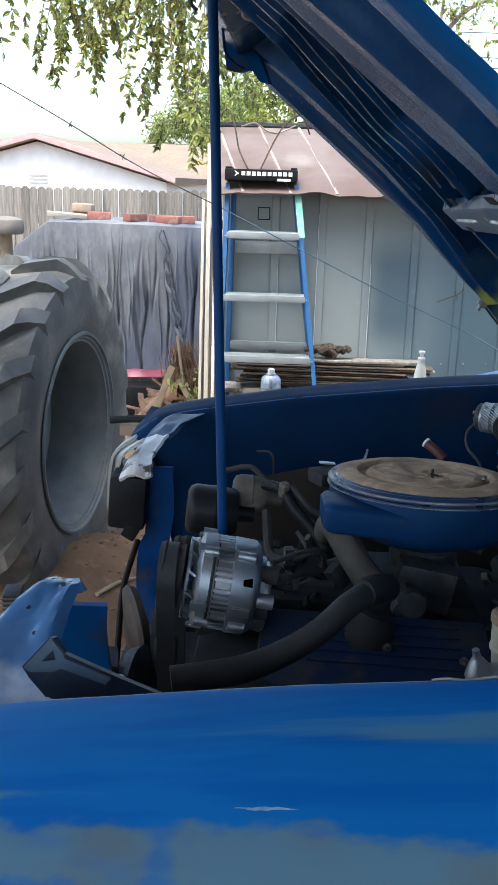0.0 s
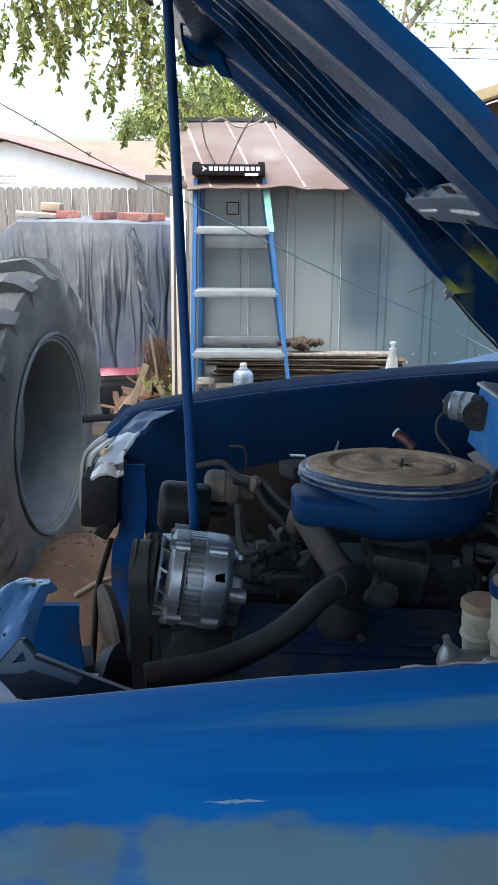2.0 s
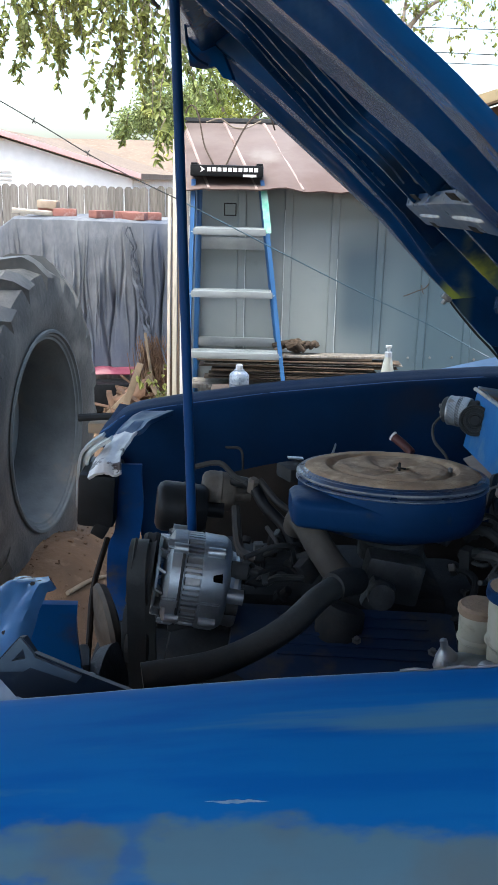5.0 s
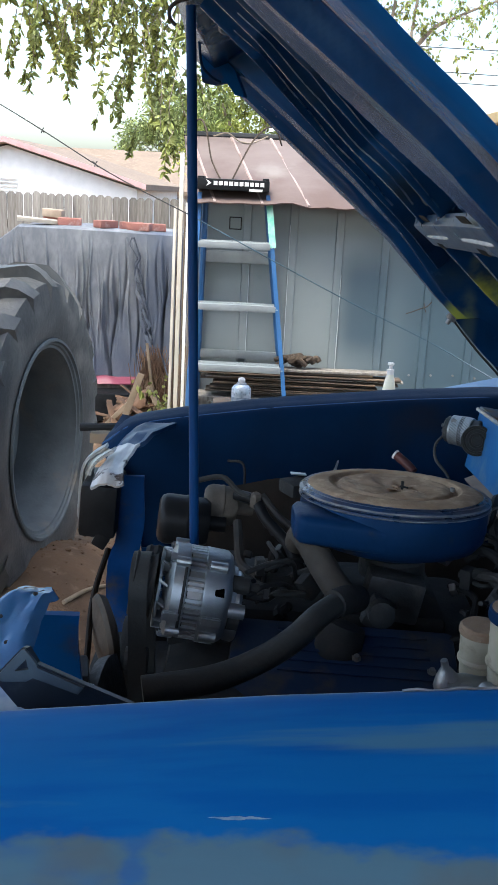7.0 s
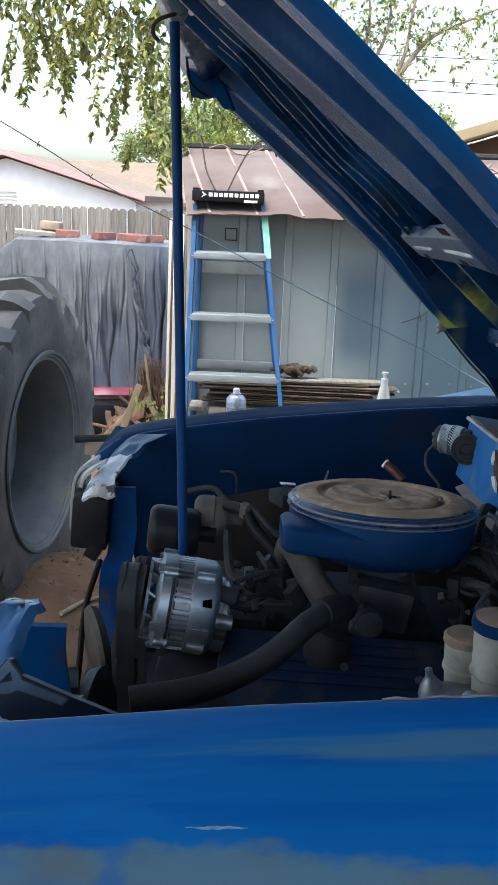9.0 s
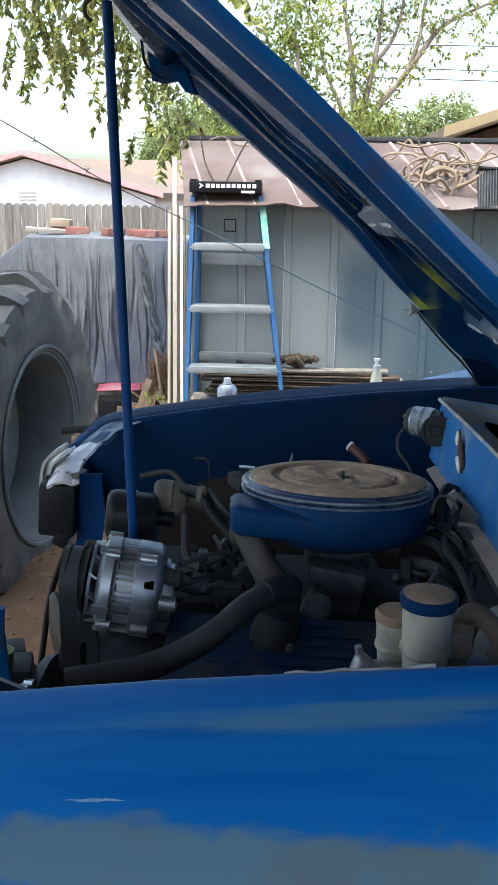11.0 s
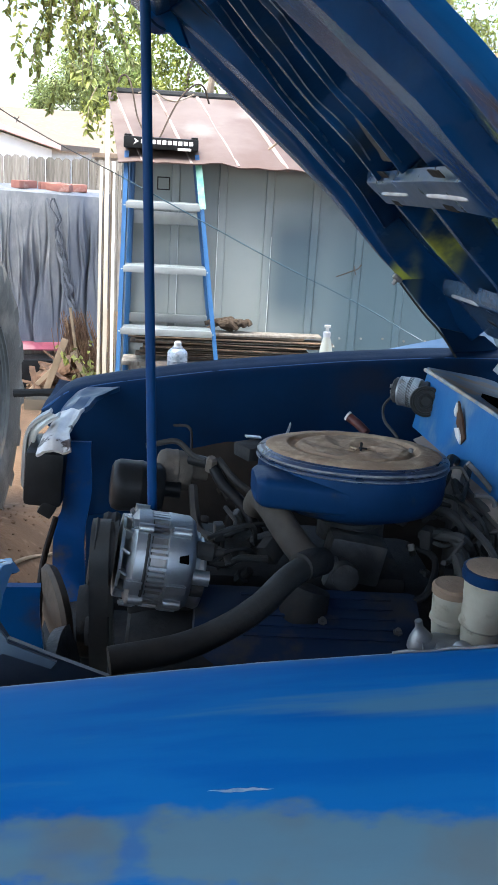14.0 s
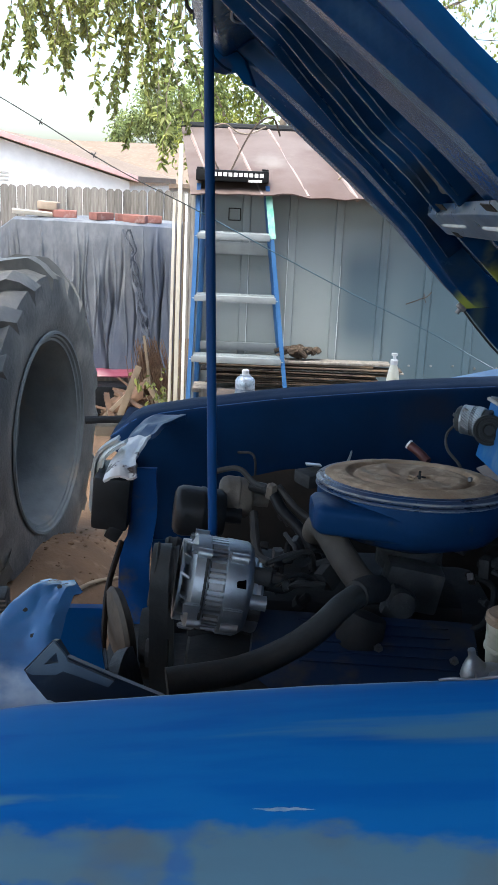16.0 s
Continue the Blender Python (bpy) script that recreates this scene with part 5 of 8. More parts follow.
    part("worn_ring", bm, mat("ring_wear", (0.22, 0.23, 0.23), (0.06, 0.08, 0.12), 26.0, rough=0.35, spec=0.5), ac, "pale worn ring round the lid")
    bm = B()
    d, u, w = ring_frame(ax)
    steps = [(0.1495, 0.073), (0.140, 0.0765), (0.122, 0.079), (0.113, 0.0790), (0.108, 0.073), (0.100, 0.0715), (0.094, 0.0775), (0.085, 0.0785), (0.05, 0.0772), (0.030, 0.0745), (0.001, 0.074)]

    def lidf(a, r):
        rad = 0.1495 - 0.1485 * r
        h = lerp(-rad, [(-q, z) for q, z in steps])
        t = 2 * math.pi * a
        swirl = math.sin(5 * t + rad * 60) * ramp01(0.092 - rad, 0, 0.012) * ramp01(rad, 0.012, 0.03)
        h += 0.0022 * swirl + 0.0012 * noise.noise((math.cos(t) * rad * 60, math.sin(t) * rad * 60, 2))
        return c + d * h + (u * math.cos(t) + w * math.sin(t)) * rad * 0.95
    sheet(bm, lidf, 120, 48)
    bmesh.ops.remove_doubles(bm, verts=bm.verts, dist=1e-5)
    part("lid", bm, M_DUST, ac, "dust-covered pressed lid with a swirl in its middle", 60)
    bm = B()
    d, u, w = ring_frame(ax)
    top = c + ax * 0.075 + Vector((0.009, -0.018, 0.002))
    for k in range(5):
        a = 2 * math.pi * k / 5 + 0.5
        q = top + (u * math.cos(a) + w * math.sin(a)) * 0.02
        tube(bm, [top + (q - top) * 0.5, q + ax * 0.0006, top + (q - top) * 1.3], 0.0017, 6, 3)
    part("pressed_star", bm, M_DUST, ac)
    bm = B()
    lathe(bm, [(0, 0), (0.0022, 0), (0.0022, 0.013), (0, 0.014)], top, ax, 8)
    box(bm, top + ax * 0.004 + Vector((0.003, 0, 0)), (0.016, 0.0025, 0.003), (0, 12, 20), 0.001)
    part("wing_nut", bm, M_BLACK, ac, "wing nut on its stud")
    bm = B()
    lathe(bm, [(0, 0), (0.004, 0), (0.004, 0.006), (0, 0.008)], c + ax * 0.0775 + Vector((0.09, -0.02, 0)), ax, 8)
    part("clip", bm, M_STEEL, ac)
    # snorkel: flattened horn on the near front side
    bm = B()

    def horn(u, v):
        a = 2 * math.pi * u
        p = Vector((0.30, 1.190, 1.203)).lerp(Vector((0.138, 1.202, 1.214)), v)
        end = math.sqrt(max(0.0, 1 - max(0.0, (v - 0.9) / 0.1) ** 2)) * 0.25 + 0.75
        ry, rz = 0.044 * end, 0.024 * end
        dv = Vector((-0.06, 0.998, 0))
        sgn = lambda t: math.copysign(abs(t) ** 0.45, t)
        return p + dv * (ry * sgn(math.cos(a))) + Vector((0, 0, rz * sgn(math.sin(a))))
    sheet(bm, horn, 36, 20)
    bmesh.ops.remove_doubles(bm, verts=bm.verts, dist=1e-5)
    bmesh.ops.holes_fill(bm, edges=bm.edges)
    part("snorkel", bm, M_BLUE_ENG, ac, "flattened blue intake snorkel")
    bm = B()
    box(bm, (0.152, 1.40, 1.205), (0.05, 0.05, 0.025), (0, 0, 30), 0.006)
    part("far_inlet", bm, M_BLACK, ac)

    # radiator hoses
    bm = B()
    tube(bm, [(-0.056, 0.93, 1.071), (0.031, 0.95, 1.080), (0.092, 0.97, 1.099), (0.137, 0.99, 1.122), (0.171, 1.02, 1.143), (0.199, 1.05, 1.150)], (0.0190, 0.0165), 18, 8, 0.06)
    part("upper_hose", bm, M_RUBBER, truck, "thick black upper radiator hose")
    bm = B()
    tube(bm, [(0.195, 1.046, 1.151), (0.214, 1.068, 1.149), (0.232, 1.098, 1.138)], 0.0205, 18, 6)
    lathe(bm, [(0, 0), (0.034, 0), (0.036, 0.02), (0.03, 0.05), (0, 0.055)], (0.205, 1.085, 1.05), (0.3, 0.2, 1), 18)
    part("thermostat_housing", bm, M_BLACK, truck)
    bm = B()
    tube(bm, [(0.226, 1.085, 1.135), (0.205, 1.11, 1.146), (0.185, 1.15, 1.163), (0.166, 1.20, 1.180), (0.155, 1.26, 1.170), (0.150, 1.33, 1.11)], 0.021, 18, 6, 0.08)
    part("heater_duct", bm, mat("dusty_duct", (0.075, 0.066, 0.056), (0.046, 0.041, 0.036), 14.0, rough=0.8, spec=0.15), truck, "dusty brown air duct")
    # pale hoses and wires tangled in front of the firewall
    m_pale = mat("dusty_pale_hose", (0.20, 0.185, 0.165), (0.10, 0.095, 0.09), 22.0, rough=0.6, bump=0.1)
    for r, pts, label in (
             (0.0045, ((0.487, 1.27, 1.237), (0.509, 1.27, 1.217), (0.537, 1.27, 1.186), (0.566, 1.27, 1.145)), "pale dusty hose along the cowl ledge"),
             (0.0032, ((0.447, 1.28, 1.167), (0.472, 1.28, 1.174), (0.496, 1.28, 1.16), (0.511, 1.28, 1.141)), "thin pale wire"),
             (0.004, ((0.488, 1.22, 1.201), (0.518, 1.22, 1.193), (0.528, 1.22, 1.151), (0.535, 1.22, 1.113)), "grey vacuum hose"),
             (0.0028, ((0.461, 1.3, 1.187), (0.467, 1.3, 1.214), (0.487, 1.3, 1.218), (0.503, 1.3, 1.197)), "thin grey wire"),
    ):
        bm = B()
        tube(bm, pts, r, 8, 6, 0.12)
        part("firewall_hose", bm, m_pale, truck, label)
    # accessory pump behind the alternator
    for x0, x1, y, z, r, m, n in ((-0.088, 0.0, 1.36, 1.150, 0.044, M_BLKPLAST, "pump_reservoir"), (-0.012, 0.046, 1.40, 1.166, 0.036, M_DUSTYPART, "pump_body")):
        bm = B()
        L = x1 - x0
        lathe(bm, [(0, 0), (r * 0.72, 0.001), (r * 0.90, 0.005), (r * 0.99, 0.013), (r, 0.02), (r * 0.985, L * 0.5), (r * 1.01, L * 0.53), (r * 1.01, L * 0.58), (r * 0.97, L * 0.61), (r * 0.96, L - 0.008), (r * 0.85, L), (0.014, L), (0.014, L + 0.03), (0, L + 0.03)], (x0, y, z), (1, 0.1, -0.10), 28)
        part(n, bm, m, truck, "dusty black steering pump")
    bm = B()
    tube(bm, [(-0.03, 1.37, 1.215), (0.02, 1.38, 1.222), (0.05, 1.37, 1.20), (0.09, 1.36, 1.19)], 0.005, 8)
    part("pump_line", bm, M_WIRE, truck)
    bm = B()
    tube(bm, [(0.09, 1.36, 1.20), (0.12, 1.34, 1.17), (0.15, 1.33, 1.15), (0.17, 1.3, 1.14)], 0.006, 8)
    part("pump_line", bm, M_WIRE, truck)
    bm = B()
    tube(bm, [(0.045, 1.385, 1.19), (0.079, 1.36, 1.188), (0.10, 1.33, 1.165), (0.134, 1.30, 1.139), (0.16, 1.27, 1.10)], 0.010, 10, 5)
    part("pump_line", bm, M_BLKPLAST, truck, "black bent hose from the pump")
    bm = B()
    lathe(bm, [(0, -0.012), (0.010, -0.012), (0.010, 0.010), (0.006, 0.014), (0, 0.014)], (0.079, 1.355, 1.192), (0.1, -0.3, 1), 6)
    part("hose_fitting", bm, M_DUSTYPART, truck)
    bm = B()
    tube(bm, [(0.05, 1.36, 1.15), (0.06, 1.3, 1.1), (0.09, 1.25, 1.1)], 0.008, 8)
    part("pump_line", bm, M_WIRE, truck)
    bm = B()
    tube(bm, [(0.015, 1.84, 1.115), (0.05, 1.80, 1.12), (0.055, 1.79, 1.06)], 0.003, 6)
    part("bracket_rod", bm, M_BLACK, truck)
    bm = B()
    tube(bm, [(0.344, 1.55, 1.229), (0.360, 1.535, 1.219), (0.374, 1.520, 1.207)], 0.0085, 12)
    red = part("red_hose", bm, mat("red_hose", (0.10, 0.022, 0.02), (0.06, 0.018, 0.017), 20.0, rough=0.6), truck, "short dull red hose with a torn pale end")
    bm = B()
    lathe(bm, [(0.0065, 0), (0.0094, 0), (0.0097, 0.003), (0.0086, 0.004)], (0.3405, 1.553, 1.231), (0.75, -0.5, -0.43), 12)
    part("torn_end", bm, M_WHITE, red, "torn pale end")
    bm = B()
    sheet(bm, lambda u, v: (0.224 + 0.008 * v + 0.006 * u * (1 - 0.5 * v), 1.55, 1.19 + 0.024 * v - 0.003 * (2 * u - 1) ** 2), 4, 6, 0.003)
    part("lifting_tab", bm, M_STEP, truck, "small pale bent tab behind the air cleaner")
    bm = B()
    box(bm, (0.153, 1.425, 1.221), (0.028, 0.012, 0.003), (0, 6, 12), 0.001)
    part("snorkel_plate", bm, M_STEP, truck, "bright plate edge beside the air cleaner")
    # small hoses and cables by the firewall and round the carburettor
    rng = random.Random(11)
    runs = [
        [(0.50, 1.30, 1.19), (0.47, 1.22, 1.17), (0.48, 1.10, 1.16), (0.50, 1.0, 1.10)],
        [(0.44, 1.34, 1.16), (0.47, 1.25, 1.18), (0.50, 1.17, 1.15), (0.49, 1.06, 1.02)],
        [(0.42, 1.28, 1.15), (0.45, 1.22, 1.17), (0.475, 1.2, 1.14), (0.46, 1.16, 1.08)],
        [(0.52, 1.36, 1.20), (0.50, 1.30, 1.18), (0.515, 1.2, 1.17), (0.53, 1.05, 1.15)],
        [(0.41, 1.22, 1.13), (0.44, 1.18, 1.15), (0.46, 1.14, 1.12), (0.44, 1.10, 1.05)],
        [(0.40, 1.25, 1.10), (0.43, 1.2, 1.10), (0.40, 1.12, 1.08), (0.36, 1.1, 1.07)],
        [(0.50, 1.24, 1.10), (0.48, 1.18, 1.12), (0.45, 1.14, 1.16), (0.43, 1.2, 1.14)],
        [(0.53, 1.45, 1.18), (0.50, 1.40, 1.20), (0.48, 1.36, 1.17), (0.46, 1.4, 1.12)],
        [(0.07, 1.10, 1.13), (0.10, 1.12, 1.14), (0.13, 1.15, 1.13), (0.15, 1.18, 1.1)],
        [(0.07, 1.12, 1.16), (0.11, 1.15, 1.165), (0.14, 1.19, 1.15), (0.15, 1.24, 1.1)],
        [(0.06, 1.15, 1.11), (0.10, 1.16, 1.10), (0.12, 1.14, 1.12), (0.16, 1.14, 1.12)],
        [(0.10, 1.22, 1.12), (0.14, 1.22, 1.14), (0.17, 1.24, 1.13), (0.20, 1.24, 1.1)],
    ]
    for k in range(34):
        if k < 20:
            p = Vector((rng.uniform(0.06, 0.21), rng.uniform(1.14, 1.42), rng.uniform(1.03, 1.13)))
        else:
            p = Vector((rng.uniform(0.40, 0.52), rng.uniform(1.05, 1.36), rng.uniform(1.05, 1.15)))
        bm = B()
        r = rng.uniform(0.005, 0.012)
        if k % 2:
            lathe(bm, [(0, 0), (r, 0), (r, r), (r * 0.6, r * 1.1), (r * 0.6, r * 2.4), (0, r * 2.5)], p, rvec3(rng), 8)
        else:
            box(bm, p, (r * 3, r * 2, r * 1.6), (rng.uniform(0, 90), rng.uniform(0, 90), rng.uniform(0, 90)), 0.002)
        part("fitting", bm, (M_GREASE, M_BLACK, M_BLACK, M_GREASE, M_STEEL, M_BLACK)[k % 6], eng)
    for k in range(16):
        p = Vector((rng.uniform(0.07, 0.18), rng.uniform(1.12, 1.36), rng.uniform(1.06, 1.13))) if k < 8 else Vector((rng.uniform(0.42, 0.53), rng.uniform(1.02, 1.34), rng.uniform(1.10, 1.18)))
        q = p + Vector((rng.uniform(-0.07, 0.07), rng.uniform(-0.08, 0.08), rng.uniform(-0.05, 0.02)))
        runs.append([p, p.lerp(q, 0.4) + rvec3(rng) * 0.025, p.lerp(q, 0.75) + rvec3(rng) * 0.02, q])
    for k, r in enumerate(runs):
        bm = B()
        tube(bm, r, rng.choice((0.004, 0.0055, 0.008)), 8)
        part("engine_hose", bm, (M_WIRE, M_RUBBER, M_BLACK)[k % 3], truck)


build_engine()


def build_alternator():
    """Axis along the engine, pulley and fan to the front."""
    c, ax = Vector((-0.009, 1.105, 1.132)), Vector((1, 0.065, -0.15)).normalized()
    R = 0.068
    bm = B()
    lathe(bm, [(0, -0.040), (0.03, -0.040), (0.055, -0.037), (R, -0.030), (R + 0.001, -0.012), (R - 0.003, -0.009)], c, ax, 48)
    alt = part("alternator", bm, M_ALU, truck, "clean cast-aluminium alternator with slotted case")
    bm = B()
    lathe(bm, [(R - 0.005, -0.010), (R - 0.005, 0.014)], c, ax, 48)
    part("stator_core", bm, M_STEEL, alt, "dark laminated core")
    bm = B()
    lathe(bm, [(R - 0.003, 0.012), (R + 0.001, 0.014), (R, 0.044), (R - 0.006, 0.052), (0.048, 0.056), (0.046, 0.062), (0, 0.062)], c, ax, 48)
    part("rear_case", bm, M_ALU, alt)
    d, u, w = ring_frame(ax)
    for k in range(54):
        a = 2 * math.pi * k / 54
        if k % 4 == 3:
            continue
        bm = B()
        q = c + d * 0.0015 + (u * math.cos(a) + w * math.sin(a)) * (R - 0.003)
        m = Matrix((d, (u * -math.sin(a) + w * math.cos(a)), (u * math.cos(a) + w * math.sin(a)))).transposed().to_4x4()
        m.translation = q
        bmesh.ops.create_cube(bm, size=1, matrix=m @ Matrix.Diagonal((0.024, 0.0042, 0.006, 1)))
        part("case_rib", bm, M_ALU, alt)
    for k in range(4):
        a = 2 * math.pi * (k + 0.35) / 4
        bm = B()
        q = c + d * 0.002 + (u * math.cos(a) + w * math.sin(a)) * (R + 0.002)
        tube(bm, [q - d * 0.032, q - d * 0.012], 0.0075, 10, 0)
        part("bolt_boss", bm, M_ALU, alt)
        bm = B()
        tube(bm, [q + d * 0.016, q + d * 0.040], 0.0075, 10, 0)
        part("bolt_boss", bm, M_ALU, alt)
    # square lugs joining the two halves, with dark slots beside them
    for k in range(5):
        a = 2 * math.pi * (k + 0.12) / 5
        m = Matrix((d, (u * -math.sin(a) + w * math.cos(a)), (u * math.cos(a) + w * math.sin(a)))).transposed().to_4x4()
        for h, ln_, rad in ((-0.027, 0.024, R + 0.001), (0.030, 0.030, R + 0.001)):
            bm = B()
            m.translation = c + d * h + (u * math.cos(a) + w * math.sin(a)) * rad
            bmesh.ops.create_cube(bm, size=1, matrix=m @ Matrix.Diagonal((ln_, 0.016, 0.006, 1)))
            bmesh.ops.bevel(bm, geom=bm.edges[:], offset=0.002, segments=2, affect="EDGES")
            part("case_lug", bm, M_ALU, alt)
    bm = B()
    lathe(bm, [(R - 0.0065, -0.0105), (R - 0.002, -0.0105), (R - 0.002, -0.0085), (R - 0.0065, -0.0085)], c, ax, 48)
    part("parting_groove", bm, M_BLACK, alt)
    bm = B()
    lathe(bm, [(0.050, 0.050), (0.052, 0.066), (0.049, 0.070), (0, 0.070)], c + Vector((0, 0.0, -0.012)), ax, 40)
    part("rear_bearing_step", bm, M_ALU, alt)
    bm = B()
    q = c + d * 0.056 + Vector((0, -0.050, 0.004))
    tube(bm, [q, q + d * 0.024], 0.011, 14, 0)
    part("rear_boss", bm, M_ALU, alt)
    # long curved cooling slot in the front case, towards the near side
    bm = B()
    arc = [(u * math.cos(2 * math.pi * k / 40) + w * math.sin(2 * math.pi * k / 40)) for k in range(40)]
    arc = sorted((r for r in arc if r.y < -0.55), key=lambda r: r.z)
    tube(bm, [c - d * 0.0145 + r * (R - 0.0005) for r in arc], 0.0028, 6, 2)
    part("cooling_slot", bm, M_BLACK, alt, "dark curved cooling slot")
    for a0 in (-2.0, 2.0):
        bm = B()
        q = c - d * 0.024 + (u * math.cos(a0) + w * math.sin(a0)) * (R - 0.001)
        tube(bm, [q - d * 0.010, q + d * 0.010], 0.008, 12, 0)
        part("mounting_ear", bm, M_ALU, alt)
    bm = B()
    lathe(bm, [(0.012, -0.046), (0.056, -0.046), (0.058, -0.050), (0.012, -0.050)], c, ax, 36)
    blades = []
    for k in range(12):
        a = 2 * math.pi * k / 12
        q = c - d * 0.043 + (u * math.cos(a) + w * math.sin(a)) * 0.050
        m = Matrix((d, (u * -math.sin(a) + w * math.cos(a)), (u * math.cos(a) + w * math.sin(a)))).transposed().to_4x4()
        m.translation = q
        blades.append(B())
        bmesh.ops.create_cube(blades[-1], size=1, matrix=m @ Matrix.Rotation(0.5, 4, "Z") @ Matrix.Diagonal((0.014, 0.003, 0.018, 1)))
    part("fan", bm, M_ALU, alt, "bladed cooling fan")
    for b_ in blades:
        part("fan_blade", b_, M_ALU, alt)
    bm = B()
    lathe(bm, [(0, -0.088), (0.014, -0.088), (0.016, -0.088), (0.045, -0.087), (0.048, -0.085), (0.045, -0.080), (0.043, -0.070), (0.045, -0.058), (0.048, -0.055), (0.02, -0.054)], c, ax, 40)
    part("pulley", bm, M_BLACK, alt, "black belt pulley")
    # Black block in place of the shade within the terminal opening.
    bm = B()
    box(bm, c + d * 0.045 + Vector((0, -0.058, 0.032)), (0.013, 0.012, 0.010), (20, 0, 0), 0.001)
    part("terminal_opening", bm, mat("dark_opening", (0.002, 0.002, 0.002), None, 10.0, rough=1.0, bump=0, spec=0.0), alt)
    bm = B()
    lathe(bm, [(0, 0.055), (0.013, 0.055), (0.013, 0.085), (0.006, 0.088), (0.006, 0.1), (0, 0.1)], c + Vector((0, -0.028, 0.035)), ax, 14)
    lathe(bm, [(0, 0.055), (0.02, 0.055), (0.02, 0.072), (0, 0.074)], c + Vector((0, -0.038, -0.01)), ax, 16)
    part("terminal_post", bm, M_BLACK, alt)
    bm = B()
    lathe(bm, [(0, -0.012), (0.030, -0.012), (0.033, -0.006), (0.031, 0.0), (0.033, 0.006), (0.030, 0.012), (0, 0.012)], (-0.072, 1.18, 1.137), (1, 0, 0), 28)
    part("idler_pulley", bm, M_BLACK, truck, "small grimy idler pulley")
    # belt runs down to the crank, and lower pulleys
    bm = B()
    p = c - d * 0.072 + Vector((0, 0.0, -0.004))
    loop = []
    for k in range(13):
        a = math.pi * k / 12
        loop.append(p + Vector((0, 0.051 * math.cos(a), 0.051 * math.sin(a))))
    low = p + Vector((0.0, 0.04, -0.34))
    for k in range(13):
        a = math.pi + math.pi * k / 12
        loop.append(low + Vector((0, 0.075 * math.cos(a), 0.075 * math.sin(a))))
    loop.append(loop[0])
    rings = []
    for q in loop:
        rings.append([bm.verts.new(q + Vector((dx, 0, 0)) + (q - (p if q.z > p.z - 0.1 else low)).normalized() * dr) for dx, dr in ((-0.013, 0.0), (0.013, 0.0), (0.012, -0.005), (-0.012, -0.005))])
    for a, b in zip(rings, rings[1:]):
        for k in range(4):
            bm.faces.new((a[k], a[(k + 1) % 4], b[(k + 1) % 4], b[k]))
    part("drive_belt", bm, M_RUBBER, truck, "black drive belt")
    bm = B()
    lathe(bm, [(0, -0.012), (0.07, -0.012), (0.074, -0.006), (0.068, 0), (0.074, 0.006), (0.07, 0.012), (0, 0.012)], low, (1, 0, 0), 36)
    part("crank_pulley", bm, M_BLACK, truck)
    bm = B()
    lathe(bm, [(0, -0.012), (0.045, -0.012), (0.048, 0), (0.045, 0.012), (0, 0.012)], (-0.118, 1.27, 0.955), (1, 0, 0), 28)
    part("pump_pulley", bm, M_BLACK, truck)
    bm = B()
    lathe(bm, [(0, -0.02), (0.02, -0.02), (0.025, 0.0), (0.02, 0.012), (0, 0.012)], p + Vector((0.0, -0.02, -0.11)), (1, 0, 0), 24)
    part("idler_pulley", bm, M_BLACK, truck)
    bm = B()
    box(bm, c + Vector((0.02, 0.05, -0.09)), (0.11, 0.06, 0.03), (0, 5, 0), 0.006)
    part("alternator_bracket", bm, M_BLACK, truck)


build_alternator()


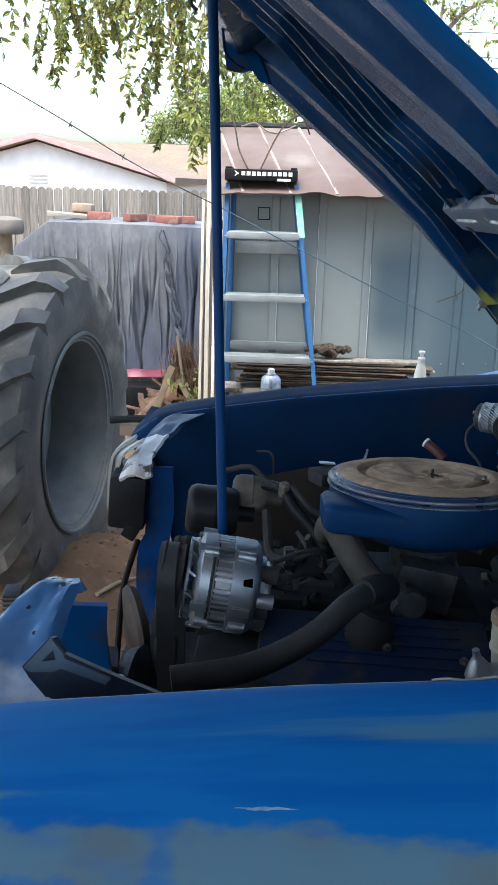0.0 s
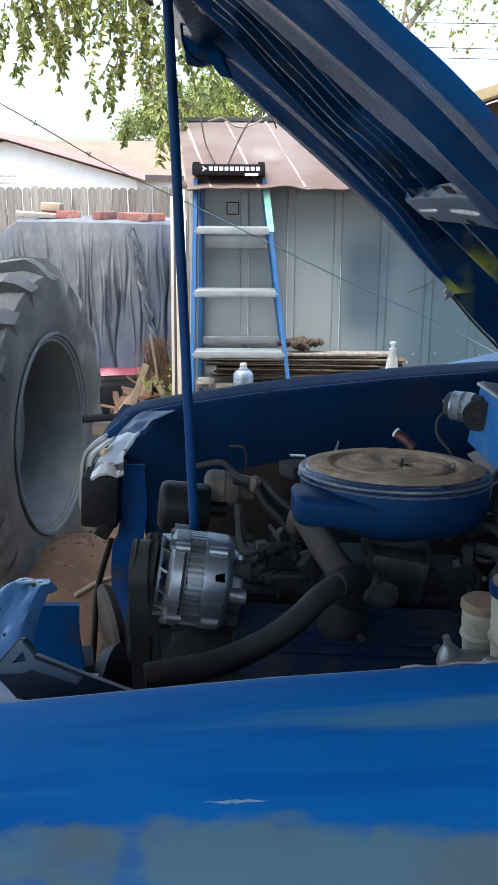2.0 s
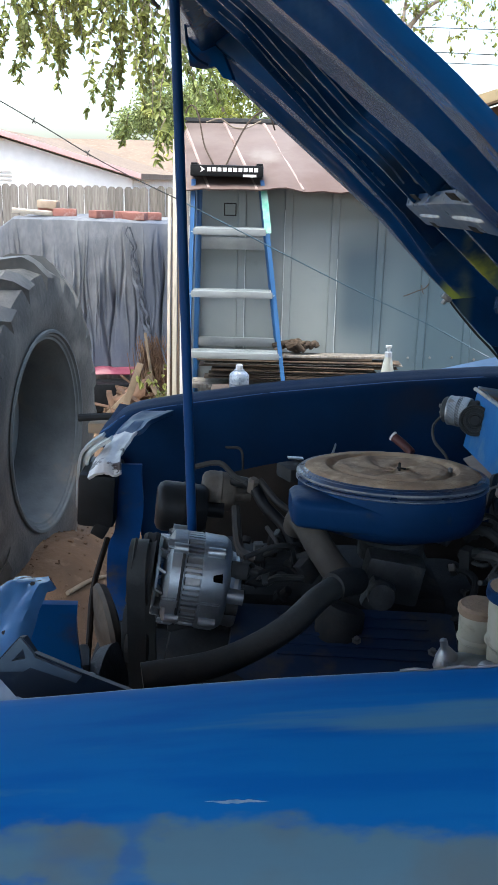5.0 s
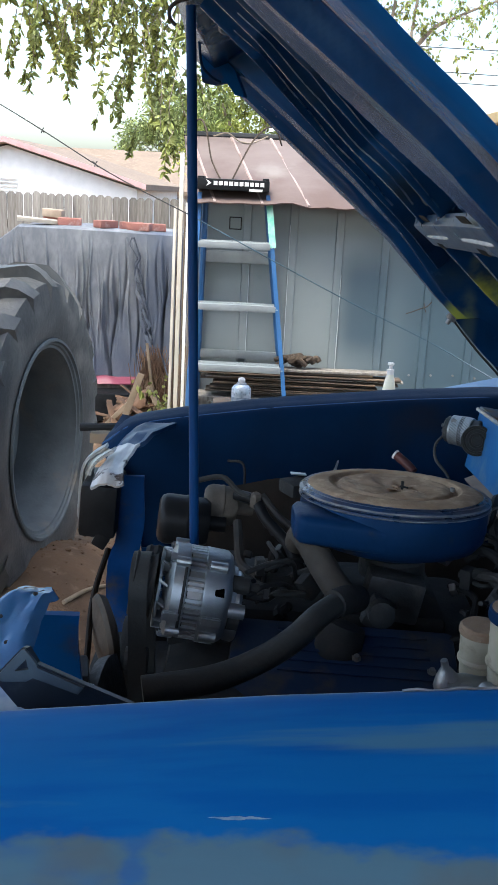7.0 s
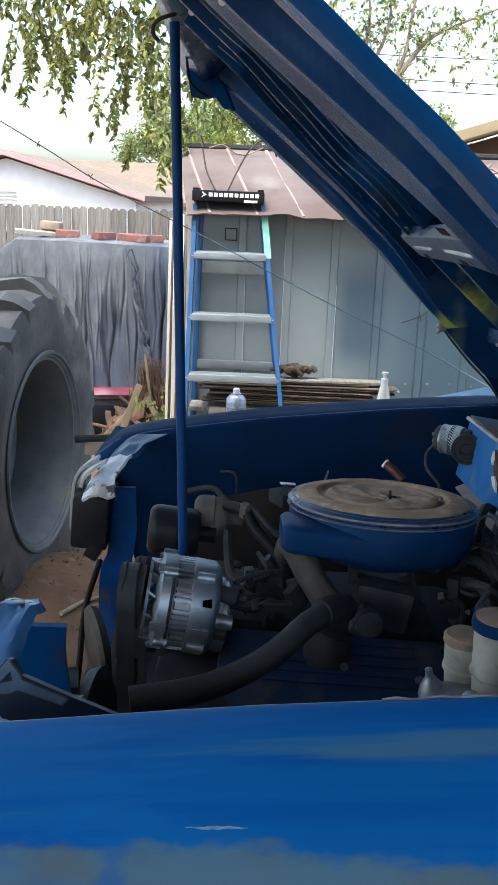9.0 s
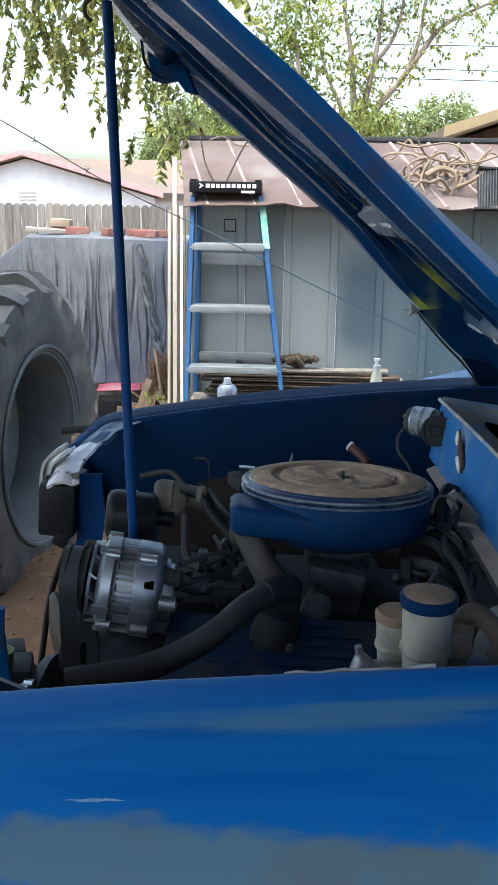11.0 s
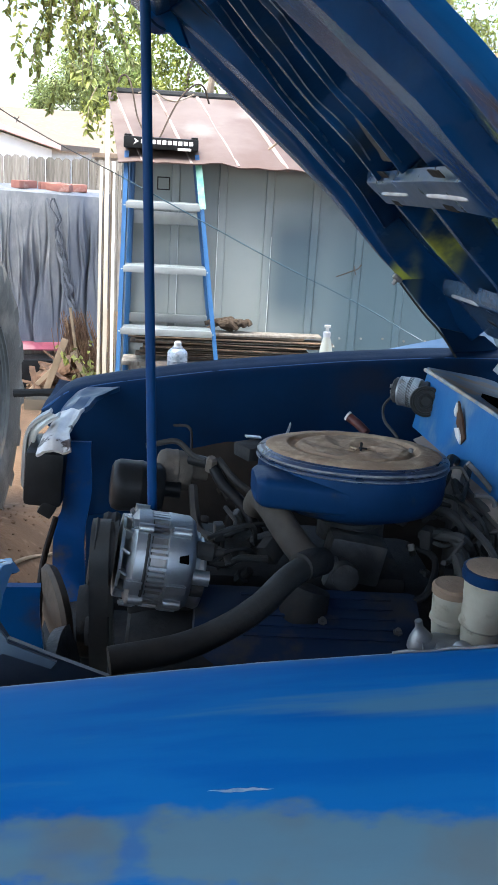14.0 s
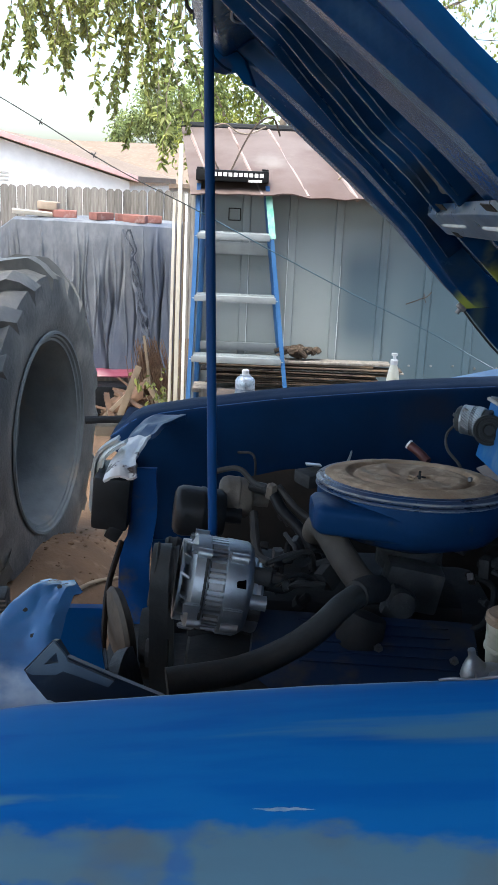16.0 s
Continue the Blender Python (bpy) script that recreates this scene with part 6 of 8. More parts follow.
def build_master():
    bm = B()
    tube(bm, [(0.315, 0.865, 1.125), (0.47, 0.89, 1.125)], 0.025, 18, 0)
    lathe(bm, [(0, 0), (0.017, 0), (0.018, 0.006), (0.014, 0.016), (0.008, 0.026), (0.005, 0.030), (0.0045, 0.040), (0, 0.041)], (0.322, 0.87, 1.132), (-0.25, -0.1, 1), 18)
    box(bm, (0.345, 0.838, 1.137), (0.05, 0.014, 0.016), (10, 0, 8), 0.004)
    lathe(bm, [(0, 0), (0.008, 0), (0.008, 0.012), (0.005, 0.014), (0, 0.014)], (0.334, 0.838, 1.145), (0, -0.6, 1), 8)
    lathe(bm, [(0, 0), (0.009, 0), (0.009, 0.018), (0.006, 0.02), (0, 0.02)], (0.415, 0.850, 1.150), (0.3, -1, 0.3), 10)
    mc = part("master_cylinder", bm, M_ALU, truck, "cast brake master cylinder with two plastic reservoirs")
    for x, y, z0, z1, r, n, cap in ((0.391, 0.862, 1.14, 1.233, 0.030, "tall_reservoir", True), (0.360, 0.893, 1.14, 1.197, 0.025, "short_reservoir", False), (0.428, 0.893, 1.14, 1.193, 0.024, "rear_reservoir", False)):
        bm = B()
        h = z1 - z0
        lathe(bm, [(0, 0), (r * 0.85, 0), (r * 0.9, h * 0.3), (r * 1.02, h * 0.34), (r * 1.02, h * 0.4), (r * 0.95, h * 0.44), (r, h), (0, h)], (x, y, z0), (0, 0, 1), 28)
        rv = part(n, bm, M_CREAM, mc, "yellowed plastic fluid reservoir")
        bm = B()
        if cap:
            lathe(bm, [(r * 0.98, -0.004), (r * 1.10, -0.004), (r * 1.13, 0.002), (r * 1.10, 0.009), (r * 1.0, 0.010)], (x, y, z1), (0, 0, 1), 28)
            part("cap_band", bm, M_BLUE_ENG, rv, "blue cap band")
            bm = B()
            lathe(bm, [(r * 1.02, 0.0095), (r * 0.9, 0.0115), (0, 0.011)], (x, y, z1), (0, 0, 1), 28)
            part("cap", bm, M_RUST, rv, "dusty rust-brown cap")
        else:
            lathe(bm, [(r, 0.0), (r * 1.07, 0.0), (r * 1.07, 0.008), (r * 0.95, 0.011), (0, 0.0115)], (x, y, z1 - 0.002), (0, 0, 1), 28)
            part("cap", bm, M_RUST, rv, "dusty rust-brown cap")
    bm = B()
    tube(bm, [(0.434, 0.890, 1.165), (0.436, 0.884, 1.200), (0.450, 0.876, 1.213), (0.472, 0.866, 1.195), (0.492, 0.856, 1.155), (0.507, 0.85, 1.11)], 0.0125, 14)
    part("vacuum_hose", bm, M_HOSE_TAN, truck, "tan rubber vacuum hose")
    bm = B()
    lathe(bm, [(0, 0), (0.05, 0), (0.085, 0.02), (0.092, 0.05), (0.08, 0.08), (0, 0.085)], (0.47, 0.92, 1.11), (1, 0, 0), 32)
    part("brake_booster", bm, M_STEEL, truck, "round steel brake booster")
    bm = B()
    lathe(bm, [(0, 0), (0.012, 0), (0.012, 0.03), (0.008, 0.034), (0.008, 0.044), (0, 0.046)], (0.36, 0.845, 1.145), (0.2, -1, 0.1), 12)
    part("port_fitting", bm, M_ALU, mc)


build_master()

bm = B()
box(bm, (-0.215, 0.93, 0.90), (0.07, 0.60, 0.07), (0, 0, 0), 0.012)
part("front_bumper", bm, M_BLACK, truck, "dark front bumper bar")
bm = B()
box(bm, (-0.378, 1.30, 0.965), (0.030, 0.05, 0.09), (0, 0, 8), 0.005)
box(bm, (-0.30, 1.26, 0.915), (0.17, 0.05, 0.04), (0, 0, 20), 0.006)
stop = part("bumper_stop", bm, M_RUBBER, truck, "ribbed black rubber bumper stop")
for k in range(5):
    bm = B()
    box(bm, (-0.378, 1.30, 0.972 + 0.008 * k), (0.034, 0.054, 0.003), (0, 0, 8), 0.001)
    part("rib", bm, M_DUSTYPART, stop)
tool = thing("cable_winch", (-0.215, 1.15, 0.935), "small black winch with an olive drum on the bumper", "winch")
bm = B()
box(bm, (-0.205, 1.15, 0.955), (0.075, 0.07, 0.04), (0, 0, 12), 0.008)
part("winch_body", bm, M_BLKPLAST, tool)
bm = B()
lathe(bm, [(0, 0), (0.019, 0), (0.019, 0.028), (0.012, 0.030), (0.010, 0.024), (0, 0.024)], (-0.213, 1.14, 0.973), (0.1, 0, 1), 20)
part("drum", bm, mat("olive_plastic", (0.16, 0.17, 0.03), None, 12.0, rough=0.4), tool, "olive-green drum")
for dx, dy in ((0.036, -0.03), (0.032, -0.045)):
    bm = B()
    lathe(bm, [(0, 0), (0.007, 0), (0.007, 0.016), (0, 0.018)], (-0.205 + dx, 1.15 + dy, 0.957), (1, -0.4, 0.1), 6)
    part("bolt", bm, M_ALU, tool)

# front wheels that carry the truck, out of sight below the wings
for y in (0.50, 2.10):
    bm = B()
    lathe(bm, [(0.19, -0.09), (0.30, -0.10), (0.345, -0.07), (0.35, 0), (0.345, 0.07), (0.30, 0.10), (0.19, 0.09)], (0.12, y, 0.35), (0, 1, 0), 40)
    wh = part("front_wheel", bm, M_TYRE, truck, "black front tyre")
    bm = B()
    lathe(bm, [(0, -0.05), (0.19, -0.08), (0.195, 0.0), (0.19, 0.08), (0, 0.05)], (0.12, y, 0.35), (0, 1, 0), 32)
    part("wheel_disc", bm, M_STEEL, wh)

# prop pole
bm = B()
tube(bm, [(-0.013, 1.205, 1.165), (-0.027, 1.23, 1.5), (-0.040, 1.255, 1.8), (-0.047, 1.27, 1.945)], 0.0074, 14, 4)
rod = thing("prop_pole", (-0.008, 1.205, 1.165), "blue-painted steel pipe propping the hood open", "pole")
part("pipe", bm, mat("pole_paint", (0.003, 0.042, 0.15), (0.003, 0.032, 0.115), 9.0, rough=0.45, bump=0.05, spec=0.12), rod)

# ---- things in the yard ----
M_FLANGE = mat("flange_aluminium", (0.30, 0.33, 0.345), (0.25, 0.275, 0.29), 14.0, None, rough=0.5, metal=0.5, bump=0.06)


def build_ladder():
    lad = thing("step_ladder", (-0.08, 4.1, 0), "blue fibreglass step ladder with aluminium steps and black cap", "ladder")
    top_y, lean = 4.22, 0.235
    zt = 1.74
    yl = lambda z: top_y - (zt - z) * lean
    xl = lambda z: -0.236 - (zt - z) * 0.012
    xr = lambda z: 0.068 + (zt - z) * 0.135
    for nm, fx in (("left", xl), ("right", xr)):
        bm = B()
        n = 12
        prev = None
        for k in range(n + 1):
            z = 1.69 * (1 - k / n) + 0.0
            x, y = fx(z), yl(z)
            ring = [bm.verts.new((x + dx, y + dy, z)) for dx, dy in ((-0.0095, -0.035), (0.0095, -0.035), (0.0095, 0.035), (-0.0095, 0.035))]
            if prev:
                for i in range(4):
                    bm.faces.new((prev[i], prev[(i + 1) % 4], ring[(i + 1) % 4], ring[i]))
            else:
                bm.faces.new(ring)
            prev = ring
        bm.faces.new(prev)
        part("front_rail", bm, M_FIBRE, lad, "blue fibreglass rail")
        bm = B()
        tube(bm, [(fx(1.66) * 0.9, top_y + 0.02, 1.66), (fx(0.0) * 0.95, top_y + 0.06, 0.02)], 0.014, 8, 0)
        part("rear_rail", bm, M_FIBRE, lad)
    for z in (1.475, 1.200, 0.930, 0.655, 0.38):
        bm = B()
        cx, w = (xl(z) + xr(z)) / 2, xr(z) - xl(z)
        box(bm, (cx, yl(z) - 0.01, z), (w - 0.024, 0.085, 0.006), (0, 0, 0), 0.001)
        box(bm, (cx, yl(z) + 0.03, z - 0.015), (w - 0.03, 0.004, 0.034), (0, 0, 0), 0.001)
        step = part("step", bm, M_STEP, lad, "aluminium step")
        bm = B()
        box(bm, (cx, yl(z) - 0.052, z - 0.013), (w - 0.012, 0.004, 0.028), (0, 0, 0), 0.001)
        part("step_flange", bm, M_FLANGE, step, "greyer front flange")
        for k in range(4):
            bm = B()
            box(bm, (cx, yl(z) - 0.035 + 0.018 * k, z + 0.0045), (w - 0.03, 0.004, 0.003))
            part("tread_ridge", bm, M_STEP, step)
        for fx, s in ((xl, -1), (xr, 1)):
            bm = B()
            lathe(bm, [(0, 0), (0.007, 0), (0.006, 0.003), (0, 0.004)], (fx(z), yl(z) - 0.0355, z - 0.018), (0, -1, 0), 10)
            part("rivet", bm, M_STEP, step)
    for z, tall in ((1.402, 0.056), (0.936, 0.04), (0.62, 0.04)):
        bm = B()
        box(bm, ((xl(z) + xr(z)) / 2, top_y + 0.04, z), (xr(z) - xl(z) - 0.03, 0.02, tall), (0, 0, 0), 0.003)
        part("rear_brace", bm, M_FLANGE, lad)
    bm = B()
    box(bm, (-0.085, top_y - 0.01, 1.728), (0.33, 0.13, 0.050), (0, 0, 0), 0.006)
    box(bm, (-0.232, top_y - 0.01, 1.756), (0.03, 0.12, 0.012), (0, 0, 0), 0.003)
    box(bm, (0.062, top_y - 0.01, 1.756), (0.03, 0.12, 0.012), (0, 0, 0), 0.003)
    cap = part("top_cap", bm, M_BLKPLAST, lad, "black moulded top cap with white marks")
    # plain pale marks in place of the maker's name
    bm = B()
    for k in range(10):
        box(bm, (-0.165 + 0.0235 * k, top_y - 0.0762, 1.733), (0.017, 0.002, 0.017))
        part("pale_mark", bm, M_WHITE, cap)
        bm = B()
    v = [bm.verts.new((-0.195 + dx, top_y - 0.0765, 1.733 + dz)) for dx, dz in ((-0.012, 0.014), (0.012, 0), (-0.012, -0.014), (-0.002, 0))]
    bm.faces.new(v)
    part("arrow_mark", bm, M_WHITE, cap)
    bm = B()
    box(bm, (0.018, top_y - 0.0762, 1.708), (0.06, 0.002, 0.011))
    part("pale_mark", bm, M_WHITE, cap)
    bm = B()
    sheet(bm, lambda u, v: (xr(1.66 - 0.20 * v) - 0.012 + 0.03 * u, yl(1.66 - 0.20 * v) - 0.038, 1.66 - 0.20 * v), 1, 4, 0.002)
    part("green_label", bm, mat("green_label", (0.10, 0.38, 0.28), (0.3, 0.5, 0.42), 30.0, rough=0.5), lad, "green safety label")


build_ladder()


def build_tyre():
    c, ax = Vector((-0.76, 3.40, 0.70)), Vector((0.993, -0.12, 0.0)).normalized()
    W, R, r = 0.36, 0.655, 0.40
    ty = thing("tractor_wheel", (c.x - 0.18, c.y, 0), "large worn tractor tyre with chevron lugs on a steel rim", "tyre")
    bm = B()
    lathe(bm, [(r - 0.02, -0.01), (r, 0.0), (r + 0.05, 0.012), (r + 0.13, 0.022), (R - 0.03, 0.0), (R, -0.05), (R + 0.012, -W / 2), (R, -W + 0.05), (R - 0.03, -W),
               (r + 0.13, -W - 0.022), (r + 0.05, -W - 0.012), (r, -W), (r - 0.02, -W + 0.01)], c, ax, 96)
    part("carcass", bm, M_TYRE, ty, "dusty black tyre carcass")
    d, u, w = ring_frame(ax)
    n = 19
    for k in range(2 * n):
        side = k % 2
        a0 = 2 * math.pi * (k / 2) / n
        bm = B()
        # slanting lug from the shoulder to the middle of the tread
        pts = []
        for i in range(7):
            t = i / 6
            h = (0.016 - (W / 2 + 0.021) * t) if side == 0 else (-W - 0.016 + (W / 2 + 0.021) * t)
            a = a0 + 0.30 * t ** 0.8
            base = R - 0.058 + 0.055 * min(1, t * 3.0) ** 0.6
            top = base + 0.046 * min(1, 0.35 + t * 2.5) * (1 if i < 6 else 0.6)
            pts.append((h, a, base, top))
        rows = []
        for h, a, b0, t0 in pts:
            ring = []
            for da, rad in ((-0.090, b0 - 0.06), (-0.060, t0 - 0.004), (0.052, t0), (0.072, b0 - 0.06)):
                q = c + d * h + (u * math.cos(a + da) + w * math.sin(a + da)) * rad
                ring.append(bm.verts.new(q))
            rows.append(ring)
        for a_, b_ in zip(rows, rows[1:]):
            for i in range(4):
                bm.faces.new((a_[i], a_[(i + 1) % 4], b_[(i + 1) % 4], b_[i]))
        bm.faces.new(rows[0]), bm.faces.new(rows[-1][::-1])
        part("lug", bm, M_TYRE, ty, sharp=30)
    bm = B()
    lathe(bm, [(r + 0.010, 0.006), (r + 0.006, 0.014), (r - 0.004, 0.014), (r - 0.008, 0.004), (r - 0.016, 0.002), (r - 0.020, -0.006), (r - 0.030, -0.008), (r - 0.034, -0.03), (r - 0.045, -0.05), (r - 0.05, -0.26), (r - 0.03, -W + 0.03), (r, -W)], c, ax, 80)
    rim = part("rim", bm, M_RIM, ty, "dusty grey-blue steel rim")
    bm = B()
    lathe(bm, [(r - 0.048, -0.262), (r - 0.16, -0.285), (0.09, -0.25), (0.085, -0.24), (0, -0.24)], c, ax, 48)
    part("wheel_disc", bm, M_RIM, rim)


build_tyre()


def build_covered_box():
    x0, x1, y0, y1, zt = -2.06, -0.56, 6.8, 7.5, 1.39
    bx = thing("covered_crate", ((x0 + x1) / 2, (y0 + y1) / 2, 0), "crate draped with a faded grey-blue cloth", "crate")
    bm = B()
    box(bm, ((x0 + x1) / 2, (y0 + y1) / 2 + 0.03, 0.66), (x1 - x0 - 0.7, y1 - y0 - 0.06, 1.32), (0, 0, 0), 0.03)
    part("crate_body", bm, M_WEATHER, bx)
    bm = B()

    crng = random.Random(12)
    creases = [(x0 + (x1 - x0) * crng.random(), crng.uniform(-0.06, 0.06), crng.uniform(-0.05, 0.55), crng.uniform(0.008, 0.024), crng.uniform(0.004, 0.010)) for _ in range(80)]

    def cloth(u, v):
        x = x0 + (x1 - x0) * u
        n = noise.noise((x * 3.2, 0.5, 0))
        if v < 0.3:
            t = v / 0.3
            y = y1 - (y1 - y0) * t
            z = zt + 0.012 * noise.noise((x * 5, y * 5, 0)) - 0.03 * max(0, (u - 0.5)) - 0.22 * max(0, (0.19 - u) / 0.19)
            return (x, y, z)
        t = (v - 0.3) / 0.7
        fold = 0.03 * n * min(1, t * 2.5) + 0.012 * noise.noise((x * 12, t * 2.5, 3)) * min(1, t * 3)
        for cx, slant, t0, amp, wid in creases:
            dx = (x - cx - slant * t - 0.012 * math.sin(t * 9 + cx * 40)) / wid
            if abs(dx) < 3:
                fold -= (1.5 if cx % 0.02 > 0.009 else -1.3) * amp * math.exp(-dx * dx) * max(0.0, min(1.0, (t - t0) * 4)) * max(0.0, min(1.0, (t0 + 0.65 - t) * 5))
        z = zt - 0.015 - 0.03 * max(0, (u - 0.5)) - 0.22 * max(0, (0.19 - u) / 0.19) - (1.09 + 0.04 * noise.noise((x * 4, 9, 0))) * t
        return (x - 0.02 * t * (0.5 - u), y0 - 0.03 - 0.02 * math.sin(min(1, t * 6) * 1.57) + fold, z)
    sheet(bm, cloth, 440, 60, 0.004)
    cl = part("cloth", bm, M_TOWEL, bx, "faded blue-grey cloth hanging in folds", 60)
    for sx in (-1, 1):
        bm = B()
        xx = x0 - 0.005 if sx < 0 else x1 + 0.005
        sheet(bm, lambda u, v: (xx + sx * 0.02 * noise.noise((u * 4, v * 3, 0)) * v, y0 + (y1 - y0) * u, zt - 0.23 * (sx < 0) - 0.03 - 0.9 * v), 16, 12, 0.004)
        part("cloth_side", bm, M_TOWEL, cl)
    # ragged twisted seam
    bm = B()
    rng = random.Random(8)
    M_SEAM = mat("dark_cloth", (0.05, 0.055, 0.07), (0.10, 0.11, 0.13), 30.0, None, rough=0.95, bump=0.5, bscale=150, spec=0.1)
    for k in range(4):
        bm = B()
        pts = [(-0.925 + 0.16 * t ** 0.8 + 0.022 * rng.uniform(-1, 1) + 0.008 * (k - 1.5), y0 - 0.075 - 0.012 * rng.random(), zt - 0.05 - 0.85 * t) for t in [i / 17 for i in range(18)]]
        tube(bm, pts, (0.006, 0.014), 7, 4, 1.3)
        part("torn_seam", bm, M_SEAM if k % 2 else M_TOWEL, cl, "ragged torn seam")
    return x0, x1, y0, y1, zt


CX0, CX1, CY0, CY1, CZT = build_covered_box()


def brick_at(x, y, z, rz, s=(0.175, 0.09, 0.055), tilt=0, label="loose red clay brick weighing down the cloth"):
    bm = B()
    box(bm, (x, y, z), s, (tilt, 0, rz), 0.005)
    solo("brick", bm, M_BRICK, label, "brick", "bricks on the cloth", loc=(x, y, z - s[2] / 2))


for x, y, rz, dz in ((-1.43, 7.0, 8, 0), (-1.57, 7.15, -12, 0), (-1.15, 6.98, 52, -0.005), (-0.88, 6.90, -12, -0.012), (-0.79, 7.05, 14, -0.015), (-0.97, 7.10, 24, -0.012)):
    brick_at(x, y, CZT + 0.031 + dz, rz)
bm = B()
box(bm, (-1.68, 7.0, CZT + 0.03), (0.30, 0.12, 0.03), (3, 4, 15), 0.004)
solo("flat_stone", bm, mat("pale_stone", (0.50, 0.44, 0.36), None, 8.0, rough=0.9, bump=0.4), "pale flat slab lying on the cloth", "stone", loc=(-1.68, 7.0, CZT + 0.01))


bm = B()
box(bm, (-1.58, 7.12, CZT + 0.085), (0.16, 0.09, 0.06), (2, 3, -8), 0.008)
solo("stone_block", bm, mat("tan_block", (0.42, 0.33, 0.25), None, 10.0, rough=0.9, bump=0.4), "pale tan block resting on the bricks", "stone", loc=(-1.58, 7.12, CZT + 0.055))


def build_woodpile():
    rng = random.Random(21)
    wedge = []
    for k in range(30):
        L = rng.uniform(0.22, 0.55)
        x, y = -0.76 + rng.uniform(-0.20, 0.14), 6.22 + rng.uniform(-0.2, 0.2)
        h = rng.uniform(0.02, 0.20) * (1.2 - abs(x + 0.76) * 2.5)
        bm = B()
        box(bm, (x, y, max(0.03, h)), (L, rng.uniform(0.015, 0.045), rng.uniform(0.008, 0.025)), (rng.uniform(-30, 30), rng.uniform(-40, 15), rng.uniform(0, 180)), 0.003)
        solo("firewood_stick", bm, M_WOOD, "split reddish-brown wood offcut on the pile", "wood", "scrap wood pile", loc=(x, y, 0.0))
    for (x0, z0), (x1, z1), y, w in (((-0.90, 0.0), (-0.727, 0.473), 5.98, 0.045), ((-0.50, 0.03), (-0.689, 0.376), 6.02, 0.034), ((-0.64, 0.03), (-0.715, 0.655), 6.16, 0.018), ((-1.02, 0.04), (-0.80, 0.27), 6.05, 0.03)):
        bm = B()
        L, a = math.hypot(x1 - x0, z1 - z0), math.degrees(math.atan2(x1 - x0, z1 - z0))
        box(bm, ((x0 + x1) / 2, y, (z0 + z1) / 2), (w, 0.02, L), (3, a, 0), 0.003)
        solo("wood_stake", bm, M_STAKE, "pale sawn stake leaning on the wood pile", "wood", "scrap wood pile", loc=(x0, y, 0))
    # curled slab of bark on the pile
    bm = B()
    sheet(bm, lambda u, v: (-0.95 + 0.24 * u, 6.2 - 0.10 * math.cos(math.pi * v), 0.08 + 0.14 * u + 0.09 * math.sin(math.pi * v) + 0.02 * noise.noise((u * 5, v * 4, 2))), 16, 12, 0.012)
    solo("bark_slab", bm, M_WOOD, "curled pale slab of bark on the pile", "bark", loc=(-0.84, 6.2, 0.05))
    # dead palm frond leaning against the cloth
    bm = B()
    for k in range(340):
        a, b = rng.gauss(0, 0.05), rng.uniform(-0.05, 0.05)
        t = rng.uniform(0.25, 1.0)
        x0, z0 = -0.60 + a * 1.4, 0.10
        x1, z1 = -0.60 - 0.125 * t + a * (1.5 - 0.6 * t), 0.10 + 0.52 * t
        tube(bm, [(x0, 6.3 + b, z0), ((x0 + x1) / 2 + rng.uniform(-0.012, 0.012), 6.3 + b, (z0 + z1) / 2), (x1 + rng.uniform(-0.02, 0.02), 6.3 + b * 1.4, z1)], (0.006, 0.002), 4, 2)
    solo("dry_brush", bm, M_WOOD, "leaning bundle of dry reddish palm fibre", "brush", kind="stuff", loc=(-0.6, 6.3, 0))
    bm = B()
    sheet(bm, lambda u, v: (-1.24 + 0.40 * u, 6.75 - 0.12 * v, 0.272 + 0.035 * math.sin(math.pi * min(1, u * 1.6)) * math.sin(math.pi * v) + 0.02 * u - 0.03 * v), 16, 8, 0.012)
    sled = solo("plastic_sled", bm, M_PINK, "faded pink plastic sled lying on the junk", "sled", loc=(-1.0, 6.7, 0.15))
    bm = B()
    box(bm, (-1.05, 6.56, 0.105), (0.32, 0.22, 0.21), (0, 0, 8), 0.014)
    solo("black_case", bm, M_BLKPLAST, "flat black plastic case on the dirt", "case", loc=(-1.04, 6.55, 0))


build_woodpile()


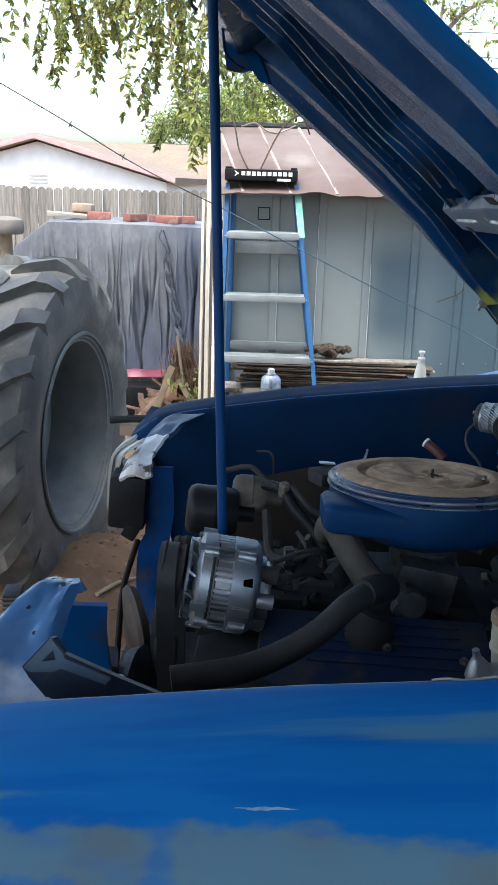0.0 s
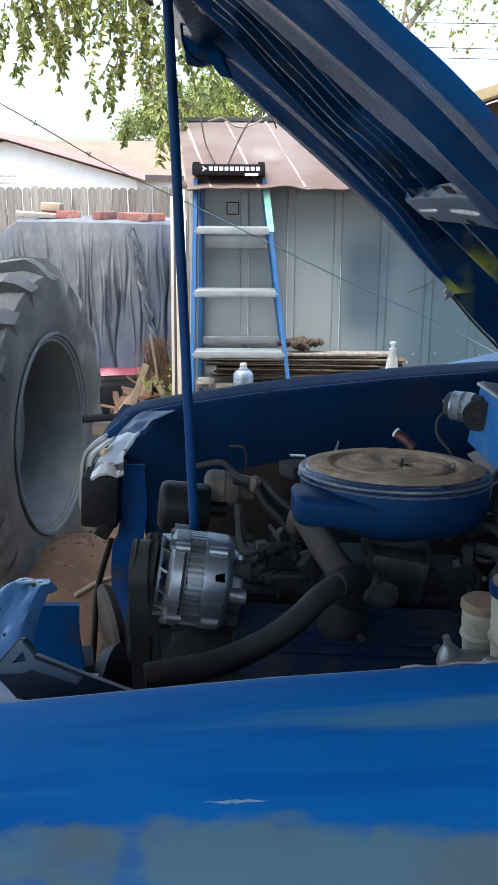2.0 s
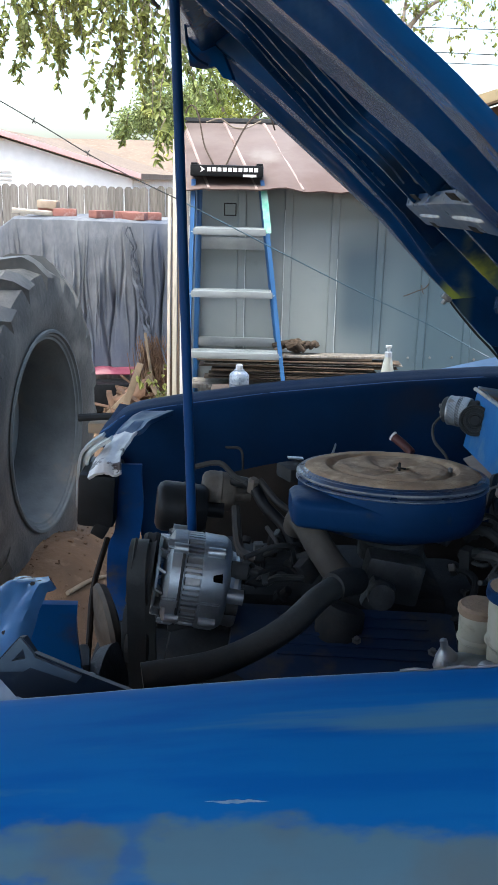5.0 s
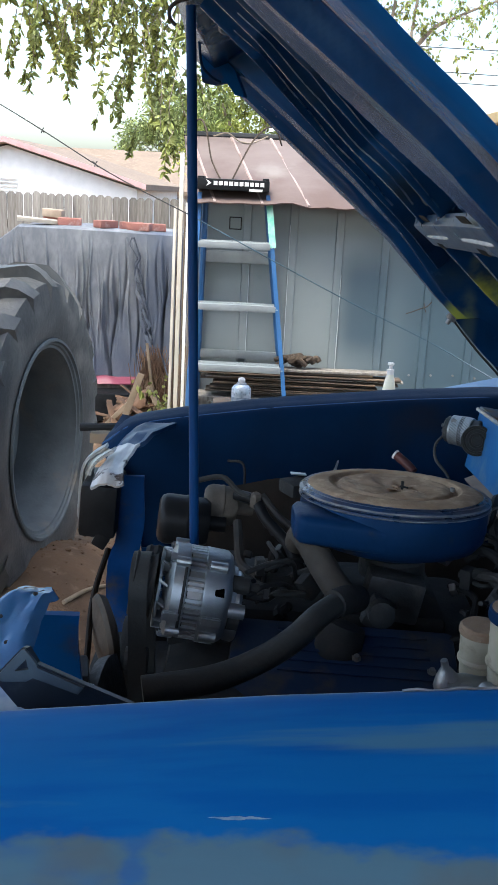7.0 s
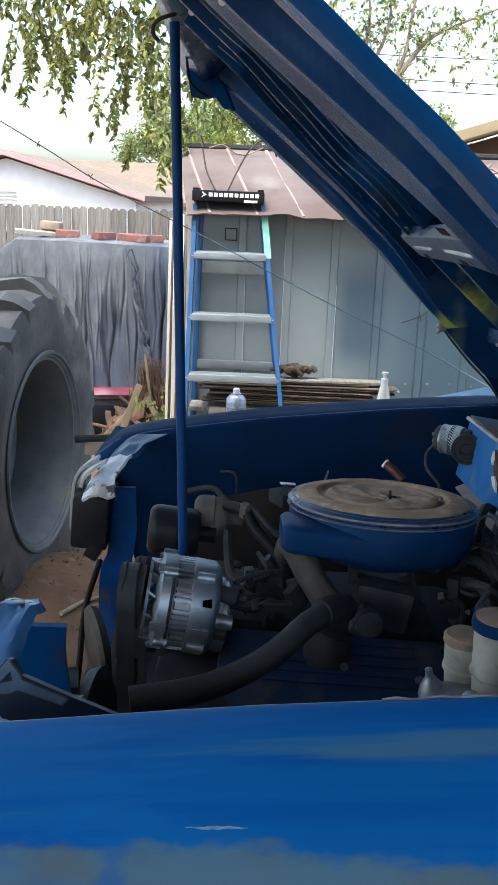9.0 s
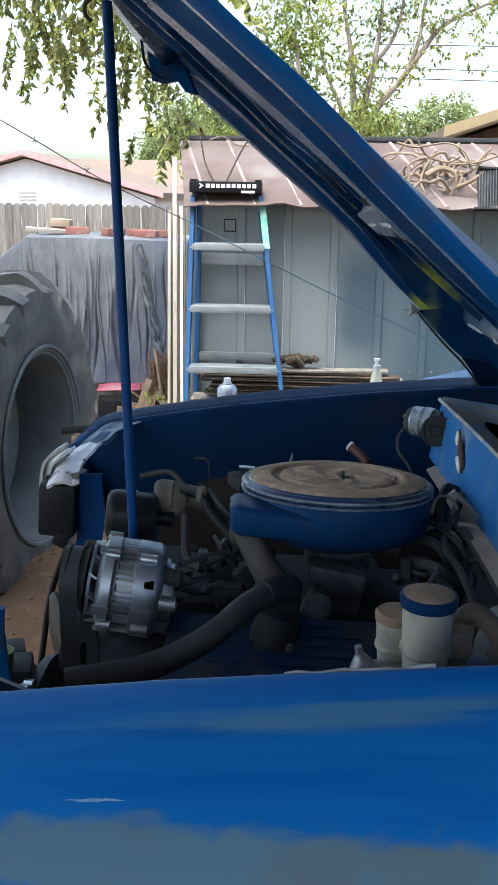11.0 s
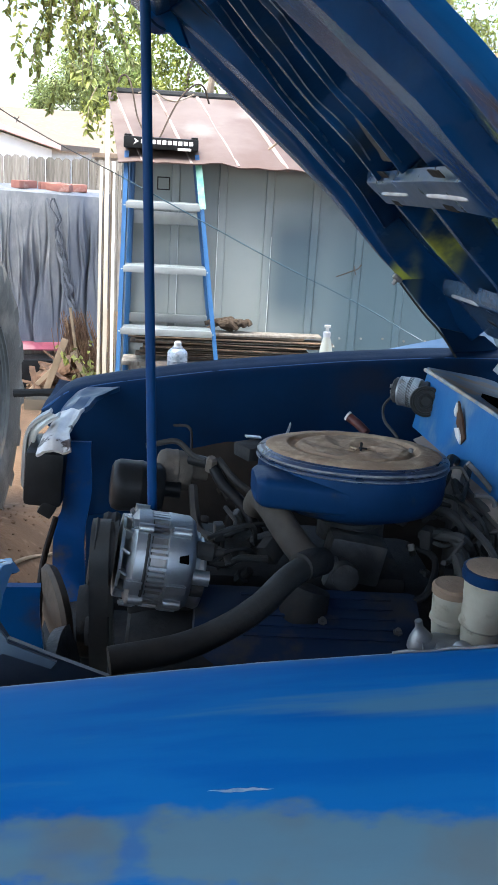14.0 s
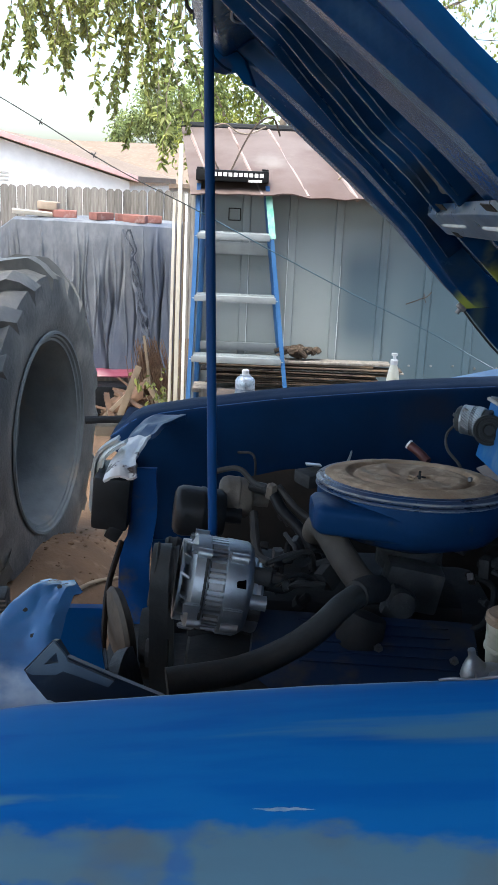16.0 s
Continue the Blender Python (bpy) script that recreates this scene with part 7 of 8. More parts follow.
def build_boards():
    rng = random.Random(5)
    # boards leaning on the shed corner
    M_AGED = mat("aged_white_board", (0.56, 0.52, 0.45), (0.44, 0.40, 0.34), 6.0, (0.26, 0.21, 0.16), 5.0, (0.55, 0.7), 0.8, 0.1, bump=0.2, stretch=(6, 6, 0.6))
    for x, w, h, lean, m, label in ((-0.356, 0.014, 1.62, 0.4, M_AGED, "aged white board leaning on the shed corner"), (-0.341, 0.008, 1.58, 0.5, M_DARKBARK, "thin dark strip leaning on the shed"),
                                    (-0.326, 0.020, 1.86, 0.1, M_AGED, "tall aged white board at the shed corner"), (-0.308, 0.009, 1.60, 0.3, M_PLANK, "brown batten leaning on the shed"),
                                    (-0.294, 0.015, 1.64, -0.1, M_WHITE, "pale painted board leaning on the shed corner"), (-0.278, 0.007, 1.60, 0.0, M_WEATHER, "grey batten leaning on the shed")):
        bm = B()
        box(bm, (x, 4.215 - 0.012 * rng.random(), h / 2), (w, 0.02, h), (-1.2, lean, 0), 0.002)
        solo("leaning_board", bm, m, label, "board", "leaning boards", loc=(x, 4.21, 0))
    # low stack of planks in front of the shed wall
    for k in range(17):
        bm = B()
        L = rng.uniform(0.62, 0.96)
        x, y, z = max(0.78 - L / 2 - rng.uniform(0.0, 0.20), L / 2 - 0.22), 4.165 + rng.uniform(-0.025, 0.03), 0.766 + 0.0082 * k
        box(bm, (x, y, z), (L, rng.uniform(0.05, 0.09), 0.006 if k < 15 else 0.011), (rng.uniform(-1, 1), rng.uniform(-0.5, 0.4), rng.uniform(-1.5, 1.5)), 0.0015)
        solo("stacked_plank", bm, (M_PLANK, M_WEATHER, M_DARKBARK, M_PLANK, M_PLANK)[k % 5], "weathered plank on the stack by the shed", "plank", "plank stack", loc=(x, y, z - 0.009))
    bm = B()
    box(bm, (0.28, 4.165, 0.747), (1.04, 0.16, 0.02), (0, 0, 0), 0.004)
    for x in (-0.18, 0.74):
        for y in (4.12, 4.21):
            box(bm, (x, y, 0.368), (0.05, 0.05, 0.738), (0, 0, 0), 0.004)
    solo("plank_rack", bm, M_WEATHER, "rough wooden trestle carrying planks", "trestle", loc=(0.28, 4.165, 0))
    bm = B()
    for k in range(26):
        p = Vector((0.25 + rng.uniform(-0.08, 0.10), 4.15 + rng.uniform(-0.03, 0.03), 0.920 + rng.uniform(0, 0.035)))
        tube(bm, [p, p + Vector((rng.uniform(-0.03, 0.03), rng.uniform(-0.02, 0.02), rng.uniform(-0.01, 0.02))), p + Vector((rng.uniform(-0.06, 0.06), 0, rng.uniform(-0.02, 0.015)))], rng.uniform(0.010, 0.018), 9, 4, 0.5)
    solo("bark_heap", bm, M_DARKBARK, "heap of dark bark on the planks", "bark", kind="stuff", loc=(0.25, 4.15, 0.905))


build_boards()

# bench behind the truck, with a spray can and a bottle
bench = thing("work_bench", (0.1, 2.7, 0), "rough plank bench standing beyond the truck", "bench")
for k, y in enumerate((2.46, 2.62, 2.78, 2.94)):
    bm = B()
    box(bm, ((0.20, 0.36, 0.36, 0.36)[k], y, 0.985), ((1.22, 0.88, 0.88, 0.88)[k], (0.05, 0.15, 0.15, 0.15)[k], 0.03), (0, 0, 0.3), 0.003)
    part("bench_plank", bm, M_STAKE if k == 0 else M_PLANK, bench)
for x in (-0.02, 0.7):
    for y in (2.5, 2.9):
        bm = B()
        box(bm, (x, y, 0.485), (0.07, 0.07, 0.97), (0, 0, 0), 0.004)
        part("bench_leg", bm, M_WEATHER, bench)
bm = B()
tube(bm, [(-0.44, 2.45, 1.012), (-0.36, 2.45, 1.018), (-0.28, 2.46, 1.016)], 0.012, 8, 4, 0.4)
solo("dark_strap", bm, M_BLACK, "dark strap lying on the bench end", "strap", loc=(-0.36, 2.45, 1.0))

can = thing("spray_can", (0.018, 2.87, 1.0), "white-and-steel spray can standing on the bench", "spray can")
bm = B()
lathe(bm, [(0, 0), (0.031, 0), (0.033, 0.003), (0.033, 0.062), (0.031, 0.066), (0.024, 0.074), (0.017, 0.078), (0.017, 0.082), (0, 0.082)], (0.018, 2.87, 1.0), (0, 0, 1), 28)
part("can_body", bm, mat("can_label", (0.66, 0.70, 0.74), (0.30, 0.36, 0.42), 40.0, rough=0.3, metal=0.3), can)
bm = B()
lathe(bm, [(0.012, 0.081), (0.012, 0.096), (0.008, 0.100), (0, 0.100)], (0.018, 2.87, 1.0), (0, 0, 1), 20)
part("can_cap", bm, M_WHITE, can, "white cap")
bm = B()
lathe(bm, [(0.0333, 0.012), (0.0336, 0.013), (0.0336, 0.036), (0.0333, 0.037)], (0.018, 2.87, 1.0), (0, 0, 1), 28)
part("can_band", bm, mat("can_band", (0.16, 0.20, 0.26), (0.35, 0.38, 0.42), 60.0, rough=0.35), can, "dark printed band")
bottle = thing("pump_bottle", (0.520, 2.93, 1.0), "white plastic bottle with pale yellow liquid on the bench", "bottle")
bm = B()
lathe(bm, [(0, 0), (0.024, 0), (0.025, 0.004), (0.022, 0.075), (0.016, 0.11), (0.011, 0.125), (0.011, 0.13), (0, 0.13)], (0.520, 2.93, 1.0), (0, 0, 1), 24)
part("bottle_body", bm, mat("yellowish_bottle", (0.78, 0.76, 0.62), (0.8, 0.78, 0.66), 8.0, rough=0.35), bottle)
bm = B()
lathe(bm, [(0.012, 0.126), (0.013, 0.142), (0.006, 0.145), (0.006, 0.156), (0.011, 0.158), (0.011, 0.165), (0, 0.166)], (0.520, 2.93, 1.0), (0, 0, 1), 20)
part("bottle_top", bm, M_WHITE, bottle, "white pump top")

# capped steel post beside the tractor wheel
post = thing("capped_post", (-1.095, 3.62, 0), "rusty steel post with a rounded tan cap", "post")
bm = B()
tube(bm, [(-1.095, 3.62, -0.02), (-1.095, 3.62, 1.49)], 0.024, 14, 0)
part("pipe", bm, M_STAKE, post)
bm = B()
lathe(bm, [(0.03, -0.03), (0.066, -0.028), (0.072, -0.020), (0.072, 0.012), (0.066, 0.028), (0.045, 0.038), (0, 0.042)], (-1.095, 3.62, 1.495), (0, 0, 1), 24)
part("cap", bm, mat("tan_cap", (0.19, 0.175, 0.155), None, 9.0, rough=0.7), post, "weathered tan cap")

# dead branches and an old vent panel lying on the shed roof
def roof_z(y):
    return EAVE_Z + (RIDGE_Z - EAVE_Z) * (y - 4.13) / (RIDGE_Y - 4.13)


rng = random.Random(17)
for k in range(20):
    x, y = 0.92 + rng.uniform(-0.16, 0.2), 4.32 + rng.uniform(-0.1, 0.22)
    pts = [(x, y, roof_z(y) + 0.012)]
    a = rng.uniform(0, 6.28)
    for i in range(5):
        a += rng.uniform(-0.9, 0.9)
        x, y = x + 0.075 * math.cos(a), y + 0.045 * math.sin(a)
        pts.append((x, y, roof_z(y) + 0.02 + rng.uniform(0, 0.12) * math.sin(math.pi * (i + 1) / 5)))
    bm = B()
    r = rng.uniform(0.004, 0.011)
    tube(bm, pts, (r, r * 0.5), 7, 5, 0.3)
    solo("dead_branch", bm, M_STAKE if k % 2 else M_BARK, "bare twisted branch lying on the shed roof", "branch", "branches on the roof", loc=pts[0])
# larger pale limbs over the heap
for r, pts in ((0.013, ((0.828, 1.793), (0.901, 1.827), (0.959, 1.807), (0.969, 1.765), (0.948, 1.692))), (0.006, ((0.691, 1.935), (0.779, 1.917), (0.917, 1.938), (0.988, 1.906), (1.039, 1.824))),
               (0.006, ((0.772, 1.956), (0.833, 1.881), (0.930, 1.855), (0.981, 1.878))), (0.010, ((0.920, 1.722), (1.023, 1.765), (1.082, 1.807), (1.123, 1.833))),
               (0.007, ((1.122, 1.918), (1.065, 1.859), (1.051, 1.811))), (0.007, ((1.260, 1.955), (1.171, 1.892), (1.044, 1.851), (0.931, 1.844)))):
    bm = B()
    tube(bm, [(x, 4.27 + 0.03 * math.sin(x * 23), z) for x, z in pts], (r, r * 0.6), 8, 6, 0.25)
    solo("dead_limb", bm, M_STAKE, "pale crooked limb lying over the roof heap", "branch", "branches on the roof", loc=(pts[0][0], 4.27, pts[0][1]))
vent = thing("vent_panel", (1.18, 4.21, roof_z(4.21)), "dark slatted vent panel lying on the shed roof", "vent")
for k in range(26):
    bm = B()
    box(bm, (1.065 + 0.0125 * k, 4.205, 1.738 + 0.0005 * k), (0.006, 0.012, 0.225), (-38, 9, 4), 0.001)
    part("slat", bm, M_GREASE, vent)
bm = B()
box(bm, (1.225, 4.222, 1.735), (0.34, 0.006, 0.235), (-38, 4, 4), 0.002)
part("backing", bm, M_BLACK, vent)
for y, z, dx in ((4.138, 1.648, -0.012), (4.276, 1.826, 0.022)):
    bm = B()
    box(bm, (1.225 + dx, y, z), (0.36, 0.014, 0.012), (-38, 1, 4), 0.002)
    part("rail", bm, M_BLACK, vent)

# two wire loops standing up behind the ladder
for pts in ([(-0.159, 4.40, 1.758), (-0.190, 4.44, 1.81), (-0.212, 4.48, 1.86), (-0.239, 4.52, 1.978), (-0.266, 4.55, 2.028), (-0.291, 4.55, 2.023), (-0.305, 4.55, 1.994)], [(-0.099, 4.40, 1.756), (-0.043, 4.48, 1.881), (0.003, 4.52, 1.959), (0.061, 4.55, 2.008), (0.101, 4.58, 2.0), (0.13, 4.62, 1.93)], [(-0.227, 4.9, 1.975), (-0.153, 4.9, 1.993), (-0.088, 4.9, 1.955), (-0.02, 4.88, 1.950), (0.06, 4.88, 1.985)]):
    bm = B()
    tube(bm, pts, 0.0042, 6, 6)
    solo("wire_loop", bm, M_DARKBARK if pts[0][1] < 4.6 else M_BARK, "bent brown wire standing on the shed roof", "wire", "wires on the roof", loc=pts[0])

# cable across the yard, power lines
bm = B()
pts = [(-2.2, 4.6, 2.55), (-1.040, 4.0, 1.985), (-0.62, 4.0, 1.752), (-0.256, 4.0, 1.586), (0.415, 4.0, 1.268), (1.003, 4.0, 1.002), (1.5, 3.6, 0.7), (1.9, 3.4, 0.02)]
cable = thing("slack_cable", (1.9, 3.4, 0), "thin cable slung across the yard, dark and then teal", "cable")
tube(bm, pts[:4], 0.0026, 6, 8)
part("bare_wire", bm, M_WIRE, cable, "dark barbed end of the cable")
bm = B()
tube(bm, pts[3:], 0.0027, 6, 8)
part("coated_wire", bm, mat("teal_coating", (0.018, 0.062, 0.095), (0.015, 0.05, 0.075), 30.0, rough=0.5), cable, "teal coated length")
for k, t in enumerate((0.3, 0.85)):
    bm = B()
    q = Vector(pts[1]).lerp(Vector(pts[2]), t)
    tube(bm, [q + Vector((-0.012, 0, 0.010)), q, q + Vector((0.010, 0, -0.012))], 0.0022, 5, 2)
    tube(bm, [q + Vector((-0.004, 0, -0.012)), q, q + Vector((0.008, 0, 0.012))], 0.0022, 5, 2)
    part("barb", bm, M_WIRE, cable)
for za, zb in ((5.49, 5.42), (4.90, 5.02), (4.66, 4.75)):
    bm = B()
    tube(bm, [(2.2, 25, zb), (5.65, 25, za), (40, 25, za - 0.6)], 0.012, 5, 4)
    solo("power_line", bm, M_WIRE, "thin dark overhead power line", "power line", "power lines", loc=(0, 25, za))

# bent wire hooked on the shed wall
bm = B()
tube(bm, [(0.765, 4.272, 1.172), (0.80, 4.268, 1.186), (0.832, 4.262, 1.201), (0.862, 4.262, 1.213), (0.882, 4.264, 1.236)], 0.0028, 6, 5)
tube(bm, [(0.846, 4.262, 1.228), (0.850, 4.258, 1.205), (0.858, 4.260, 1.186)], 0.0022, 6, 4)
solo("hooked_wire", bm, M_DARKBARK, "short bent wire hooked on the shed wall", "wire", loc=(0.83, 4.265, 1.2))

# twig and clods on the dirt beside the tyre
bm = B()
tube(bm, [(-0.60, 2.93, ground_z(-0.60, 2.93) + 0.010), (-0.53, 3.08, ground_z(-0.53, 3.08) + 0.012), (-0.45, 3.28, ground_z(-0.45, 3.28) + 0.012)], (0.009, 0.006), 8, 5)
solo("dry_stick", bm, M_STAKE, "pale dry stick lying on the dirt", "stick", loc=(-0.53, 3.08, ground_z(-0.53, 3.08)))
bm = B()
rng = random.Random(77)
for k in range(420):
    x, y = rng.uniform(-1.0, -0.15), rng.uniform(2.3, 4.0)
    r = rng.uniform(0.002, 0.007) * (1.8 if k % 15 == 0 else 1)
    m = Matrix.Translation((x, y, ground_z(x, y) + r * 0.3)) @ Matrix.Diagonal((r * rng.uniform(0.8, 1.6), r, r * 0.7, 1))
    bmesh.ops.create_icosphere(bm, subdivisions=1, radius=1, matrix=m)
solo("dirt_clods", bm, M_DIRT, "loose clods and pebbles on the dirt", "clods", kind="stuff", loc=(-0.5, 3.0, 0))

# ---- trees ----
def leaf(bm, p, d, up, L, W):
    """One pointed leaf of two folded halves, hanging along d."""
    d = d.normalized()
    s = d.cross(up)
    if s.length < 1e-3:
        s = Vector((1, 0, 0))
    s.normalize()
    n = s.cross(d) * 0.25 * W
    a, b = bm.verts.new(p), bm.verts.new(p + d * L)
    m = bm.verts.new(p + d * L * 0.45 - n)
    l, r = bm.verts.new(p + d * L * 0.24 + s * W * 0.44 + n), bm.verts.new(p + d * L * 0.24 - s * W * 0.44 + n)
    l2, r2 = bm.verts.new(p + d * L * 0.62 + s * W * 0.38 + n), bm.verts.new(p + d * L * 0.62 - s * W * 0.38 + n)
    bm.faces.new((a, l, l2, m)), bm.faces.new((l2, b, m)), bm.faces.new((a, m, r2, r)), bm.faces.new((m, b, r2))


def rvec(rng, s=1.0):
    return Vector((rng.uniform(-1, 1), rng.uniform(-1, 1), rng.uniform(-1, 1))) * s


def sprig(bm_leaf, bm_wood, rng, p, d, length, n, L, droop, wood=0.004):
    """A twig that bends down with leaves along it."""
    pts = [p]
    v = d.normalized()
    for k in range(6):
        v = (v + Vector((0, 0, -droop)) + rvec(rng, 0.18)).normalized()
        pts.append(pts[-1] + v * length / 6)
    tube(bm_wood, pts, (wood, wood * 0.4), 4, 1)
    for k in range(n):
        t = rng.uniform(0.1, 1.0) * 5.99
        i = int(t)
        q = pts[i].lerp(pts[i + 1], t - i)
        ld = (rvec(rng) + Vector((0, 0, -0.9))).normalized()
        leaf(bm_leaf, q, ld, rvec(rng), L * rng.uniform(0.5, 1.3), L * rng.uniform(0.34, 0.66))


def build_hanging_tree():
    rng = random.Random(31)
    t = thing("overhanging_tree", (-3.6, 6.2, 0), "broad tree with drooping green leafy branches", "tree")
    bw, bl = B(), B()
    bt = B()
    tube(bt, [(-3.6, 6.2, -0.05), (-3.5, 6.15, 1.2), (-3.3, 6.1, 2.4), (-2.9, 6.0, 3.4)], (0.19, 0.11), 12, 6, 0.15)
    part("trunk", bt, M_BARK, t)
    limbs = [[(-3.3, 6.1, 2.4), (-2.4, 5.8, 3.2), (-1.5, 5.5, 3.35), (-0.7, 5.3, 3.1), (-0.25, 5.2, 2.75)],
             [(-2.9, 6.0, 3.4), (-2.0, 5.7, 3.9), (-1.0, 5.4, 3.8), (-0.3, 5.3, 3.4)],
             [(-3.3, 6.1, 2.5), (-2.6, 5.5, 3.0), (-1.7, 5.2, 3.1), (-1.15, 5.1, 2.85)],
             [(-2.9, 6.0, 3.4), (-3.4, 6.4, 4.2), (-3.9, 6.5, 4.7)],
             [(-3.3, 6.1, 2.6), (-3.9, 5.6, 3.4), (-4.6, 5.3, 3.7)],
             [(-2.9, 6.0, 3.4), (-2.6, 6.6, 4.2), (-2.0, 7.1, 4.6)]]
    for lb in limbs:
        tube(bw, lb, (0.06, 0.015), 7, 6, 0.1)
        path = smooth_path(lb, 10)
        for k, p in enumerate(path):
            if k < 6:
                continue
            for _ in range(3):
                sprig(bl, bw, rng, p + rvec(rng, 0.06), rvec(rng) + Vector((0, -0.1, 0.2)), rng.uniform(0.35, 0.75), 28, 0.060, 0.28)
    # drooping sprays that hang into view: (x, y, top, length)
    for x, y, zt, ln, n in HANGERS:
        for _ in range(n):
            p = Vector((x + rng.uniform(-0.10, 0.10), y + rng.uniform(-0.2, 0.2), zt + rng.uniform(-0.08, 0.12)))
            sprig(bl, bw, rng, p, rvec(rng, 0.5) + Vector((0, 0, -0.5)), ln * rng.uniform(0.6, 1.2), 38, 0.044, 0.28, 0.003)
    tagged(part("branchwork", bw, M_BARK, t), kind="stuff")
    part("crown", bl, M_LEAF, t, "hanging green leaves, some yellowing")


HANGERS = [(-1.28, 5.2, 2.62, 0.30, 5), (-1.18, 5.2, 2.70, 0.40, 7), (-1.12, 5.2, 2.52, 0.32, 6), (-1.02, 5.2, 2.60, 0.36, 7), (-0.86, 5.2, 2.75, 0.40, 7), (-0.72, 5.2, 2.70, 0.45, 8), (-0.62, 5.2, 2.55, 0.55, 9),
           (-0.50, 5.2, 2.6, 0.5, 8), (-0.42, 5.15, 2.35, 0.45, 7), (-0.66, 5.2, 2.35, 0.40, 5), (-0.40, 5.0, 2.05, 0.25, 3), (-0.60, 5.2, 2.0, 0.18, 2), (-0.92, 5.2, 2.8, 0.3, 6)]
build_hanging_tree()


def cloud_tree(name, label, loc, trunk_h, blobs, n, L, leafm, seed, r0=0.12):
    """A tree whose crown is many separate leaves gathered in uneven tufts."""
    rng = random.Random(seed)
    t = thing(name, loc, label, "tree")
    x, y, _ = loc
    bt = B()
    tube(bt, [(x, y, -0.05), (x + 0.05, y, trunk_h * 0.5), (x - 0.03, y, trunk_h)], (r0, r0 * 0.6), 10, 5, 0.15)
    bl, bw = B(), B()
    for bx_, by_, bz_, br in blobs:
        c = Vector((x + bx_, y + by_, bz_))
        tube(bw, [(x, y, trunk_h * 0.8), Vector((x, y, trunk_h)).lerp(c, 0.5) + rvec(rng, 0.15), c], (r0 * 0.45, 0.012), 6, 4, 0.1)
        for k in range(int(n * br)):
            q = c + rvec(rng).normalized() * br * (rng.random() ** 0.45)
            if noise.noise(q * 1.7) < -0.12:
                continue
            for _ in range(4):
                leaf(bl, q + rvec(rng, L), (rvec(rng) + Vector((0, 0, -0.5))), rvec(rng), L * rng.uniform(0.6, 1.3), L * rng.uniform(0.3, 0.55))
    part("trunk", bt, M_BARK, t)
    tagged(part("branchwork", bw, M_BARK, t), kind="stuff")
    part("crown", bl, leafm, t)


cloud_tree("garden_tree", "leafy green tree beyond the shed", (0.1, 9.0, 0), 1.6, [(-0.5, 0, 2.5, 0.5), (0.0, 0.2, 2.7, 0.55), (0.5, 0, 2.55, 0.5), (0.1, 0, 3.2, 0.5), (-0.7, 0.3, 2.15, 0.4), (0.8, 0, 2.2, 0.4)], 620, 0.062, M_LEAF_Y, 1)
cloud_tree("far_tree", "hazy green tree far behind the houses", (-4.2, 38.0, 0), 2.6, [(-0.9, 0, 3.5, 1.0), (0.2, 0, 4.4, 1.2), (1.1, 0, 3.6, 1.1), (1.9, 0, 4.6, 1.1)], 900, 0.17, M_LEAF_F, 2)
cloud_tree("far_tree", "round green tree far behind the shed", (3.9, 26.0, 0), 2.0, [(-0.8, 0, 3.2, 0.9), (0.4, 0, 3.5, 1.0), (1.2, 0, 2.9, 0.9), (-1.6, 0, 2.7, 0.8)], 700, 0.16, M_LEAF_F, 3)

cloud_tree("garden_tree", "bright yellow-green tree behind the brown house", (4.3, 13.2, 0), 2.3, [(-0.75, 0, 3.75, 0.42), (0.0, 0, 3.85, 0.5), (0.7, 0, 4.1, 0.5), (-0.3, 0, 3.45, 0.36), (0.45, 0, 3.5, 0.36), (0.1, 0, 4.4, 0.5)], 520, 0.065, M_LEAF_Y, 6, 0.08)


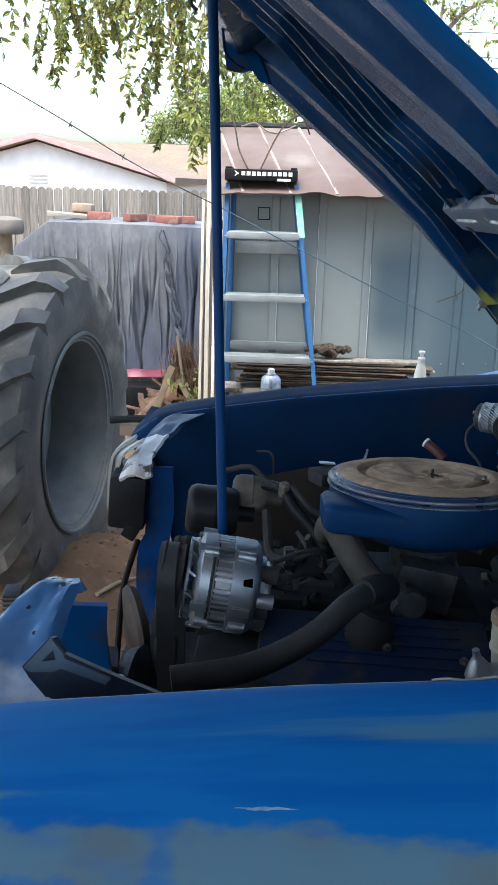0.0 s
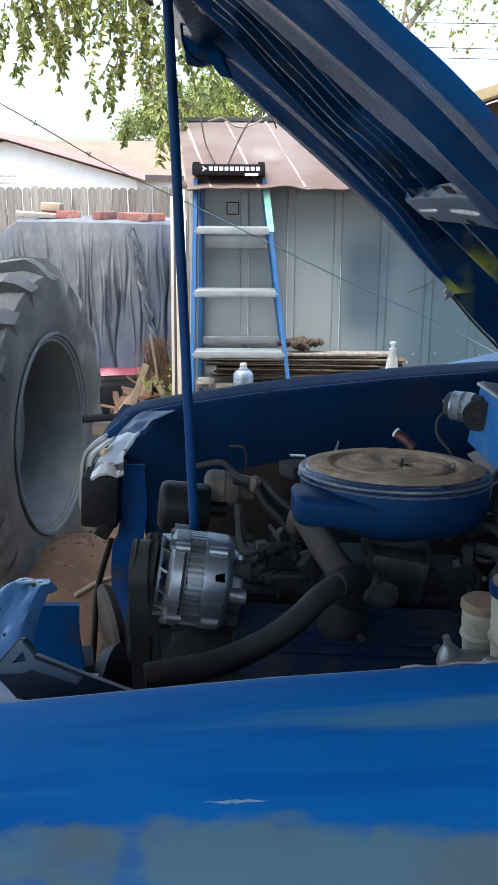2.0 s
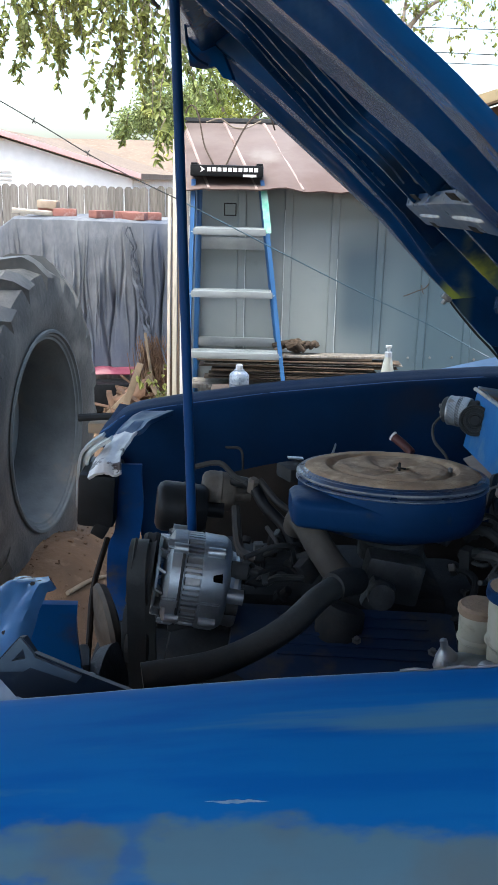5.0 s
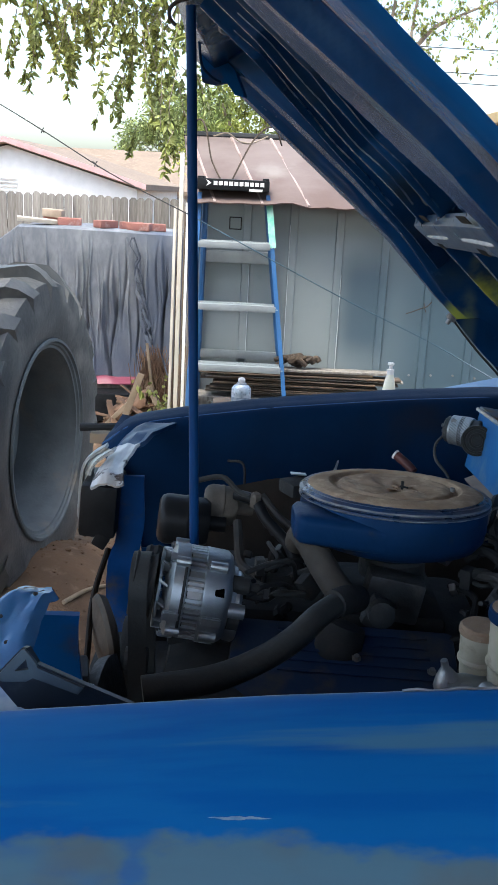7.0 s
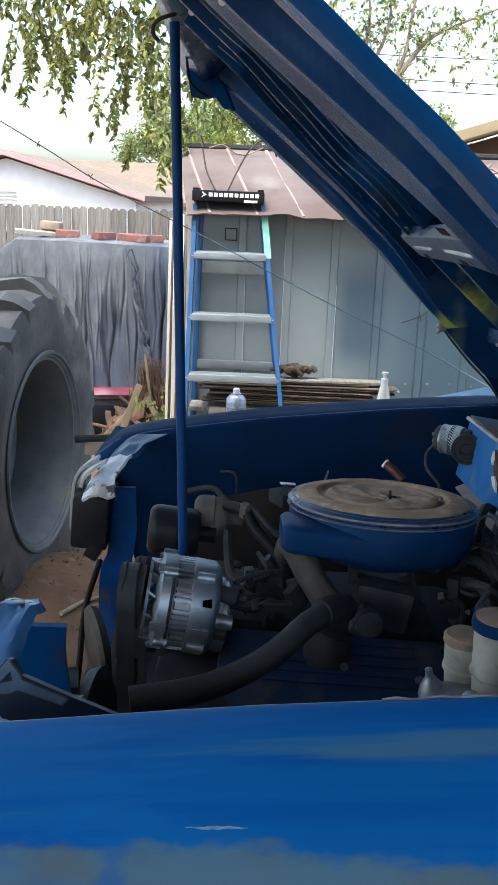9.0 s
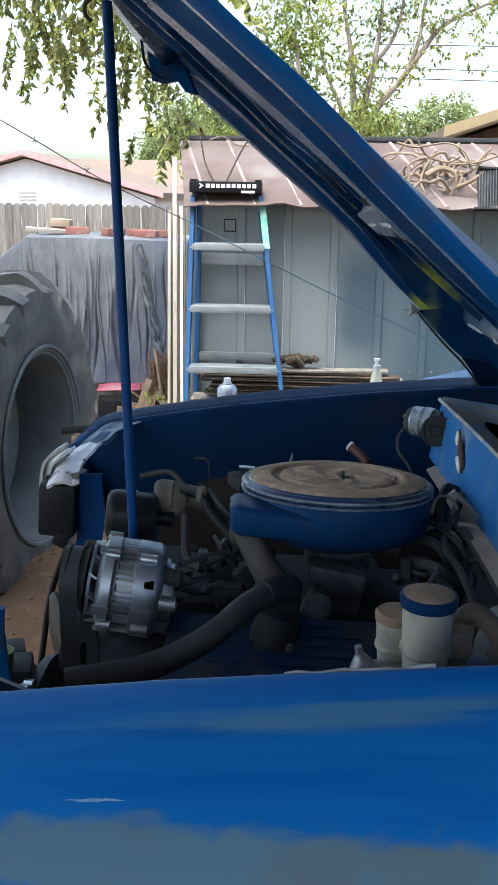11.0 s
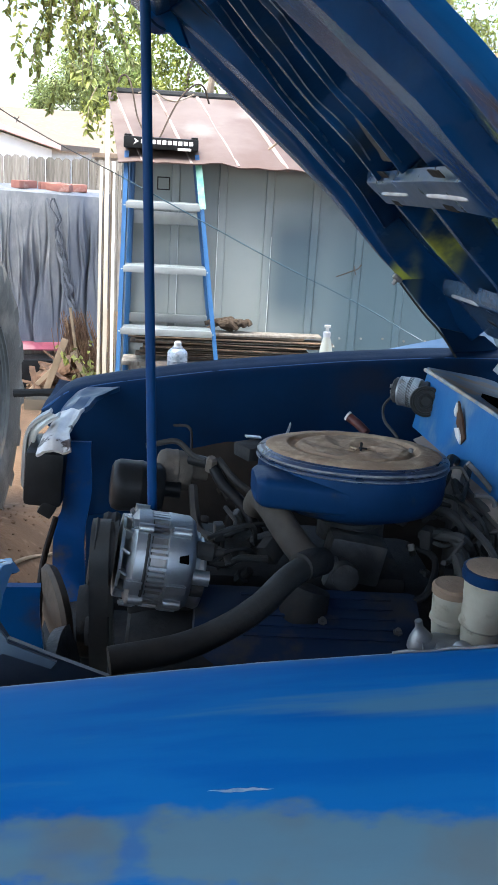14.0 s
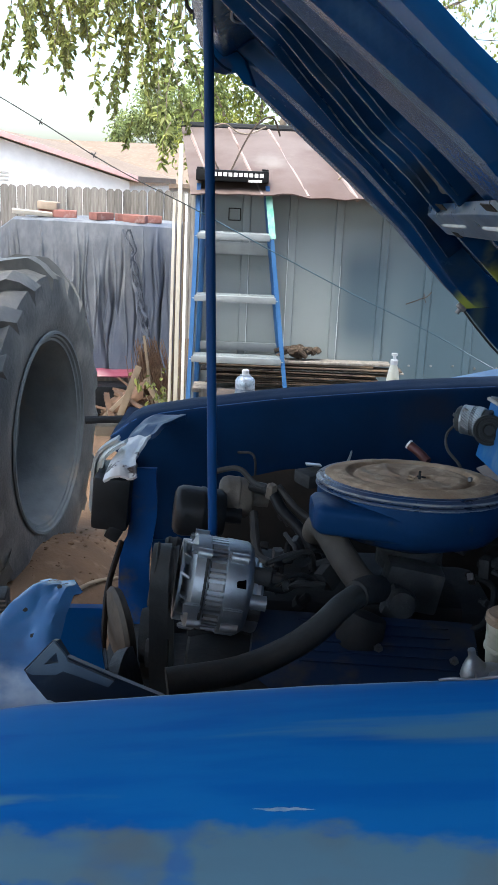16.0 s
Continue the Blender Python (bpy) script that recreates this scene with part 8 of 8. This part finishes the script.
def build_yard_tree():
    """Sparse many-stemmed tree behind the shed, bare pale limbs with thin foliage."""
    rng = random.Random(77)
    x, y = 1.1, 12.0
    t = thing("yard_tree", (x, y, 0), "sparse tree with pale bare limbs and thin yellow-green leaves", "tree")
    bt = B()
    tube(bt, [(x, y, -0.05), (x + 0.03, y, 1.2), (x, y, 2.45)], (0.13, 0.09), 10, 5, 0.12)
    part("trunk", bt, M_BARK, t)
    bw, bl = B(), B()
    limbs = [[(1.08, 12, 2.4), (1.25, 12, 2.8), (1.58, 12, 3.2), (1.95, 12, 3.7), (2.3, 12, 3.9), (2.9, 12, 4.15)],
             [(1.58, 12, 3.2), (1.72, 12, 3.6), (1.78, 12, 4.1), (1.9, 12, 4.6)],
             [(1.08, 12, 2.4), (1.10, 12, 2.9), (1.18, 12, 3.3), (1.25, 12, 3.9), (1.2, 12, 4.5)],
             [(1.05, 12, 2.4), (0.95, 12, 2.9), (0.9, 12, 3.4), (0.78, 12, 4.0), (0.7, 12, 4.6)],
             [(1.05, 12, 2.4), (0.85, 12, 2.7), (0.60, 12, 3.2), (0.45, 12, 3.7), (0.2, 12, 4.2)],
             [(1.0, 12, 2.4), (0.5, 12.2, 2.6), (0.2, 12.2, 3.2), (0.05, 12.2, 4.1)],
             [(1.18, 12, 3.3), (1.4, 12, 3.6), (1.5, 12, 4.0), (1.45, 12, 4.4)]]
    for k, lb in enumerate(limbs):
        tube(bw, lb, (0.055 if k in (0, 2, 3) else 0.03, 0.01), 7, 6, 0.15)
        path = smooth_path(lb, 8)
        for i, p in enumerate(path):
            if i < 9:
                continue
            for _ in range(2):
                sprig(bl, bw, rng, p, rvec(rng) + Vector((0, -0.1, 0.3)), rng.uniform(0.25, 0.5), 9 if p.z > 3.0 else 4, 0.062, 0.15, 0.005)
    # a thinner neighbour to the right, seen as a light screen of leaves
    for i in range(55):
        p = Vector((2.4 + rng.uniform(-0.2, 1.6), 12.6 + rng.uniform(-0.3, 0.3), rng.uniform(3.2, 4.6)))
        sprig(bl, bw, rng, p, rvec(rng), rng.uniform(0.25, 0.45), 9, 0.06, 0.1, 0.004)
    tagged(part("branchwork", bw, M_BARK, t), kind="stuff")
    part("crown", bl, M_LEAF_Y, t, "thin yellow-green foliage")


build_yard_tree()


# a small weed growing beside the scrap wood
rng = random.Random(44)
weed = thing("weed", (-0.50, 6.0, 0), "small green weed growing by the scrap wood", "plant")
bw, bl = B(), B()
for k in range(16):
    sprig(bl, bw, rng, Vector((-0.50 + rng.uniform(-0.07, 0.07), 6.0 + rng.uniform(-0.05, 0.05), 0.02)), rvec(rng, 0.35) + Vector((0, 0, 1)), rng.uniform(0.25, 0.55), 16, 0.05, 0.05, 0.003)
tagged(part("stem", bw, M_BARK, weed), kind="stuff")
part("foliage", bl, M_LEAF, weed)
